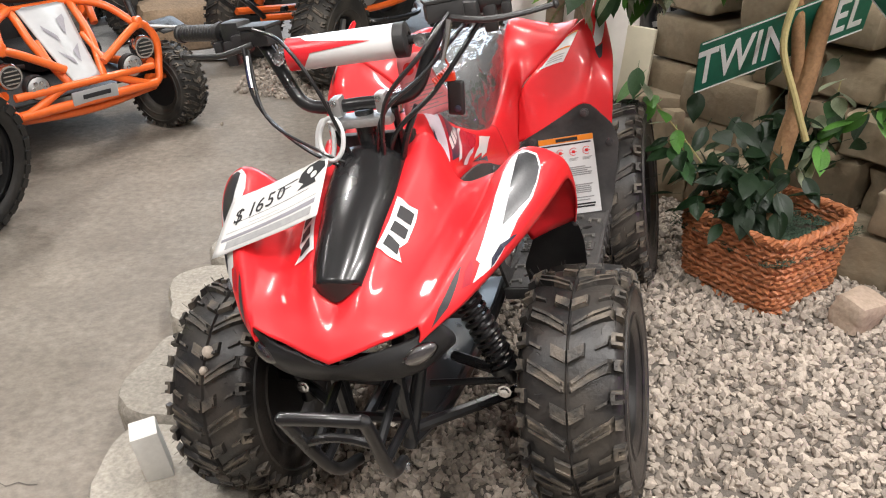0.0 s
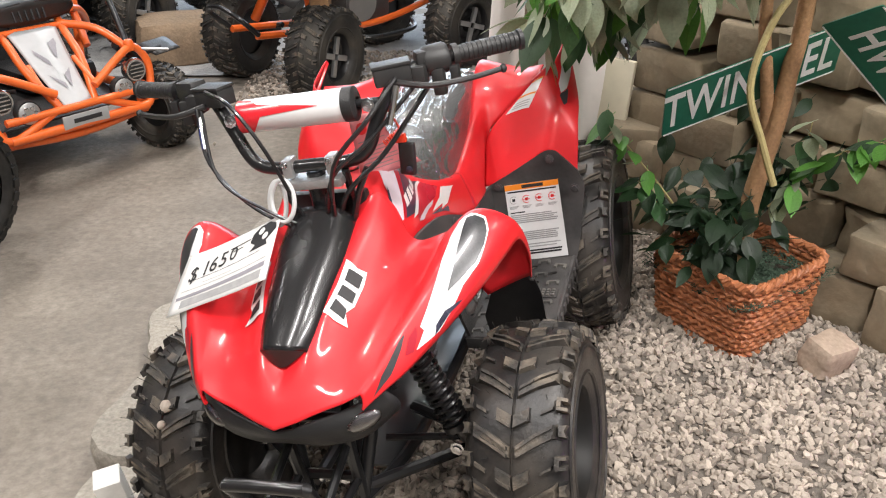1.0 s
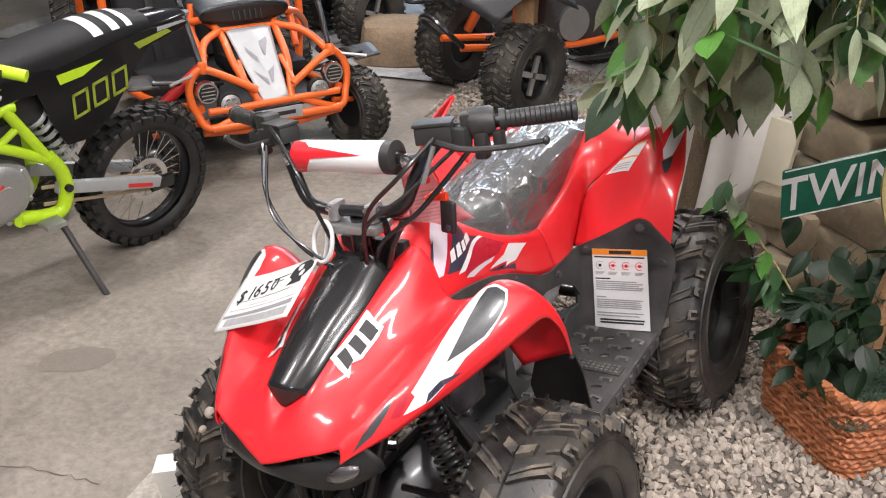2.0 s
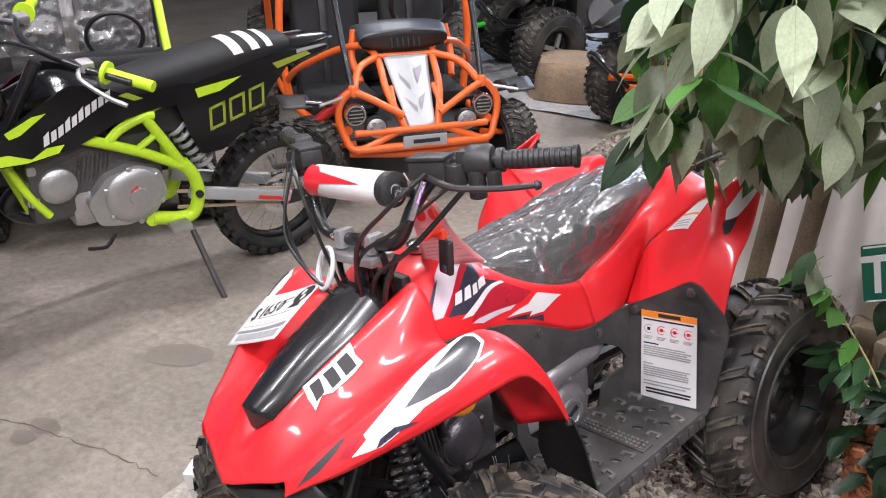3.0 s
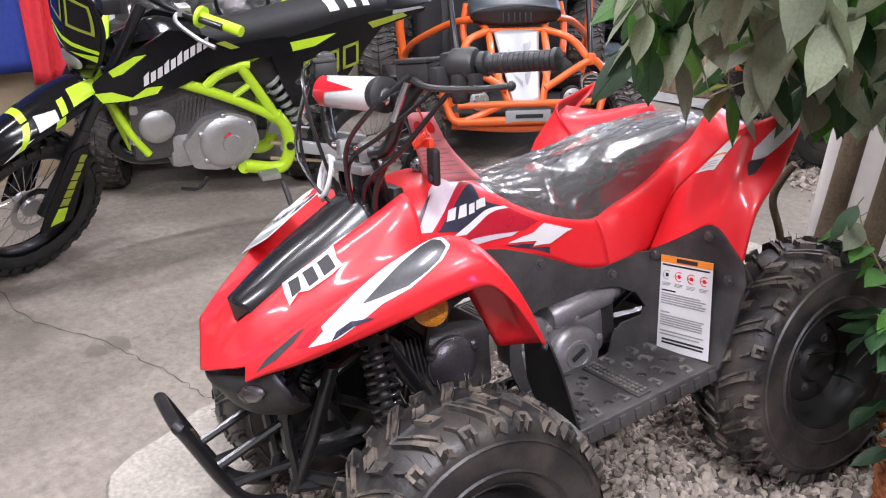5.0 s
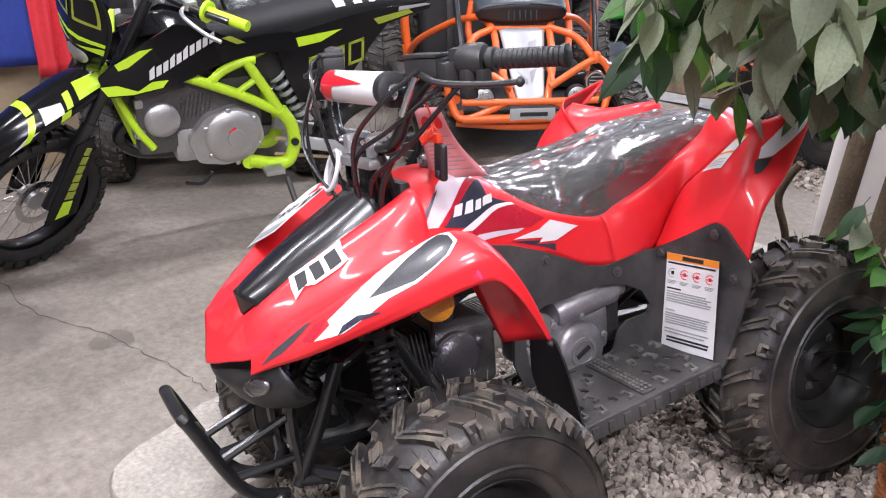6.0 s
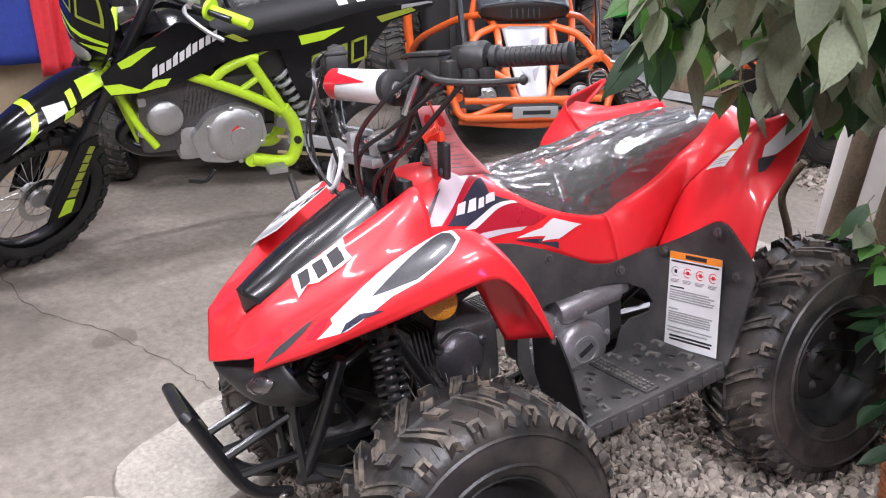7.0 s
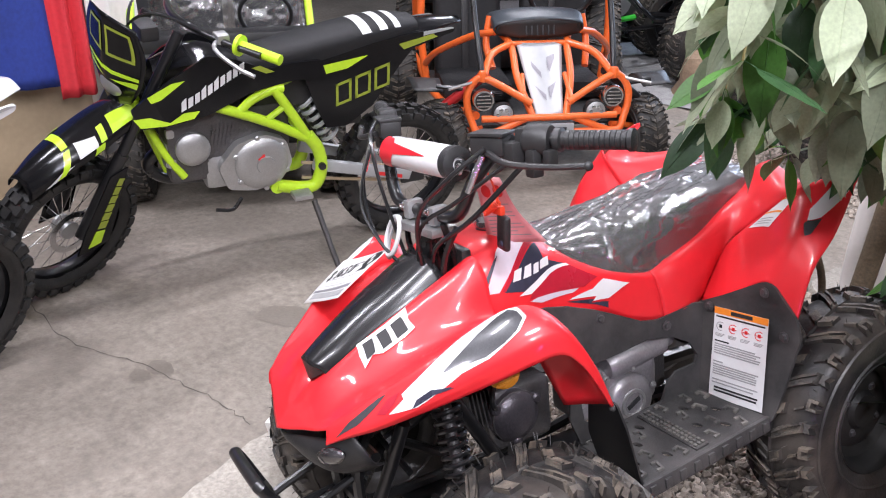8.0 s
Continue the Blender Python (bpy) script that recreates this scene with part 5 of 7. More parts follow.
def dirt_bike(name, m, label, body, accent, accent2, fork, steer=0.0, tip=1.44):
    bike = thing(name, m, label, "dirt bike", "dirt bikes in the showroom")
    spoke_wheel(bike, -.06, .268, .268, .10, STEEL, BIKETYRE)
    front = [spoke_wheel(bike, 1.21, .272, .272, .100, STEEL, BIKETYRE)]
    at_rear = set(bike.children)
    for s in (1, -1):
        bm = bmesh.new()
        tube([(1.20, s * .075, .27), (1.03, s * .078, .56)], .024, 12, bm, smooth=False)
        tube([(1.03, s * .078, .56), (.80, s * .075, .95)], .019, 12, bm, smooth=False)
        part("fork_leg", bm, fork, bike, "black front fork leg")
        g = [(1.240, .225), (1.205, .31), (1.10, .51), (1.030, .52), (1.065, .38), (1.115, .225)]
        gu = part("fork_guard", plate(g, .006, lambda a, b, d: (a, s * (.102 + d), b)), body, bike, "black fork guard with lime mark")
        if s > 0:
            part("sticker", plate([(1.20, .24), (1.165, .30), (1.13, .29), (1.15, .24)], .002, lambda a, b, d: (a, .1085 + d, b)), accent, gu)
            for k in range(6):
                part("letter_bar", plate([(1.16 - .016 * k, .31 + .031 * k), (1.145 - .016 * k, .335 + .031 * k), (1.115 - .014 * k, .325 + .031 * k), (1.13 - .014 * k, .30 + .031 * k)], .002, lambda a, b, d: (a, .1085 + d, b)), accent2, gu)
    # front fender
    fen = [[(x, y * w, z + h) for y, h in ((-1.10, -.040), (-.95, -.010), (0, .020), (.95, -.010), (1.10, -.040))] for x, z, w in ((tip, .490 + .7 * (1.44 - tip), .050), (1.14 + (tip - 1.14) * .53, .575 + .35 * (1.44 - tip), .068), (1.14, .645, .078), (1.00, .685, .074), (.87, .690, .055))]
    fp = Patch(fen)
    thick(part("front_fender", fp.mesh(16, 24), body, bike, "glossy black front fender"), .004)
    for poly in ([(.56, .66), (.76, .64), (.76, .86), (.60, .90)], [(.80, .52), (.97, .50), (.97, .57), (.80, .58)], [(.30, .34), (.60, .33), (.60, .38), (.30, .40)], [(.62, .33), (.96, .22), (.96, .28), (.62, .38)], [(.10, .40), (.25, .40), (.25, .47), (.10, .46)], [(.60, .58), (.78, .56), (.78, .60), (.60, .62)]):
        part("sticker", fp.decal(poly, .0025, 6), accent, bike)
    part("sticker", fp.decal([(.60, .42), (.80, .40), (.80, .54), (.66, .55)], .002, 6), WHITE, bike)
    part("sticker", fp.decal([(.82, .26), (.97, .12), (.97, .20), (.84, .36)], .002, 6), WHITE, bike)
    # number plate with head lamp
    npl = Patch([[(.995, -.105, 1.03), (1.025, 0, 1.05), (.995, .105, 1.03)], [(.985, -.138, .94), (1.02, 0, .945), (.985, .138, .94)], [(.985, -.120, .83), (1.02, 0, .82), (.985, .120, .83)], [(.985, -.070, .735), (1.01, 0, .725), (.985, .070, .735)]], flip=True)
    thick(part("number_plate", npl.mesh(14, 16), body, bike, "black front plate with outlined marks"), .004)
    for poly in ([(.12, .10), (.42, .12), (.42, .44), (.12, .42)], [(.5, .12), (.88, .10), (.88, .42), (.5, .44)]):
        q = [(u, v) for u, v in poly]
        cu, cv = sum(p[0] for p in q) / 4, sum(p[1] for p in q) / 4
        part("outline_mark", npl.decal(q, .0025, 5), accent2, bike)
        part("outline_mark", npl.decal([(cu + (u - cu) * .78, cv + (v - cv) * .8) for u, v in q], .0035, 5), body, bike)
    for poly in ([(.05, .56), (.95, .56), (.95, .60), (.05, .60)], [(.55, .66), (.95, .62), (.95, .70)], [(.05, .62), (.45, .66), (.05, .70)]):
        part("sticker", npl.decal(poly, .0025, 5), accent, bike)
    lens = bmesh.new()
    bmesh.ops.create_uvsphere(lens, u_segments=16, v_segments=10, radius=1)
    for v in lens.verts:
        v.co = Vector((v.co.x * .018, v.co.y * .05, v.co.z * .035))
    ob = part("head_lamp", lens, ALU, bike, "oval head lamp")
    ob.matrix_basis = Matrix.Translation((1.005, 0, .785))
    front += [ob for ob in bike.children if ob not in at_rear]
    # seat, tank and plastics
    seat = [[(.60, -.045, .805), (.60, 0, .822), (.60, .045, .805)], [(.48, -.075, .825), (.48, 0, .845), (.48, .075, .825)], [(.25, -.088, .860), (.25, 0, .888), (.25, .088, .860)],
            [(.05, -.085, .885), (.05, 0, .910), (.05, .085, .885)], [(-.09, -.062, .880), (-.09, 0, .892), (-.09, .062, .880)]]
    rows = [[(a[0][0], a[0][1] * 1.08, a[0][2] - .075), *a, (a[2][0], a[2][1] * 1.08, a[2][2] - .075)] for a in seat]
    sp = Patch(rows)
    part("seat", sp.mesh(18, 22), SEAT, bike, "black bike seat with white stripes")
    for v0 in (.60, .69, .78):
        part("stripe", sp.decal([(.42, v0), (.78, v0 + .03), (.78, v0 + .075), (.42, v0 + .045)], .0025, 6), WHITE, bike)
    for s in (1, -1):
        shroud = [(.955, .70), (.90, .745), (.80, .815), (.70, .865), (.60, .835), (.50, .79), (.40, .80), (.30, .80), (.28, .735), (.42, .735), (.55, .715), (.70, .665), (.85, .640), (.93, .635)]
        part("shroud", plate(rounded(shroud, .01, 2), .012, lambda a, b, d: (a, s * (.095 + d + .035 * math.exp(-((a - .78) / .13) ** 2)), b)), body, bike, "glossy black tank shroud with lime flashes")
        for poly, mt in (([(.95, .672), (.93, .640), (.85, .645), (.76, .662), (.74, .685)], accent), ([(.90, .745), (.82, .79), (.78, .795), (.86, .735), (.89, .725)], accent),
                         ([(.55, .80), (.50, .775), (.47, .778), (.52, .805)], accent2)):
            part("sticker", plate(poly, .0015, lambda a, b, d: (a, s * (.1085 + d + .035 * math.exp(-((a - .78) / .13) ** 2)), b)), mt, bike)
        for k in range(10):
            x0 = .80 - .023 * k
            part("letter_bar", plate([(x0, .690 + .0105 * k), (x0 - .017, .698 + .0105 * k), (x0 - .020, .731 + .0105 * k + (.008 if k in (0, 3, 5) else 0)), (x0 - .003, .723 + .0105 * k)], .0015, lambda a, b, d: (a, s * (.1085 + d + .035 * math.exp(-((a - .78) / .13) ** 2)), b)), WHITE, bike)
        side = [(.36, .735), (.30, .79), (.10, .835), (-.05, .855), (-.235, .858), (-.23, .842), (-.06, .80), (.00, .735), (.10, .60), (.20, .535), (.28, .535), (.32, .62)]
        part("side_panel", plate(rounded(side, .008, 2), .010, lambda a, b, d: (a, s * (.088 + d - .05 * max(0, -a)), b)), body, bike, "glossy black side panel with lime marks")
        for poly, mt in (([(.34, .735), (.30, .775), (.12, .795), (.20, .755)], accent), ([(-.02, .80), (-.16, .832), (-.14, .845), (.0, .822)], accent2), ([(-.10, .842), (-.23, .856), (-.21, .862), (-.10, .856)], SILVER)):
            part("sticker", plate(poly, .0015, lambda a, b, d: (a, s * (.0995 + d - .05 * max(0, -a)), b)), mt, bike)
        for x0, x1 in ((.245, .185), (.170, .110), (.095, .035)):
            zz = .615 + (.245 - x0) * .28
            for (p, q, r, t) in ((0, 1, 0, .12), (0, 1, .88, 1), (0, .16, 0, 1), (.84, 1, 0, 1)):
                part("outline_mark", plate([(x0 + (x1 - x0) * u, zz + .085 * v + .28 * (x0 - x1) * u) for u, v in ((p, r), (q, r), (q, t), (p, t))], .0015, lambda a, b, d: (a, s * (.0995 + d), b)), accent2, bike)
    part("tank", Patch([[(.86, -.06, .80), (.86, 0, .83), (.86, .06, .80)], [(.72, -.095, .83), (.72, 0, .875), (.72, .095, .83)], [(.58, -.08, .80), (.58, 0, .83), (.58, .08, .80)]]).mesh(12, 12), body, bike)
    thick(part("rear_fender", Patch([[(.06, -.08, .84), (.06, 0, .87), (.06, .08, .84)], [(-.14, -.075, .855), (-.14, 0, .88), (-.14, .075, .855)], [(-.285, -.035, .862), (-.285, 0, .872), (-.285, .035, .862)]]).mesh(8, 10), body, bike, "black pointed rear fender"), .004)
    # frame
    for s in (1, -1):
        y = s * .10
        bm = bmesh.new()
        tube([(.93, s * .03, .70), (.86, s * .06, .52), (.80, s * .075, .42)], .014, 10, bm, 4)
        tube([(.74, s * .07, .690), (.672, y, .673), (.508, y, .597), (.40, y, .535), (.350, y, .505)], .018, 10, bm, 5)
        tube([(.600, y, .645), (.55, y, .684), (.472, y, .712), (.440, y, .712)], .016, 10, bm, 5)
        tube([(.472, y, .712), (.405, y, .60), (.345, y, .495)], .018, 10, bm, 5)
        tube([(.508, y, .600), (.435, y, .645)], .012, 8, bm)
        tube([(.355, y, .520), (.318, y, .46), (.306, y, .385), (.330, y, .318), (.385, y, .312), (.480, y, .338)], .024, 10, bm, 5)
        lathe([(-.016, .026), (.016, .026)], 16, "y", (.480, y, .338), bm)
        tube([(.46, s * .06, .70), (.20, s * .06, .80), (.0, s * .05, .83)], .010, 8, bm, 4)
        part("frame", bm, accent, bike, "bright painted steel frame")
        part("pivot_bolt", lathe([(0, .014), (.012, .014), (.014, .008)], 14, "y", (.312, s * .122 if s > 0 else -.136, .40)), STEEL, bike)
        part("foot_peg", box((.07, .06, .018), Matrix.Translation((.405, s * .16, .315)), .004), ALU, bike, "serrated alloy foot peg")
        arm = bmesh.new()
        box((.42, .028, .045), Matrix.Translation((.13, s * .085, .335)) @ Matrix.Rotation(-.28, 4, "Y"), .008, arm)
        part("swing_arm", arm, SILVER, bike, "silver swing arm")
        part("sticker", plate([(.07, .305), (-.03, .275), (-.03, .290), (.07, .320)], .001, lambda a, b, d: (a, s * (.100 + d), b)), REDINK, bike)
        part("axle_block", box((.10, .02, .05), Matrix.Translation((-.08, s * .088, .272)), .006), STEEL, bike)
    # chain
    for z0, z1 in ((.395, .30), (.345, .225)):
        part("chain", box((.45, .008, .012), Matrix.Translation((.15, .06, (z0 + z1) / 2)) @ Matrix.Rotation(-.21, 4, "Y"), .002), CARDBOARD, bike, "golden drive chain")
    # shock
    sh = part("shock_absorber", tube([(.36, 0.03, .665), (.215, 0.03, .44)], .014, 10), CHROME, bike, "rear shock with pale spring")
    part("spring", coil((.345, .03, .64), (.235, .03, .47), .036, 6, .0085), SILVER, sh)
    # engine
    engine = part("engine", box((.26, .16, .14), Matrix.Translation((.60, 0, .42)), .03), ALU, bike, "pale cast aluminium engine")
    case = [(.66, .36), (.69, .45), (.62, .53), (.52, .555), (.44, .52), (.42, .43), (.47, .36), (.56, .34)]
    part("side_case", plate(rounded(case, .02, 3), .05, lambda a, b, d: (a, .065 + d, b)), ALU, engine)
    part("clutch_cover", lathe([(.06, .100), (.118, .098), (.128, .088), (.133, .055), (.134, .02)], 32, "y", (.535, 0, .445)), ALU, engine, "round pale clutch cover")
    part("cover_disc", lathe([(.134, .034), (.140, .032), (.141, .010)], 24, "y", (.525, 0, .445)), ALU, engine)
    for k in range(6):
        a = 2 * math.pi * k / 6 + .4
        part("cover_bolt", lathe([(.108, .010), (.120, .010), (.123, .006)], 10, "y", (.535 + .100 * math.cos(a), 0, .445 + .100 * math.sin(a))), ALU, engine)
    part("cylinder_head", box((.17, .13, .13), Matrix.Translation((.77, 0, .505)) @ Matrix.Rotation(-.15, 4, "Y"), .02), ALU, engine)
    part("head_cover", lathe([(.05, .058), (.092, .060), (.102, .050), (.106, .02)], 28, "y", (.765, 0, .525)), ALU, engine)
    for dx, dz in ((-.075, .05), (.065, .06), (-.06, -.06), (.07, -.05)):
        part("head_lug", box((.035, .11, .035), Matrix.Translation((.765 + dx, .02, .525 + dz)), .008), ALU, engine)
    part("sticker", plate([(.555, .47), (.53, .49), (.52, .46)], .001, lambda a, b, d: (a, .135 + d, b)), REDINK, engine)
    for k in range(8):
        part("cooling_fin", box((.006, .15, .09), Matrix.Translation((.60 + .014 * k, 0, .56)) @ Matrix.Rotation(-.2, 4, "Y"), .001), CAST, engine)
    part("carburettor", box((.09, .09, .09), Matrix.Translation((.62, 0, .64)), .02), CAST, engine)
    part("gear_pedal", tube([(.62, .13, .33), (.66, .15, .30), (.72, .16, .315)], .007, 8, None, 3), STEEL, engine)
    # Dark box added only to fill the gaps round the engine.
    part("engine_core", box((.44, .15, .26), Matrix.Translation((.63, 0, .52)), .03), CAST, engine)
    part("exhaust", tube([(.83, -.05, .50), (.90, -.06, .42), (.80, -.10, .33), (.55, -.13, .33), (.30, -.14, .50), (.02, -.13, .68)], .022, 10), STEEL, bike)
    part("down_tube", tube([(.93, 0, .72), (.88, 0, .55), (.84, 0, .42)], .018, 10), accent, bike)
    # Two black boxes added to fill the dark space under the seat.
    part("inner_guard", box((.20, .10, .30), Matrix.Translation((.22, 0, .66)), .02), BLACK, bike)
    part("air_box", box((.24, .13, .16), Matrix.Translation((.44, 0, .70)), .02), BLACK, bike)
    part("kick_stand", join(tube([(.345, .12, .26), (.30, .255, .03), (.28, .26, .012)], .011, 10, None, 4), None, tube([(.335, .135, .24), (.315, .21, .11)], .006, 6)), CAST, bike, "steel kick stand")
    # bar
    built = set(bike.children)
    bar = part("handlebar", tube([(.62, -.36, .945), (.70, -.22, .955), (.745, -.12, .965), (.765, 0, .965), (.745, .12, .965), (.70, .22, .955), (.62, .36, .945)], .011, 10, None, 5), STEEL, bike, "black handlebar")
    for s in (1, -1):
        a, b = Vector((.655, s * .275, .953)), Vector((.575, s * .40, .940))
        gb = tube([a, b], .017, 14, smooth=False)
        tube([a - (b - a) * .03, a + (b - a) * .05], .034, 16, gb, smooth=False)
        part("grip", gb, accent, bar, "bright rubber grip")
        part("lever", tube([(.69, s * .20, .955), (.73, s * .26, .945), (.70, s * .36, .92), (.665, s * .41, .905)], .007, 8, None, 4), ALU, bar, "bare alloy lever")
        part("perch", box((.04, .05, .03), Matrix.Translation((.69, s * .215, .96)), .006), ALU, bar)
    part("cable", tube([(.70, .18, .95), (.86, .10, 1.02), (.93, .0, .93), (.90, -.03, .80)], .005, 6), STEEL, bar)
    part("cable", tube([(.70, -.18, .95), (.86, -.08, 1.01), (.92, .02, .90), (.88, .03, .70)], .005, 6), STEEL, bar)
    part("instrument", box((.06, .10, .05), Matrix.Translation((.86, 0, .93)), .01), BLACK, bike)
    # the fork and bars turned about the steering head
    turn = Matrix.Translation((.90, 0, .78)) @ Matrix.Rotation(steer, 4, Vector((-.4, 0, .68))) @ Matrix.Translation((-.90, 0, -.78))
    for ob in front:
        ob.matrix_basis = turn @ ob.matrix_basis
    half = Matrix.Translation((.90, 0, .78)) @ Matrix.Rotation(steer * BAR_SHARE, 4, Vector((-.4, 0, .68))) @ Matrix.Translation((-.90, 0, -.78))
    for ob in bike.children:
        if ob not in built:
            ob.matrix_basis = half @ ob.matrix_basis
    return bike


OLIVE = surface("dull_lime_vinyl", (0.30, 0.36, 0.03), 0.35, vary=0.15, coat=0.3)
BIKEM = pose(-1.645, 2.65, 0, 0, 0, -107.95) @ pose(0, 0, 0, -7, 0, 0)
dirt_bike("dirt_bike", BIKEM, "black and lime dirt bike leaning on its kick stand", BIKEBLACK, LIME, OLIVE, STEEL, radians(32), 1.36)
WHITEPL = surface("white_body_plastic", (0.72, 0.72, 0.72), 0.25, vary=0.05, coat=0.4)
dirt_bike("dirt_bike", pose(-1.72, .88, 0, 0, 0, -75) @ pose(0, 0, 0, -18, 0, 0) @ Matrix.Scale(1.1, 4), "white and red dirt bike beside the lime one", WHITEPL, DARKRED, DARKRED, DARKRED)


# ---- orange kart: x across, y towards its rear ----
kart = thing("go_kart", pose(-1.457, 3.498, 0, 0, 0, 51.7), "orange tube-frame off-road kart with silver nose panel", "go kart")


def kart_tube(pts, r=.017, name="frame_tube", per=5):
    return part(name, tube(pts, r, 10, None, per), ORANGE, kart, "orange powder-coated frame tube" if name == "frame_tube" else "")


for s in (1, -1):
    kart_tube([(s * .10, .0, .335), (s * .30, -.01, .262), (s * .355, .02, .33), (s * .372, .04, .43), (s * .33, .05, .50), (s * .27, .04, .50), (s * .085, .0, .40)])
    kart_tube([(s * .075, .0, .335), (s * .125, .14, .48), (s * .135, .28, .605), (s * .20, .45, .66)])
    kart_tube([(s * .30, .04, .50), (s * .24, .18, .58), (s * .135, .27, .61)])
    kart_tube([(s * .20, .30, .66), (s * .30, .40, .62), (s * .44, .62, .50), (s * .48, .80, .40)])
    kart_tube([(s * .22, .36, .72), (s * .24, .33, .60), (s * .22, .25, .50)])
    kart_tube([(s * .33, .04, .34), (s * .40, .45, .27), (s * .45, .85, .26), (s * .47, 1.5, .28)], .02)
    kart_tube([(s * .47, .80, .27), (s * .50, .82, .60), (s * .47, .86, .95)], .02)
    kart_tube([(s * .47, .86, .95), (s * .50, 1.25, 1.05), (s * .46, 1.55, .60), (s * .45, 1.60, .30)], .02)
    kart_tube([(s * .11, .04, .40), (s * .10, .16, .49)], .012)
    part("roll_bar", tube([(s * .30, .05, .50), (s * .315, .20, .74), (s * .33, .42, 1.06), (s * .42, .85, 1.50)], .0135, 10, None, 4), STEEL, kart, "black upright roll bar")
    part("bar_foot", lathe([(0, .022), (.035, .022), (.045, .016)], 14, "z", (s * .30, .05, .495)), ORANGE, kart)
    # lamps
    led = part("lamp", lathe([(-.005, .050), (.028, .050), (.05, .030), (.05, .008)], 24, "y", (s * .212, .0, .354)), BLACK, kart, "round white lamp")
    part("lamp_glass", lathe([(-.009, .040), (-.006, .044), (.0, .045)], 24, "y", (s * .212, -.002, .354)), ALU, led)
    for k in range(6):
        a = 2 * math.pi * k / 6
        part("lamp_cell", lathe([(-.014, .004), (-.012, .009), (-.008, .011)], 8, "y", (s * .212 + .024 * math.cos(a), -.002, .354 + .024 * math.sin(a))), CHROME, led)
    ring = part("lamp", lathe([(-.012, .046), (.0, .052), (.03, .048), (.05, .02)], 24, "y", (s * .298, .03, .412)), CHROME, kart, "round chrome horn lamp")
    part("lamp_face", lathe([(-.013, .038), (-.011, .040), (-.005, .040)], 24, "y", (s * .298, .03, .412)), BLACK, ring)
    for k in range(4):
        part("lamp_bar", box((.070 - .012 * abs(k - 1.5), .006, .006), Matrix.Translation((s * .298, .015, .436 - .016 * k)), .001), CHROME, ring)
    # steering links and dampers
    part("tie_rod", tube([(s * .20, .10, .42), (s * .50, .12, .46)], .010, 8), STEEL, kart)
    part("damper", tube([(s * .27, .10, .52), (s * .46, .14, .36)], .024, 10), DARKRED if s < 0 else STEEL, kart, "red coil damper" if s < 0 else "")
    part("a_arm", tube([(s * .30, .04, .28), (s * .52, .15, .22)], .013, 8), ORANGE, kart)
    part("mirror_rod", tube([(s * .30, .06, .50), (s * .46, .0, .475)], .007, 8), ALU, kart)
    # wheels
    for yy, rr, ww in ((.15, .192, .15), (1.35, .225, .22)):
        w = part("wheel", disc_rim(.095, ww, s), STEEL, kart, "black steel wheel")
        w.matrix_basis = Matrix.Translation((s * (.47 if yy < 1 else .60), yy, rr - .004)) @ Matrix.Rotation(.2 if yy < 1 else 0, 4, "Z")
        add_tyre(rr, ww, .095, 16, False, TYRE2, w, "dusty black bar-tread tyre")
    thick(part("mud_fender", Patch([[(s * .47, .12, .43), (s * .60, .12, .44)], [(s * .47, .28, .45), (s * .62, .28, .46)], [(s * .48, .42, .38), (s * .62, .42, .38)]]).mesh(4, 10), BLACK, kart), .006)
    # seats
    sx = s * .235
    bm = bmesh.new()
    box((.36, .10, .62), Matrix.Translation((sx, .98, .56)) @ Matrix.Rotation(-.2, 4, "X"), .04, bm, 3)
    kseat = part("seat_back", bm, SEAT, kart, "black vinyl bucket seat")
    part("seat_base", box((.36, .42, .10), Matrix.Translation((sx, .75, .30)), .04), SEAT, kart)
    part("belt", box((.035, .012, .55), Matrix.Translation((sx - .02, .915, .56)) @ Matrix.Rotation(-.2, 4, "X"), .003), BLACK, kart)
for z, y, r in ((.262, -.012, .02), (.335, -.002, .016)):
    kart_tube([(-.31, y, z), (0, y - .006, z), (.31, y, z)], r)
kart_tube([(-.33, .04, .235), (0, .02, .215), (.33, .04, .235)], .02)
kart_tube([(-.20, .45, .66), (0, .45, .67), (.20, .45, .66)], .017)
kart_tube([(-.47, .86, .95), (0, .88, .98), (.47, .86, .95)], .02)
kart_tube([(-.13, .28, .605), (.13, .28, .605)], .014)
nose = Patch([[(-.062, -.004, .345), (0, -.020, .338), (.062, -.004, .345)], [(-.085, .14, .475), (0, .118, .472), (.085, .14, .475)], [(-.108, .275, .610), (0, .255, .612), (.108, .275, .610)]])
thick(part("nose_panel", nose.mesh(12, 16), SILVER, kart, "silver pressed nose panel"), .004)
# Flat grey shapes: the shading of the pressed lines is painted on.
for poly in ([(.22, .75), (.42, .60), (.42, .52), (.36, .56), (.22, .68)], [(.60, .80), (.80, .84), (.80, .78), (.64, .60), (.60, .66)], [(.18, .42), (.46, .30), (.46, .22), (.38, .26)], [(.56, .40), (.80, .46), (.60, .24), (.56, .28)]):
    part("pressed_line", nose.decal(poly, .004, 4), GREY, kart)
dash = Patch([[(-.215, .30, .645), (-.19, .27, .70), (0, .25, .725), (.19, .27, .70), (.215, .30, .645)], [(-.22, .36, .67), (-.20, .36, .735), (0, .36, .755), (.20, .36, .735), (.22, .36, .67)], [(-.22, .46, .66), (-.20, .46, .72), (0, .46, .735), (.20, .46, .72), (.22, .46, .66)]])
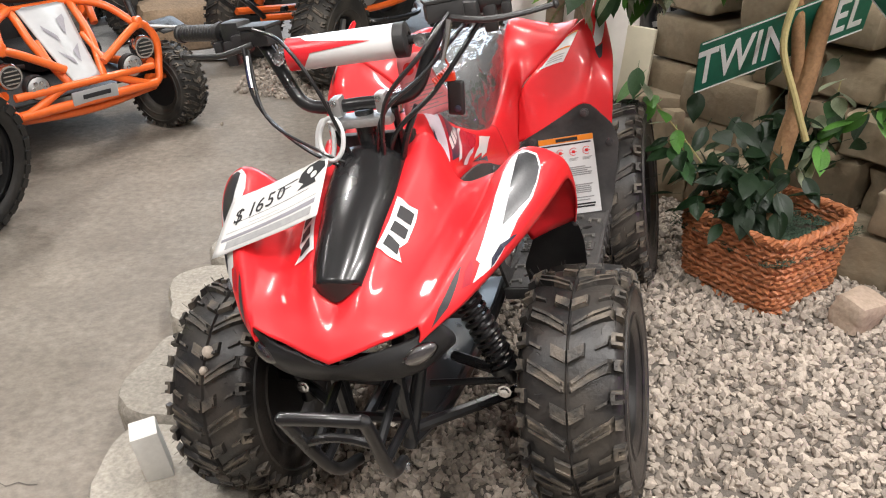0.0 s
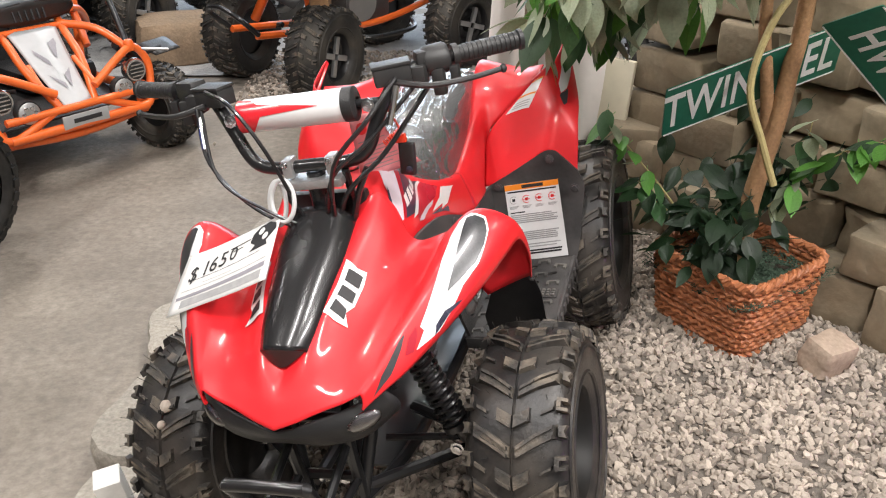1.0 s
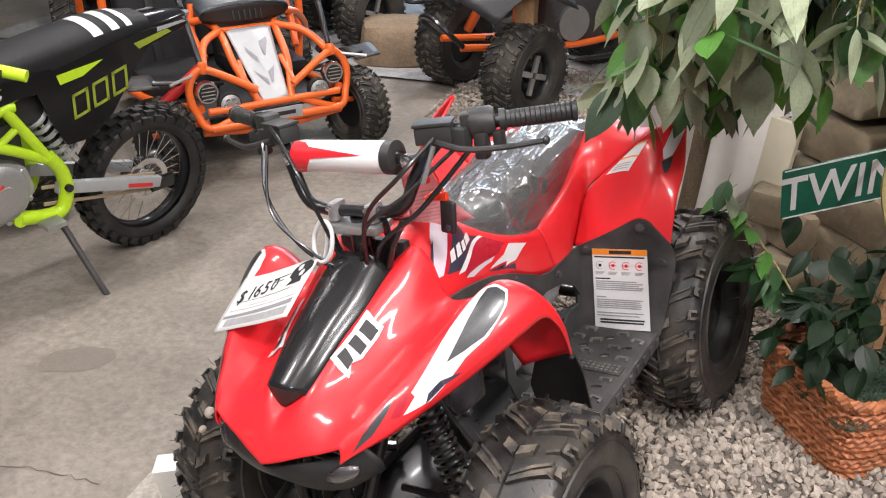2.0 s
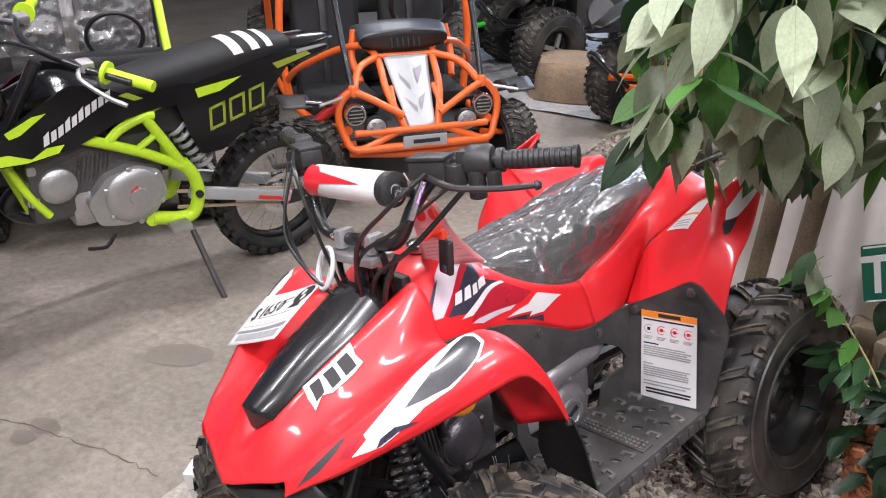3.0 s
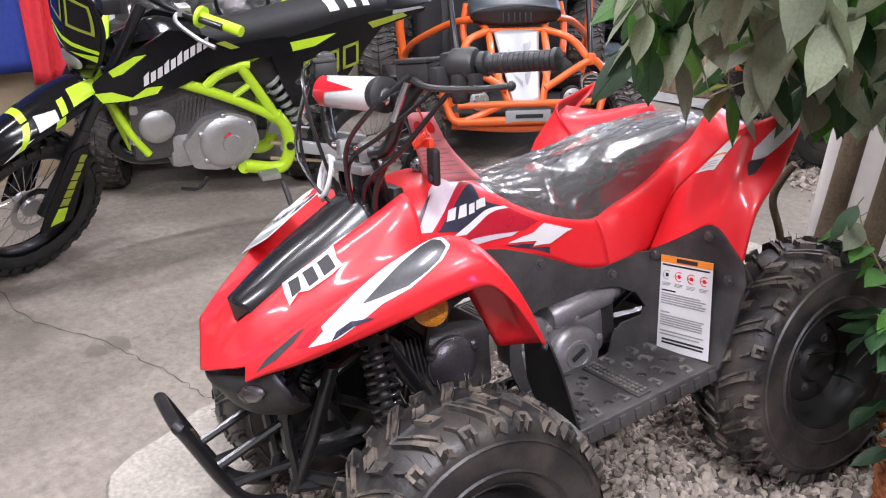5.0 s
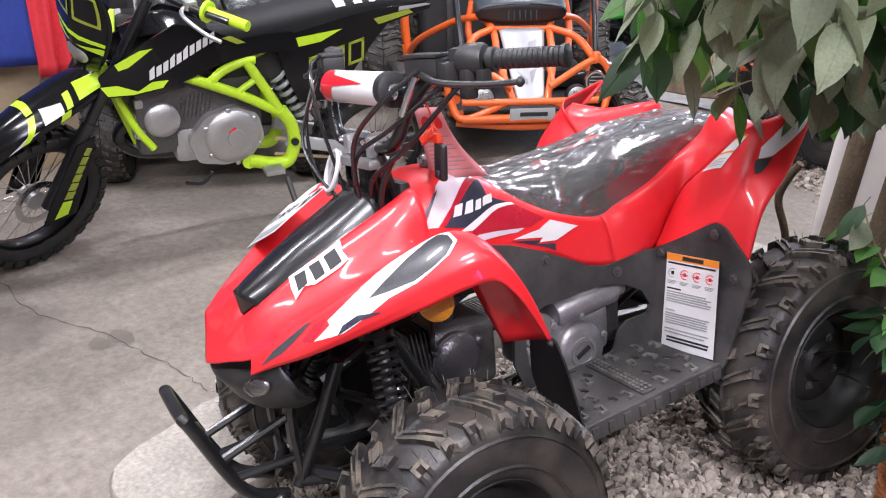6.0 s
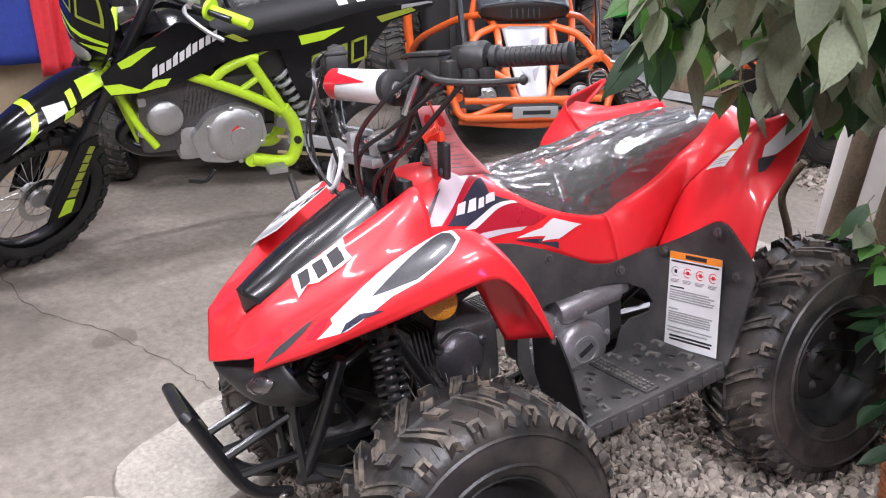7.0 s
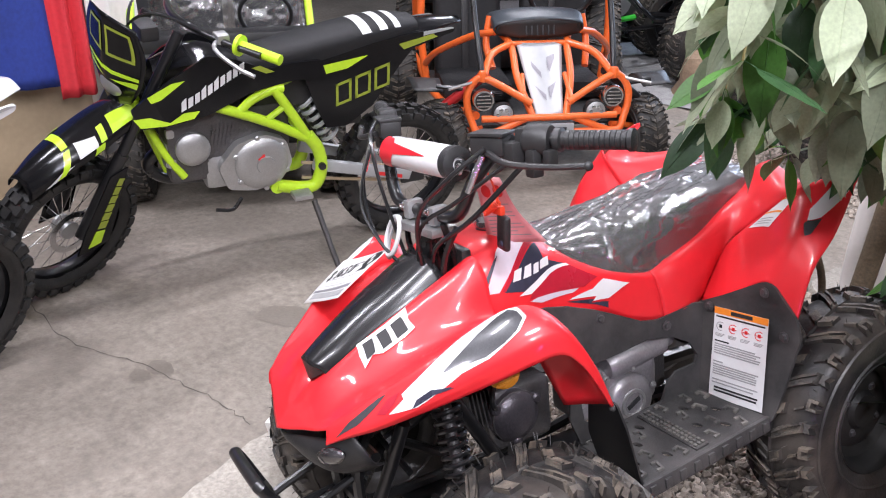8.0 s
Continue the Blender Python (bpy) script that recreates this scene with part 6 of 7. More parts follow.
# The cowl's blue-grey sheen is put into its base colour.
thick(part("dash_cowl", dash.mesh(20, 10), surface("blue_sheen_dash_plastic", (0.035, 0.043, 0.052), 0.36, vary=0.2, bump=0.1, bump_scale=400), kart, "black moulded dash cowl with slots"), .006)
thick(part("dash_front", Patch([[(-.215, .30, .645), (-.10, .285, .63), (0, .28, .625), (.10, .285, .63), (.215, .30, .645)], [(-.19, .27, .70), (-.1, .258, .715), (0, .25, .725), (.1, .258, .715), (.19, .27, .70)]]).mesh(16, 4), BLACK, kart), .004)
# Solid black bars stand in for the shade inside the slots.
for k in range(6):
    part("dash_slot", box((.007, .006, .055), Matrix.Translation((-.065 + .026 * k, .262 - .004 * (1 - abs(k - 2.5) / 3), .675)) @ Matrix.Rotation(-.3, 4, "X"), .001), INK, kart)
steer = tube([(.16 + .155 * math.cos(a), .52 - .05 * math.sin(a), .80 + .14 * math.sin(a)) for a in [2 * math.pi * k / 20 for k in range(20)]], .013, 10, None, 2, True, True)
part("steering_wheel", steer, BLACK, kart, "black steering wheel")
tagpl = part("badge_plate", box((.205, .006, .055), Matrix.Translation((.004, -.034, .285)), .002), SILVER, kart, "silver badge plate with dark bar")
part("badge_bar", box((.125, .003, .018), Matrix.Translation((.01, -.038, .286)), .0005), INK, tagpl)
part("floor_pan", box((.85, 1.1, .01), Matrix.Translation((0, .75, .235)), .003), BLACK, kart)
part("rear_engine", box((.42, .34, .34), Matrix.Translation((0, 1.38, .42)), .04), CAST, kart)
for x in (-.235, .235):
    part("head_rest", box((.16, .07, .12), Matrix.Translation((x, 1.06, .94)), .03), SEAT, kart)


# ---- big quads parked behind ----
def big_quad(m, label, body, trim, group="parked quads"):
    q = thing("quad_bike", m, label, "quad bike", group)
    for s in (1, -1):
        for yy in (-.52, .52):
            w = part("wheel", disc_rim(.125, .19, s), STEEL, q, "black alloy wheel")
            w.matrix_basis = Matrix.Translation((s * .40, yy, .255)) @ Matrix.Rotation(.35 * (1 if yy < 0 else 0), 4, "Z")
            add_tyre(.258, .21, .125, 17, True, TYRE2, w, "large dusty off-road tyre")
            for k in range(4):
                a = k * math.pi / 2 + .3
                part("rim_spoke", box((.02, .03, .09), Matrix.Translation((s * .06, math.sin(a) * .06, math.cos(a) * .06)) @ Matrix.Rotation(-a, 4, "X"), .004), ALU, w)
        part("arm", tube([(s * .08, -.45, .33), (s * .36, -.52, .27)], .016, 8), STEEL, q)
        part("damper", tube([(s * .14, -.42, .62), (s * .28, -.50, .34)], .028, 10), trim, q)
        f = Patch([[(s * .12, -.80, .62), (s * .30, -.80, .60), (s * .46, -.74, .54)], [(s * .12, -.55, .74), (s * .32, -.55, .74), (s * .50, -.55, .68)], [(s * .12, -.28, .74), (s * .30, -.26, .72), (s * .48, -.26, .58)]], s < 0)
        f.P[:, :, 0] = abs(f.P[:, :, 0]) * s
        thick(part("fender", f.mesh(8, 10), body, q), .005)
        r = Patch([[(s * .12, .18, .70), (s * .30, .24, .66), (s * .46, .28, .58)], [(s * .12, .50, .82), (s * .34, .50, .80), (s * .50, .52, .72)], [(s * .12, .80, .80), (s * .34, .80, .78), (s * .46, .78, .72)]])
        thick(part("fender", r.mesh(8, 10), body, q), .005)
        part("nerf_bar", tube([(s * .22, -.24, .30), (s * .34, -.15, .28), (s * .34, .15, .28), (s * .22, .26, .30)], .014, 8), STEEL, q)
    part("frame", join(tube([(-.12, -.75, .35), (-.14, 0, .30), (-.12, .6, .38)], .02, 8), None, tube([(.12, -.75, .35), (.14, 0, .30), (.12, .6, .38)], .02, 8)), trim, q)
    part("engine", box((.24, .42, .30), Matrix.Translation((0, -.02, .45)), .05), CAST, q)
    part("engine_cover", lathe([(-.15, .06), (-.15, .10), (.15, .10), (.15, .06)], 22, "x", (0, -.05, .42)), ALU, q)
    part("tank", box((.30, .40, .22), Matrix.Translation((0, -.20, .74)), .06), body, q)
    part("seat", box((.28, .62, .13), Matrix.Translation((0, .32, .80)), .05), SEAT, q)
    part("handlebar", tube([(-.38, -.28, 1.02), (-.15, -.36, .98), (0, -.38, .94), (.15, -.36, .98), (.38, -.28, 1.02)], .013, 8), STEEL, q)
    part("bumper", tube([(-.14, -.75, .36), (-.15, -.86, .46), (0, -.88, .50), (.15, -.86, .46), (.14, -.75, .36)], .014, 8), STEEL, q)
    return q


big_quad(pose(-0.50, 5.22, 0, 0, 0, -45), "black quad bike with orange frame parked on gravel", BLACK, ORANGE)
big_quad(pose(-1.85, 6.25, 0.01, 0, 0, -42), "black quad bike with large dusty tyres", BLACK, STEEL)
big_quad(pose(-2.75, 5.85, 0, 0, 0, -20), "black quad bike with green trim beyond the kart", BLACK, GREENPLASTIC)
big_quad(pose(1.45, 5.6, 0.01, 0, 0, 25), "black quad bike with red frame behind the stones", BLACK, DARKRED)


# ---- side-by-side machines behind the bikes ----
def utility_car(m, label, bar, cloth):
    u = thing("side_by_side", m, label, "utility vehicle", "side-by-side machines")
    part("body", box((1.25, 2.0, .30), Matrix.Translation((0, .2, .48)), .06, None, 3), BLACK, u)
    part("hood", box((1.15, .55, .24), Matrix.Translation((0, -.72, .70)) @ Matrix.Rotation(.18, 4, "X"), .06, None, 3), BLACK, u)
    for s in (1, -1):
        for yy in (-.65, .85):
            w = part("wheel", disc_rim(.15, .2, s), STEEL, u)
            w.matrix_basis = Matrix.Translation((s * .60, yy, .28))
            add_tyre(.285, .22, .15, 17, True, TYRE2, w, "large dusty off-road tyre")
        part("roll_bar", tube([(s * .56, -.42, .78), (s * .53, .02, 1.50), (s * .50, .12, 1.62)], .026, 10, None, 4), bar, u, "painted roll bar")
        part("roll_bar", tube([(s * .56, .78, .62), (s * .53, .72, 1.30), (s * .50, .66, 1.62)], .026, 10, None, 4), STEEL, u)
        part("roof_rail", tube([(s * .50, .12, 1.62), (s * .50, .66, 1.62)], .024, 10), STEEL, u)
        part("seat_back", box((.46, .14, .72), Matrix.Translation((s * .27, .55, .98)) @ Matrix.Rotation(-.18, 4, "X"), .06, None, 3), SEAT, u, "black seat back under clear wrap")
        part("seat_base", box((.46, .46, .14), Matrix.Translation((s * .27, .28, .66)), .05), SEAT, u)
        wp = Patch([[(s * .27 - .26, .40, .66), (s * .27 - .1, .37, .66), (s * .27 + .1, .37, .66), (s * .27 + .26, .40, .66)], [(s * .27 - .27, .47, 1.0), (s * .27 - .1, .43, 1.0), (s * .27 + .1, .43, 1.0), (s * .27 + .27, .47, 1.0)], [(s * .27 - .25, .56, 1.38), (s * .27 - .1, .52, 1.4), (s * .27 + .1, .52, 1.4), (s * .27 + .25, .56, 1.38)]])
        part("seat_wrap", wp.mesh(40, 50, ripple=lambda p: .03 * noise.noise(Vector(p) * 9) + .02 * noise.noise(Vector(p) * 24)), WRAP, u, "hanging clear plastic wrap").visible_shadow = False
    part("steering_wheel", tube([(.27 + .17 * math.cos(a), .02 - .07 * math.sin(a), .98 + .155 * math.sin(a)) for a in [2 * math.pi * k / 20 for k in range(20)]], .014, 10, None, 2, True, True), BLACK, u, "black steering wheel")
    part("dash", box((1.1, .18, .16), Matrix.Translation((0, -.25, .86)), .04), BLACK, u)
    part("cloth", box((.5, .03, .28), Matrix.Translation((.1, .86, 1.12)), .01), cloth, u)
    return u


utility_car(pose(-2.83, 2.72, 0, 0, 0, 55) @ Matrix.Scale(.72, 4), "small black side-by-side with lime bars and wrapped seats", LIME, CLOTH)
utility_car(pose(-3.3, 5.35, 0, 0, 0, 40), "black side-by-side with red panel behind the kart", STEEL, REDCLOTH)

# ---- posts, wall panel and cloth ----
for (x, y, w, z1, nm) in ((-.60, 4.62, .10, 3.05, "timber post by the dark quad"), (.42, 4.55, .13, 3.05, "timber post by the gravel")):
    bm = box((w, w, z1), Matrix.Translation((x, y, z1 / 2)), .006)
    for v in bm.verts:
        v.co.x += .006 * noise.noise(v.co * 5)
    tagged(link_mesh("timber_post", bm, TIMBER), "rough brown timber " + ("post standing on concrete" if x < 0 else "post standing in gravel"), "post", "timber posts")

# panel and cloths at the side of the bikes
pn = link_mesh("panel", box((.03, 1.0, 1.25), None, .004), CARDBOARD)
pn.matrix_basis = pose(-3.0, 1.62, .625, 0, 0, 8)
tagged(pn, "tan board standing behind the dirt bikes", "board")
for nm, y0, y1, z0, z1, x, mt, lb in (("blue", 1.15, 1.93, .50, 1.5, -2.90, BLUE, "dark blue cloth hanging over the tan board"), ("red", 1.93, 2.10, .44, 1.5, -2.92, REDCLOTH, "red cloth strip hanging by the blue one"), ("white", 2.10, 2.34, .62, 1.5, -2.92, CLOTH, "white cloth strip hanging by the red one")):
    rows = [[(x - .02 * math.sin(9 * k), y0 + (y1 - y0) * k / 5, z + (.10 * (1 - k / 5) if z == z0 and nm == "blue" else 0)) for k in range(6)] for z in (z0, (z0 + z1) / 2, z1)]
    cb = link_mesh("cloth", Patch(rows).mesh(30, 20, ripple=lambda p: .015 * noise.noise(Vector((0, p[1] * 12, p[2] * 2)))), mt)
    thick(cb, .003)
    tagged(cb, lb, "cloth", "hanging cloths")

# ---- stones, basket, tree, signs ----
def rock(sx, sy, sz, seed, rough=.10, bevel=.16, cuts=2):
    """A quarried block: bevelled, uneven, with chipped faces."""
    bm = bmesh.new()
    bmesh.ops.create_cube(bm, size=1)
    bmesh.ops.bevel(bm, geom=bm.edges[:], offset=bevel * .5, segments=2, affect="EDGES", profile=.5)
    bmesh.ops.subdivide_edges(bm, edges=[e for e in bm.edges if e.calc_length() > .4], cuts=cuts, use_grid_fill=True)
    o = Vector((seed * 3.7, seed * 1.3, seed * 7.1))
    for v in bm.verts:
        c = v.co.copy()
        k = 1 + rough * noise.noise(c * 1.6 + o) + rough * .45 * noise.noise(c * 5 + o)
        v.co = Vector((c.x * sx * k, c.y * sy * k, c.z * sz * (1 + rough * .6 * noise.noise(c * 2.1 + o))))
    return bm


stone_wall = thing("stone_wall", pose(0, 0, 0), "dry-stacked wall of rough tan limestone blocks", "stone wall", kind="structure")
random.seed(21)


def stone(place, size, turn, seed, material=STONE, parent=stone_wall, name="stone", tilt=0.0):
    ob = part(name, rock(*size, seed), material, parent)
    ob.matrix_basis = Matrix.Translation(place) @ Matrix.Rotation(turn, 4, "Z") @ Matrix.Rotation(tilt, 4, "X")
    return ob


LINE = [(.60, 2.86), (.78, 2.62), (1.02, 2.36), (1.22, 2.12), (1.32, 1.86), (1.40, 1.55)]
k = 0
for course in range(7):
    t = random.uniform(0, .12)
    z = .17 + .135 * course
    while t < len(LINE) - 1.02:
        i = int(t)
        p = np.array(LINE[i]) + (np.array(LINE[i + 1]) - np.array(LINE[i])) * (t - i)
        d = np.array(LINE[i + 1]) - np.array(LINE[i])
        w = random.uniform(.15, .30)
        top = .60 + .42 * min(1, max(0, (t - .25) / .9))
        if z < top + .05:
            off = random.uniform(-.03, .03) + .012 * course
            stone((p[0] + off * .8, p[1] + off * .6, z + random.uniform(-.012, .012)), (w, random.uniform(.20, .28), random.uniform(.115, .142)), math.atan2(d[1], d[0]) + random.uniform(-.12, .12), k * .37, tilt=random.uniform(-.05, .05))
        t += (w + .008) / np.linalg.norm(d)
        k += 1
# backing behind the first row
for course in range(5):
    for j in range(5):
        stone((.98 + .16 * j + random.uniform(-.03, .03), 2.86 - .23 * j + random.uniform(-.03, .03), .22 + .22 * course), (.30, .30, .215), -.9 + random.uniform(-.2, .2), 50 + course * 7 + j * 1.9)
# loose stones at its foot
for (x, y, z, s, tn, sd) in ((1.10, 2.02, .31, (.20, .15, .14), -.7, 3), (1.17, 1.94, .45, (.17, .16, .11), -.9, 4), (1.03, 2.14, .30, (.17, .14, .12), -.6, 5), (1.22, 1.80, .33, (.22, .16, .17), -1.1, 6),
                             (.70, 2.58, .31, (.17, .17, .15), -.4, 7), (.60, 2.72, .30, (.18, .16, .12), .1, 8), (.66, 2.66, .50, (.19, .16, .10), -.3, 9), (.86, 2.45, .34, (.20, .15, .16), -.8, 10), (.58, 2.95, .33, (.20, .2, .16), .2, 11)):
    stone((x, y, z), s, tn, sd)

mound = link_mesh("boulder", rock(.55, .40, .30, 41, .25, .35), surface("brown_earth_rock", (0.24, 0.17, 0.11), 0.9, vary=0.3, scale=8, bump=0.8, bump_scale=30))
mound.matrix_basis = pose(-1.62, 5.50, .12, 0, 0, 20)
tagged(mound, "low brown boulder on the far floor", "rock")
rk = link_mesh("rock", rock(.105, .085, .085, 77, .2, .3), surface("pink_tan_rock", (0.40, 0.31, 0.24), 0.85, vary=0.25, scale=12, bump=0.5, bump_scale=40))
rk.matrix_basis = pose(.985, 1.775, .275, 8, 5, 30)
tagged(rk, "small pinkish tan rock lying on gravel", "rock")

# pale slabs that edge the bed
edge = thing("edge_stones", pose(0, 0, 0), "pale limestone slabs along the edge of the gravel", "edging", kind="structure")
def slab(x, y, rx, ry, top, turn, seed):
    """A flat rounded slab with a chipped rim."""
    bm = bmesh.new()
    rings = []
    for z, k in ((-.03, .97), (top - .035, 1.0), (top - .012, .99), (top, .955), (top + .002, .80), (top + .003, .40)):
        ring = []
        for i in range(40):
            a = 2 * math.pi * i / 40
            c, sn = math.cos(a), math.sin(a)
            r = 1 / (abs(c) ** 3.2 + abs(sn) ** 3.2) ** (1 / 3.2) * (1 + .13 * noise.noise(Vector((c * 1.3 + seed, sn * 1.3, 0))) + .04 * noise.noise(Vector((c * 5 + seed, sn * 5, z * 30))))
            ring.append(bm.verts.new((c * rx * r * k, sn * ry * r * k, z + .004 * noise.noise(Vector((c * 3 * k, sn * 3 * k, seed))))))
        rings.append(ring)
    for A, B in zip(rings, rings[1:]):
        for i in range(40):
            bm.faces.new((A[i], A[(i + 1) % 40], B[(i + 1) % 40], B[i]))
    bm.faces.new(rings[-1])
    ob = part("slab", bm, SLAB, edge)
    ob.matrix_basis = pose(x, y, 0, 0, 0, turn)


for j, (x, y, rx, ry, top, tn) in enumerate([(-.555, 1.33, .165, .26, .10, 12), (-.61, 1.79, .155, .20, .10, -8), (-.63, 2.16, .15, .17, .11, 5), (-.56, 2.50, .15, .18, .11, -12), (-.44, 2.84, .15, .18, .12, -20), (-.24, 3.10, .18, .14, .12, 10),
                                             (-.40, .98, .17, .15, .11, 40), (-.12, .78, .19, .15, .13, 10), (.25, .66, .20, .15, .15, -8), (.64, .58, .2, .15, .17, 5), (.12, 3.24, .20, .15, .13, 0)]):
    slab(x, y, rx, ry, top, tn, 3.1 * j + 1)
blk = link_mesh("white_block", box((.055, .055, .13), None, .004), surface("white_painted_wood", (0.74, 0.73, 0.70), 0.6, vary=0.08))
blk.matrix_basis = pose(-.598, 1.405, .165, 6, -8, 20)
tagged(blk, "small white painted wooden block by the tyre", "block")

# cream board, pale cloth and leaning poles behind the machine
bd = link_mesh("board", box((.025, .20, .52), None, .003), PLY)
bd.matrix_basis = pose(.545, 2.72, .48, 4, 3, 62)
tagged(bd, "cream coloured board standing on the gravel", "board")
cl = link_mesh("cloth", Patch([[(.165, 2.56, .20), (.28, 2.60, .20), (.40, 2.66, .20), (.50, 2.60, .20), (.62, 2.66, .20)], [(.165, 2.56, .55), (.29, 2.60, .55), (.40, 2.64, .55), (.50, 2.60, .55), (.60, 2.64, .55)], [(.195, 2.56, .98), (.30, 2.60, .98), (.40, 2.62, .98), (.48, 2.59, .98), (.58, 2.62, .98)]]).mesh(40, 20, ripple=lambda p: .02 * noise.noise(Vector((p[0] * 14, p[1] * 14, p[2] * 2)))), CLOTH)
thick(cl, .003)
cl.matrix_basis = pose(.02, .10, 0)
tagged(cl, "pale cloth hanging in folds behind the machine", "cloth")
ob = link_mesh("stem", tube([(.262, 2.36, .20), (.258, 2.355, .40), (.243, 2.35, .552), (.211, 2.35, .637), (.222, 2.35, .69), (.245, 2.35, .735)], .009, 10, None, 6), DARKBARK)
tagged(ob, "bent bare brown stem standing behind the tyre", "stem")
for (x0, y0, x1, y1, nm) in ((.265, 2.42, .330, 2.52, "a"), (.345, 2.47, .42, 2.56, "b")):
    ob = link_mesh("pole", tube([(x0, y0, .16), ((x0 + x1) / 2 + .006, (y0 + y1) / 2, .60), (x1, y1, 1.15)], .025, 12), DARKBARK)
    tagged(ob, "slim brown wooden pole leaning on the cloth", "pole", "leaning poles")

# street signs
def sign(name, origin, right, up, length, height, label, words, size, inset):
    s = thing(name, facing(origin, right, up), label, "street sign", "old street signs")
    part("blade", plate(rounded([(0, 0), (length, 0), (length, height), (0, height)], .006, 3), .003, lambda a, b, d: (a, b, d)), SIGNGREEN, s, "green sheet blade")
    for a0, b0, a1, b1 in ((0, 0, length, .004), (0, height - .004, length, height)):
        part("edge", plate([(a0 + .004, b0), (a1 - .004, b0), (a1 - .004, b1), (a0 + .004, b1)], .0008, lambda a, b, d: (a, b, .0032 + d)), SIGNWHITE, s)
    for w, x in words:
        text_mesh(w, size, SIGNWHITE, s, Matrix.Translation((x, height * inset, .0036)) @ Matrix.Diagonal((.60, 1, 1, 1)), "lettering", 0, .0004, 1.05, .002)
    return s


sign("street_sign", (.590, 2.002, .738), (.926, .268, .265), (-.12, -.457, .881), .46, .152, "green street sign with white letters behind the tree", [("TWIN", .118), ("EL", .40)], .145, .46)
sign("street_sign", (.895, 1.95, 1.010), (.71, 0, -.70), (.041, -.11, .084), .285, .152, "green street sign tilted down beside the other", [("HWY", .135)], .125, .50)

# wicker basket
basket = thing("wicker_basket", pose(.818, 1.997, .233, 0, 0, 36), "square orange-brown wicker basket holding a fake tree", "basket")
HB, SB0, SB1 = .198, .278, .312


def ring_point(f, z):
    """Round the basket: f from 0 to 4, rounded square growing with height."""
    side = (SB0 + (SB1 - SB0) * z / HB) / 2
    q = int(f) % 4
    t = (f - int(f)) * 2 - 1
    a, b = [(t, -1), (1, t), (-t, 1), (-1, -t)][q]
    n = 7
    r = (abs(a) ** n + abs(b) ** n) ** (1 / n)
    return Vector((a / r * side, b / r * side, z))


ROWS_N = 13
for j in range(ROWS_N):
    z = .008 + (HB - .012) * j / (ROWS_N - 1)
    for h in (0, 1):
        bm = bmesh.new()
        pts = []
        for i in range(80):
            f = i * 4 / 80
            p = ring_point(f, z)
            out = Vector((p.x, p.y, 0)).normalized()
            wob = .0065 * math.sin(math.pi * i / 4 * 2 + (math.pi if h else 0) + j * math.pi / 2) + .0015 * noise.noise(p * 60 + Vector((0, 0, j)))
            pts.append(p + out * wob + Vector((0, 0, .004 * math.cos(math.pi * i / 4 * 2 + h * math.pi) + .003 * noise.noise(p * 18))))
        tube(pts, .0058, 6, bm, smooth=False, closed=True)
        part("strand", bm, WICKER, basket)
stakes = 40
for i in range(stakes):
    f = i * 4 / stakes + .05
    part("stake", tube([ring_point(f, 0), ring_point(f, HB)], .0042, 6, smooth=False), WICKER, basket)
for h in range(3):
    pts = []
    for i in range(110):
        p = ring_point(i * 4 / 110, HB)
        out = Vector((p.x, p.y, 0)).normalized()
        a = 2 * math.pi * (i / 110 * 26 + h / 3)
        pts.append(p + out * .008 * math.cos(a) + Vector((0, 0, .006 + .008 * math.sin(a))))
    part("rim_strand", tube(pts, .0062, 6, smooth=False, closed=True), WICKER, basket, "braided wicker rim")
part("lining", box((SB0 - .02, SB0 - .02, .14), Matrix.Translation((0, 0, .078)), .01), surface("dark_lining", (0.05, 0.035, 0.025), 0.9), basket)
ms = bmesh.new()
bmesh.ops.create_grid(ms, x_segments=46, y_segments=46, size=.146)
for v in ms.verts:
    v.co.z = .172 + .022 * noise.noise(v.co * 14) + .012 * noise.noise(v.co * 60) - .03 * max(abs(v.co.x), abs(v.co.y)) / .146
part("moss", ms, MOSS, basket, "dark green moss filling the basket")
random.seed(9)
tuft = bmesh.new()
for i in range(2600):
    x, y = random.uniform(-.168, .168), random.uniform(-.168, .168)
    z = .185 + .022 * noise.noise(Vector((x, y, 0)) * 14) - .03 * max(abs(x), abs(y)) / .178
    d = Vector((random.gauss(0, 1), random.gauss(0, 1), random.uniform(.2, 1))).normalized() * random.uniform(.008, .02)
    s = d.orthogonal().normalized() * .0009
    a, b = Vector((x, y, z)), Vector((x, y, z)) + d
    c = b + Vector((random.gauss(0, .5), random.gauss(0, .5), -.4)).normalized() * .008
    vs = [tuft.verts.new(p) for p in (a - s, a + s, b + s, b - s, c)]
    tuft.faces.new(vs[:4])
    tuft.faces.new((vs[3], vs[2], vs[4]))
tagged(part("moss_fibre", tuft, MOSS, basket, "", False), kind="stuff")


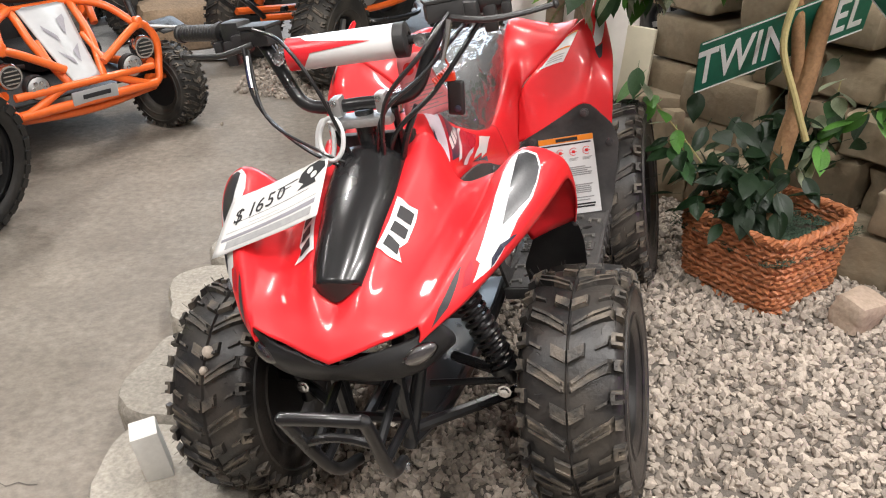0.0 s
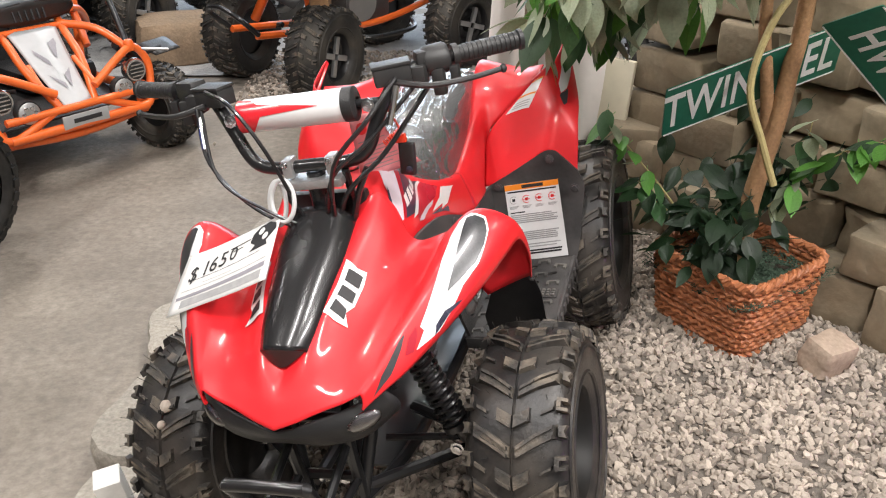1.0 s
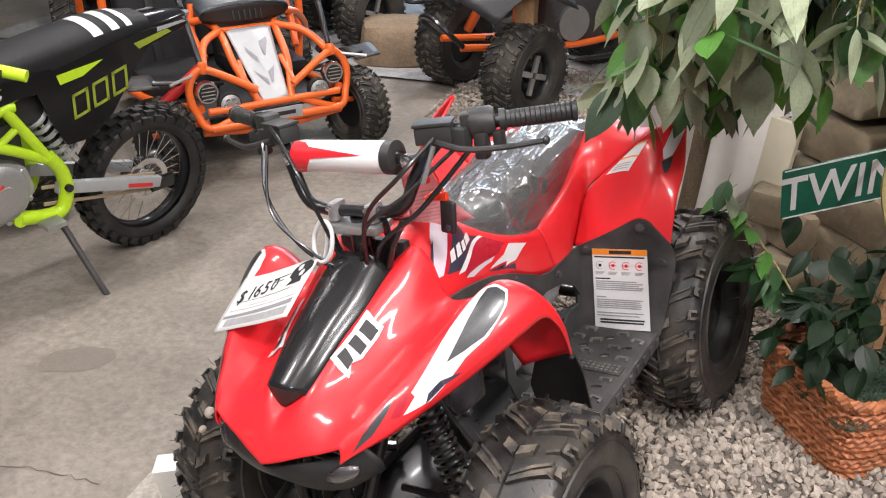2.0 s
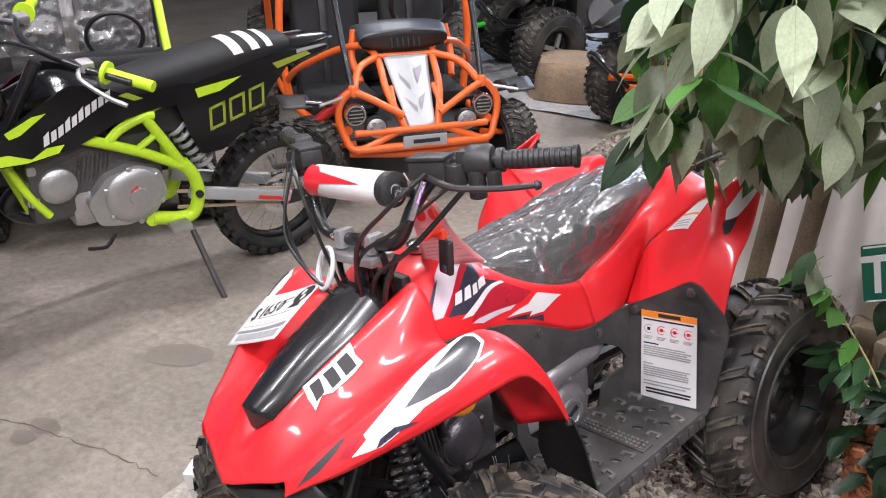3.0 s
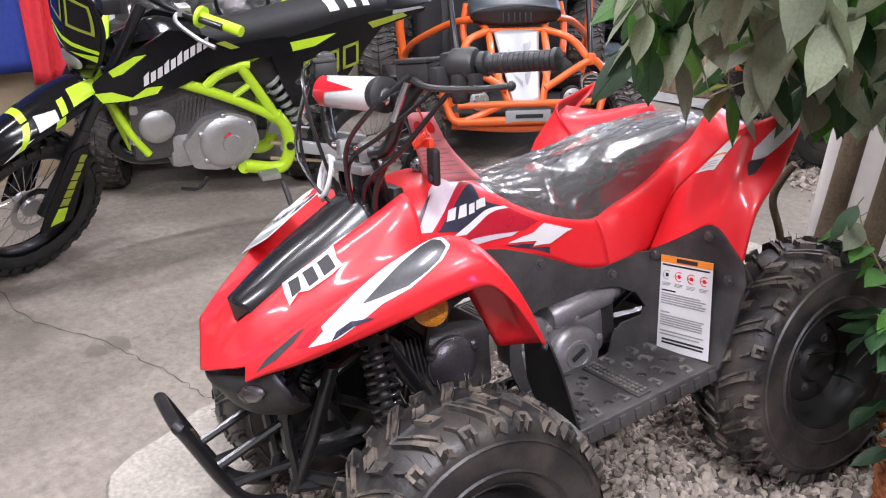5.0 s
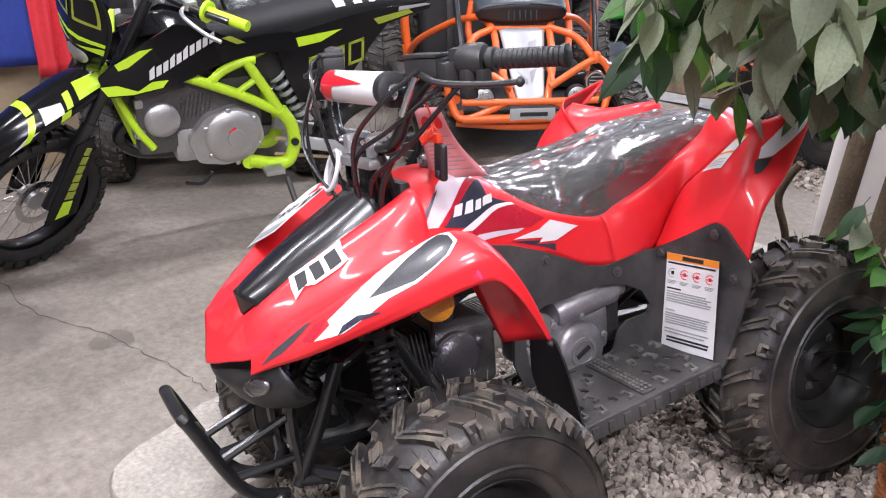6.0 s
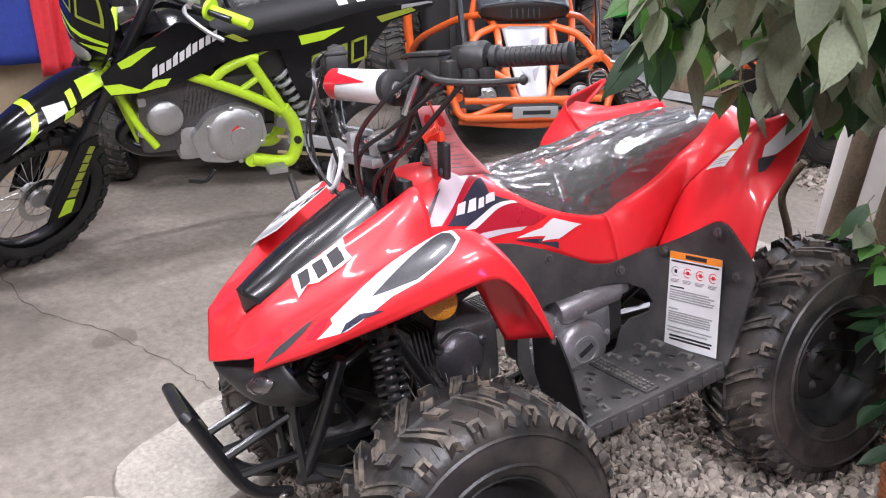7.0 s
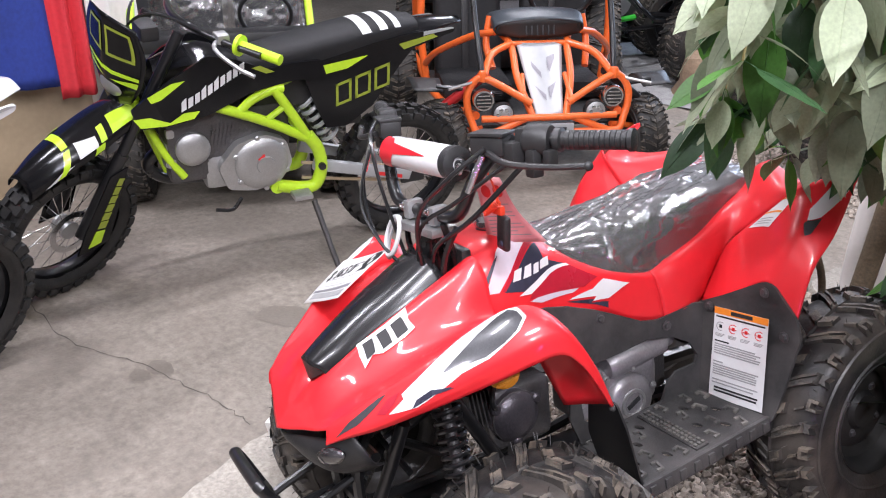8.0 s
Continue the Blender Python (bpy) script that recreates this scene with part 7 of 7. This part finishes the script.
# ---- the fake tree ----
def leaf_mesh(L, W, fold, droop, curl, seed, wavy=.06):
    """A leaf from its stalk along y: pointed oval, folded on the rib, bent along its length."""
    bm = bmesh.new()
    n = 9
    rows = []
    for i in range(n + 1):
        t = i / n
        w = W * (math.sin(math.pi * t ** .80) ** .85 if 0 < t < 1 else 0) * (1 - .25 * t) + (.0012 if i == 0 else 0)
        if t > .82:
            w *= .75
        y, z = L * t * (1 - .12 * droop * t), -droop * L * .38 * t * t
        row = []
        for k, s in enumerate((-1, -.5, 0, .5, 1)):
            x = s * w * math.cos(fold)
            zz = z + abs(s) * w * math.sin(fold) - curl * w * s * s * .5 + wavy * W * noise.noise(Vector((s * 2, t * 4, seed))) * abs(s)
            row.append(bm.verts.new((x, y, zz)))
        rows.append(row)
    for A, B in zip(rows, rows[1:]):
        for k in range(4):
            bm.faces.new((A[k], A[k + 1], B[k + 1], B[k]))
    # stalk, and a fine raised rib that follows the blade
    tube([(0, -.022, .001), (0, -.008, .001), (0, 0, .0004)], .0009, 4, bm, 1)
    tube([(0, L * t * (1 - .12 * droop * t), -droop * L * .38 * t * t + .0002) for t in (0, .2, .4, .6, .8, .95)], .0005, 4, bm, 1)
    return bm


def leaf_data(name, L, W, fold, droop, curl, seed, material):
    bm = leaf_mesh(L, W, fold, droop, curl, seed)
    me = bpy.data.meshes.new(name)
    bm.to_mesh(me)
    bm.free()
    me.materials.append(material)
    me.polygons.foreach_set("use_smooth", [True] * len(me.polygons))
    return me


def piece_leaf(name, colour):
    m = leaf_mat(name, colour, 0)
    n, l = m.node_tree.nodes, m.node_tree.links
    src = n["Principled BSDF"].inputs["Base Color"].links[0].from_socket
    hsv, rng, inf = n.new("ShaderNodeHueSaturation"), n.new("ShaderNodeMapRange"), n.new("ShaderNodeObjectInfo")
    rng.inputs[3].default_value, rng.inputs[4].default_value = .6, 1.5
    l.new(inf.outputs["Random"], rng.inputs[0])
    l.new(rng.outputs[0], hsv.inputs["Value"])
    l.new(src, hsv.inputs["Color"])
    for s in list(src.links):
        if s.to_node != hsv:
            l.new(hsv.outputs[0], s.to_socket)
    return m


# The pale colour also holds the glare on the leaf undersides.
GREENL, PALEL, DARKL = piece_leaf("green_leaf", (0.095, 0.25, 0.045)), piece_leaf("pale_glare_leaf", (0.34, 0.39, 0.26)), piece_leaf("deep_green_leaf", (0.042, 0.10, 0.038))
LEAVES = []
random.seed(5)
for i in range(10):
    LEAVES.append(leaf_data("leaf", random.uniform(.088, .112), random.uniform(.027, .033), random.uniform(.02, .22), random.uniform(.05, .6), random.uniform(-.1, .3), i * 3.3, (GREENL, PALEL, PALEL, DARKL, PALEL, DARKL, PALEL, PALEL, GREENL, PALEL)[i]))

tree = thing("fake_ficus_tree", pose(.815, 1.985, .40), "artificial ficus tree with silk leaves in a wicker basket", "artificial tree")
TR = Vector((.815, 1.985, .40))


def tree_part(name, bm, material, label=""):
    bm.transform(Matrix.Translation(-TR))
    return part(name, bm, material, tree, label)


tree_part("trunk", tube([(.825, 2.015, .40), (.832, 2.02, .56), (.860, 2.02, .755), (.872, 2.02, .89), (.882, 2.02, 1.02), (.87, 2.0, 1.40), (.80, 1.92, 1.75)], .025, 12, None, 6, taper=.016), BARK, "pale brown twisted trunk")
tree_part("trunk", tube([(.850, 2.03, .66), (.840, 2.03, .78), (.818, 2.02, .89), (.796, 2.02, 1.02), (.80, 2.04, 1.30), (.88, 1.98, 1.70)], .017, 10, None, 6, taper=.012), BARK, "second twisted trunk")
tree_part("vine", tube([(.835, 1.90, .655), (.800, 1.92, .75), (.765, 1.955, .87), (.800, 1.985, 1.0), (.86, 2.02, 1.08)], .0085, 8, None, 6), VINE, "pale bent vine stem")

BRANCH = [((.85, 2.0, 1.35), (.70, 1.80, 1.62), (.52, 1.58, 1.55), (.40, 1.42, 1.42)), ((.84, 2.0, 1.40), (.62, 1.90, 1.60), (.42, 1.80, 1.50), (.30, 1.72, 1.35)), ((.85, 2.0, 1.3), (.80, 1.70, 1.50), (.72, 1.45, 1.45), (.62, 1.28, 1.38)),
          ((.90, 2.0, 1.5), (.95, 1.75, 1.62), (.92, 1.50, 1.52), (.86, 1.32, 1.42)), ((.86, 2.0, 1.25), (.70, 1.95, 1.40), (.56, 1.85, 1.35), (.44, 1.75, 1.25))]
for b in BRANCH:
    tree_part("branch", tube(b, .008, 7, None, 6, taper=.004), BARK)


def low_edge(x, y):
    return 1.205 - .45 * (y - 1.38) - .6 * max(0, .40 - x) + .25 * max(0, x - .42) + .8 * max(0, x - .62)


def near_edge(x):
    return 1.36 + 2.4 * (.40 - x) if x < .40 else min(1.74, 1.36 + 1.05 * (x - .40))


random.seed(33)
sprays = []
tries = 0
while len(sprays) < 62 and tries < 20000:
    tries += 1
    x = random.uniform(.265, 1.0)
    y = random.uniform(near_edge(x), 2.02)
    if all((x - a) ** 2 + (y - b) ** 2 > .056 ** 2 for a, b, _ in sprays):
        sprays.append((x, y, low_edge(x, y) + abs(random.gauss(0, .05)) + (0 if random.random() < .6 else random.uniform(.05, .25))))
twigs = bmesh.new()
spots = []
for (x, y, z) in sprays:
    top = Vector((x + random.uniform(-.02, .06), y + random.uniform(-.02, .06), z + random.uniform(.26, .40)))
    end = Vector((x, y, z + .06))
    mid = top.lerp(end, .5) + Vector((random.uniform(-.03, .03), random.uniform(-.03, .03), .02))
    line = smooth_line([top, mid, end], 5)
    tube(line, .0018, 5, twigs, smooth=False)
    for i, p in enumerate(line[1:] + [line[-1]]):
        for s in ((0,) if random.random() < .35 else (0, 1)):
            a = random.uniform(0, 2 * math.pi)
            down = random.choice((random.uniform(-1.45, -.7), random.uniform(-1.2, .1)))
            d = Vector((math.cos(a) * math.cos(down), math.sin(a) * math.cos(down), math.sin(down)))
            spots.append((Vector(p), d))
tagged(tree_part("twig", twigs, VINE), kind="stuff")


def leaf_pose(p, d, spin):
    y = d.normalized()
    x = Vector((-y.y, y.x, 0))
    x = (x.normalized() if x.length > .05 else Vector((1, 0, 0)))
    z = x.cross(y)
    if z.z < 0:
        x, z = -x, -z
    m = Matrix((x, y, z)).transposed().to_4x4() @ Matrix.Rotation(spin, 4, "Y")
    m.translation = p
    return m


spots.sort(key=lambda s: s[0].z + .35 * s[0].y)
kept = 0
rest = {}
for i, (p, d) in enumerate(spots):
    me = random.choice(LEAVES)
    sc = random.uniform(.74, 1.12)
    m = Matrix.Translation(-TR) @ leaf_pose(p, d, random.uniform(-.6, .6)) @ Matrix.Translation((0, .02 * sc, 0)) @ Matrix.Scale(sc, 4)
    if kept < 300:
        ob = new("leaf", me)
        ob.parent, ob.matrix_basis = tree, m
        kept += 1
    else:
        bm = rest.setdefault(me.materials[0].name, bmesh.new())
        k = len(bm.verts)
        bm.from_mesh(me)
        bm.verts.ensure_lookup_table()
        bmesh.ops.transform(bm, matrix=m, verts=bm.verts[k:])
for nm, bm in rest.items():
    tagged(part("foliage", bm, {"green_leaf": LEAF, "pale_glare_leaf": PALELEAF, "deep_green_leaf": DARKLEAF}[nm], tree), kind="stuff")

# low ivy that hangs over the basket, and two sprigs
ivy = thing("fake_ivy", pose(.80, 2.02, .42), "dark green silk ivy hanging over the basket rim", "artificial plant")
IV = Vector((.80, 2.02, .42))
IVY = [leaf_data("leaf", random.uniform(.06, .09), random.uniform(.017, .024), random.uniform(.05, .35), random.uniform(.2, .8), .1, 60 + i, DARKLEAF) for i in range(5)]
random.seed(12)


def ivy_leaf(p, d, parent, origin, data, sc):
    ob = new("leaf", data)
    ob.parent = parent
    ob.matrix_basis = Matrix.Translation(-origin) @ leaf_pose(p, d, random.uniform(-.8, .8)) @ Matrix.Scale(sc, 4)


for i in range(150):
    u = random.random()
    base = Vector((.66, 1.965, .475)).lerp(Vector((.80, 1.92, .50)), random.random()) + Vector((random.gauss(0, .045), random.gauss(0, .045), random.uniform(-.06, .10)))
    if i > 60:
        base = Vector((.74 + random.gauss(0, .09), 2.06 + random.gauss(0, .06), .52 + abs(random.gauss(0, .075))))
    if i > 92:
        base = Vector((.90 + random.gauss(0, .07), 2.13 + random.gauss(0, .04), .54 + abs(random.gauss(0, .09))))
    a = random.uniform(math.pi * .75, math.pi * 1.75)
    down = random.uniform(-1.1, .3)
    ivy_leaf(base, Vector((math.cos(a) * math.cos(down), math.sin(a) * math.cos(down), math.sin(down))), ivy, IV, random.choice(IVY), random.uniform(.8, 1.3))


def sprig(name, pts, label, n, mats, size):
    o = Vector(pts[0])
    sg = thing(name, Matrix.Translation(o), label, "artificial plant", "leafy sprigs")
    bm = tube(pts, .0028, 6, None, 6, taper=.0014)
    bm.transform(Matrix.Translation(-o))
    part("stem", bm, VINE, sg)
    line = smooth_line(pts, 8)
    for i in range(n):
        p = Vector(line[int((i + 2) / (n + 1) * (len(line) - 1))])
        a = random.uniform(math.pi * .8, math.pi * 1.6)
        down = random.uniform(-.8, .1)
        ivy_leaf(p, Vector((math.cos(a) * math.cos(down), math.sin(a) * math.cos(down), math.sin(down))), sg, o, random.choice(mats), random.uniform(.8, 1.1) * size)
    return sg


GRN = [LEAVES[0], LEAVES[4], LEAVES[8], LEAVES[3]]
sprig("leaf_sprig", [(.70, 2.02, .48), (.62, 2.06, .58), (.55, 2.08, .66), (.50, 2.09, .72), (.475, 2.09, .775)], "thin sprig with glossy green leaves beside the tyre", 12, GRN, .85)
sprig("leaf_sprig", [(.70, 2.04, .46), (.64, 2.06, .52), (.585, 2.06, .56), (.56, 2.05, .60)], "short sprig with dark leaves over the basket", 9, [LEAVES[3], LEAVES[5], LEAVES[7]], .9)
sprig("leaf_sprig", [(.90, 2.08, .52), (1.0, 2.06, .64), (1.08, 2.0, .72), (1.10, 1.93, .74)], "green leafy sprig against the stone wall", 16, GRN, .9)
sprig("leaf_sprig", [(.92, 2.10, .50), (.98, 2.12, .62), (.98, 2.10, .74)], "dark leafy sprig behind the trunk", 12, [LEAVES[3], LEAVES[5], LEAVES[7]], .9)

# ---- loose gravel, joined ----
def gravel_stuff(name, count, place, size, seed, label):
    rs = np.random.RandomState(seed)
    shapes = []
    for k in range(14):
        bm = bmesh.new()
        bmesh.ops.create_icosphere(bm, subdivisions=1, radius=.5)
        V = np.array([v.co[:] for v in bm.verts])
        F = np.array([[v.index for v in f.verts] for f in bm.faces])
        bm.free()
        for c in range(4):
            nrm = rs.normal(size=3)
            nrm /= np.linalg.norm(nrm)
            dd = V @ nrm
            lim = rs.uniform(.18, .36)
            V = V - np.outer(np.maximum(dd - lim, 0), nrm)
        V = V * rs.uniform(.75, 1.3, 3) * np.array([1, 1, .75]) + rs.normal(0, .02, V.shape)
        shapes.append((V, F))
    verts, faces, off = [], [], 0
    for i in range(count):
        got = place(rs)
        if got is None:
            continue
        V, F = shapes[rs.randint(14)]
        ang = rs.uniform(0, 2 * np.pi, 3) * np.array([.25, .25, 1])
        m = np.array(Euler(ang).to_matrix())
        s = size * rs.uniform(.55, 1.35)
        verts.append((V * s) @ m.T + got + np.array([0, 0, s * rs.uniform(.05, .30)]))
        faces.append(F + off)
        off += len(V)
    V, F = np.concatenate(verts), np.concatenate(faces)
    me = bpy.data.meshes.new(name)
    me.from_pydata(V.tolist(), [], F.tolist())
    me.materials.append(GRAVEL)
    ob = new(name, me)
    return tagged(ob, label, "gravel", kind="stuff")


def on_bed(rs):
    s, a = rs.uniform(-.56, 1.25), rs.uniform(-1.0, 1.35)
    x, y = .06 + .961 * s + .276 * a, 1.693 - .276 * s + .961 * a
    if y < 0.80 or x < -.50 or (s < -.50 and rs.rand() < .5):
        return None
    return np.array([x, y, bed_height(x, y)])


gravel_stuff("gravel", 31000, on_bed, .0210, 3, "pale angular crushed limestone gravel")


def on_far(rs):
    x, y = rs.uniform(-1.1, 1.6), rs.uniform(3.2, 5.6)
    if x < .1 and y < 4.0 - .4 * x and rs.rand() < .995:
        return None
    return np.array([x, y, .008 if y > 4.9 else .004])


gravel_stuff("gravel", 15000, on_far, .026, 5, "grey loose gravel beyond the display bed")
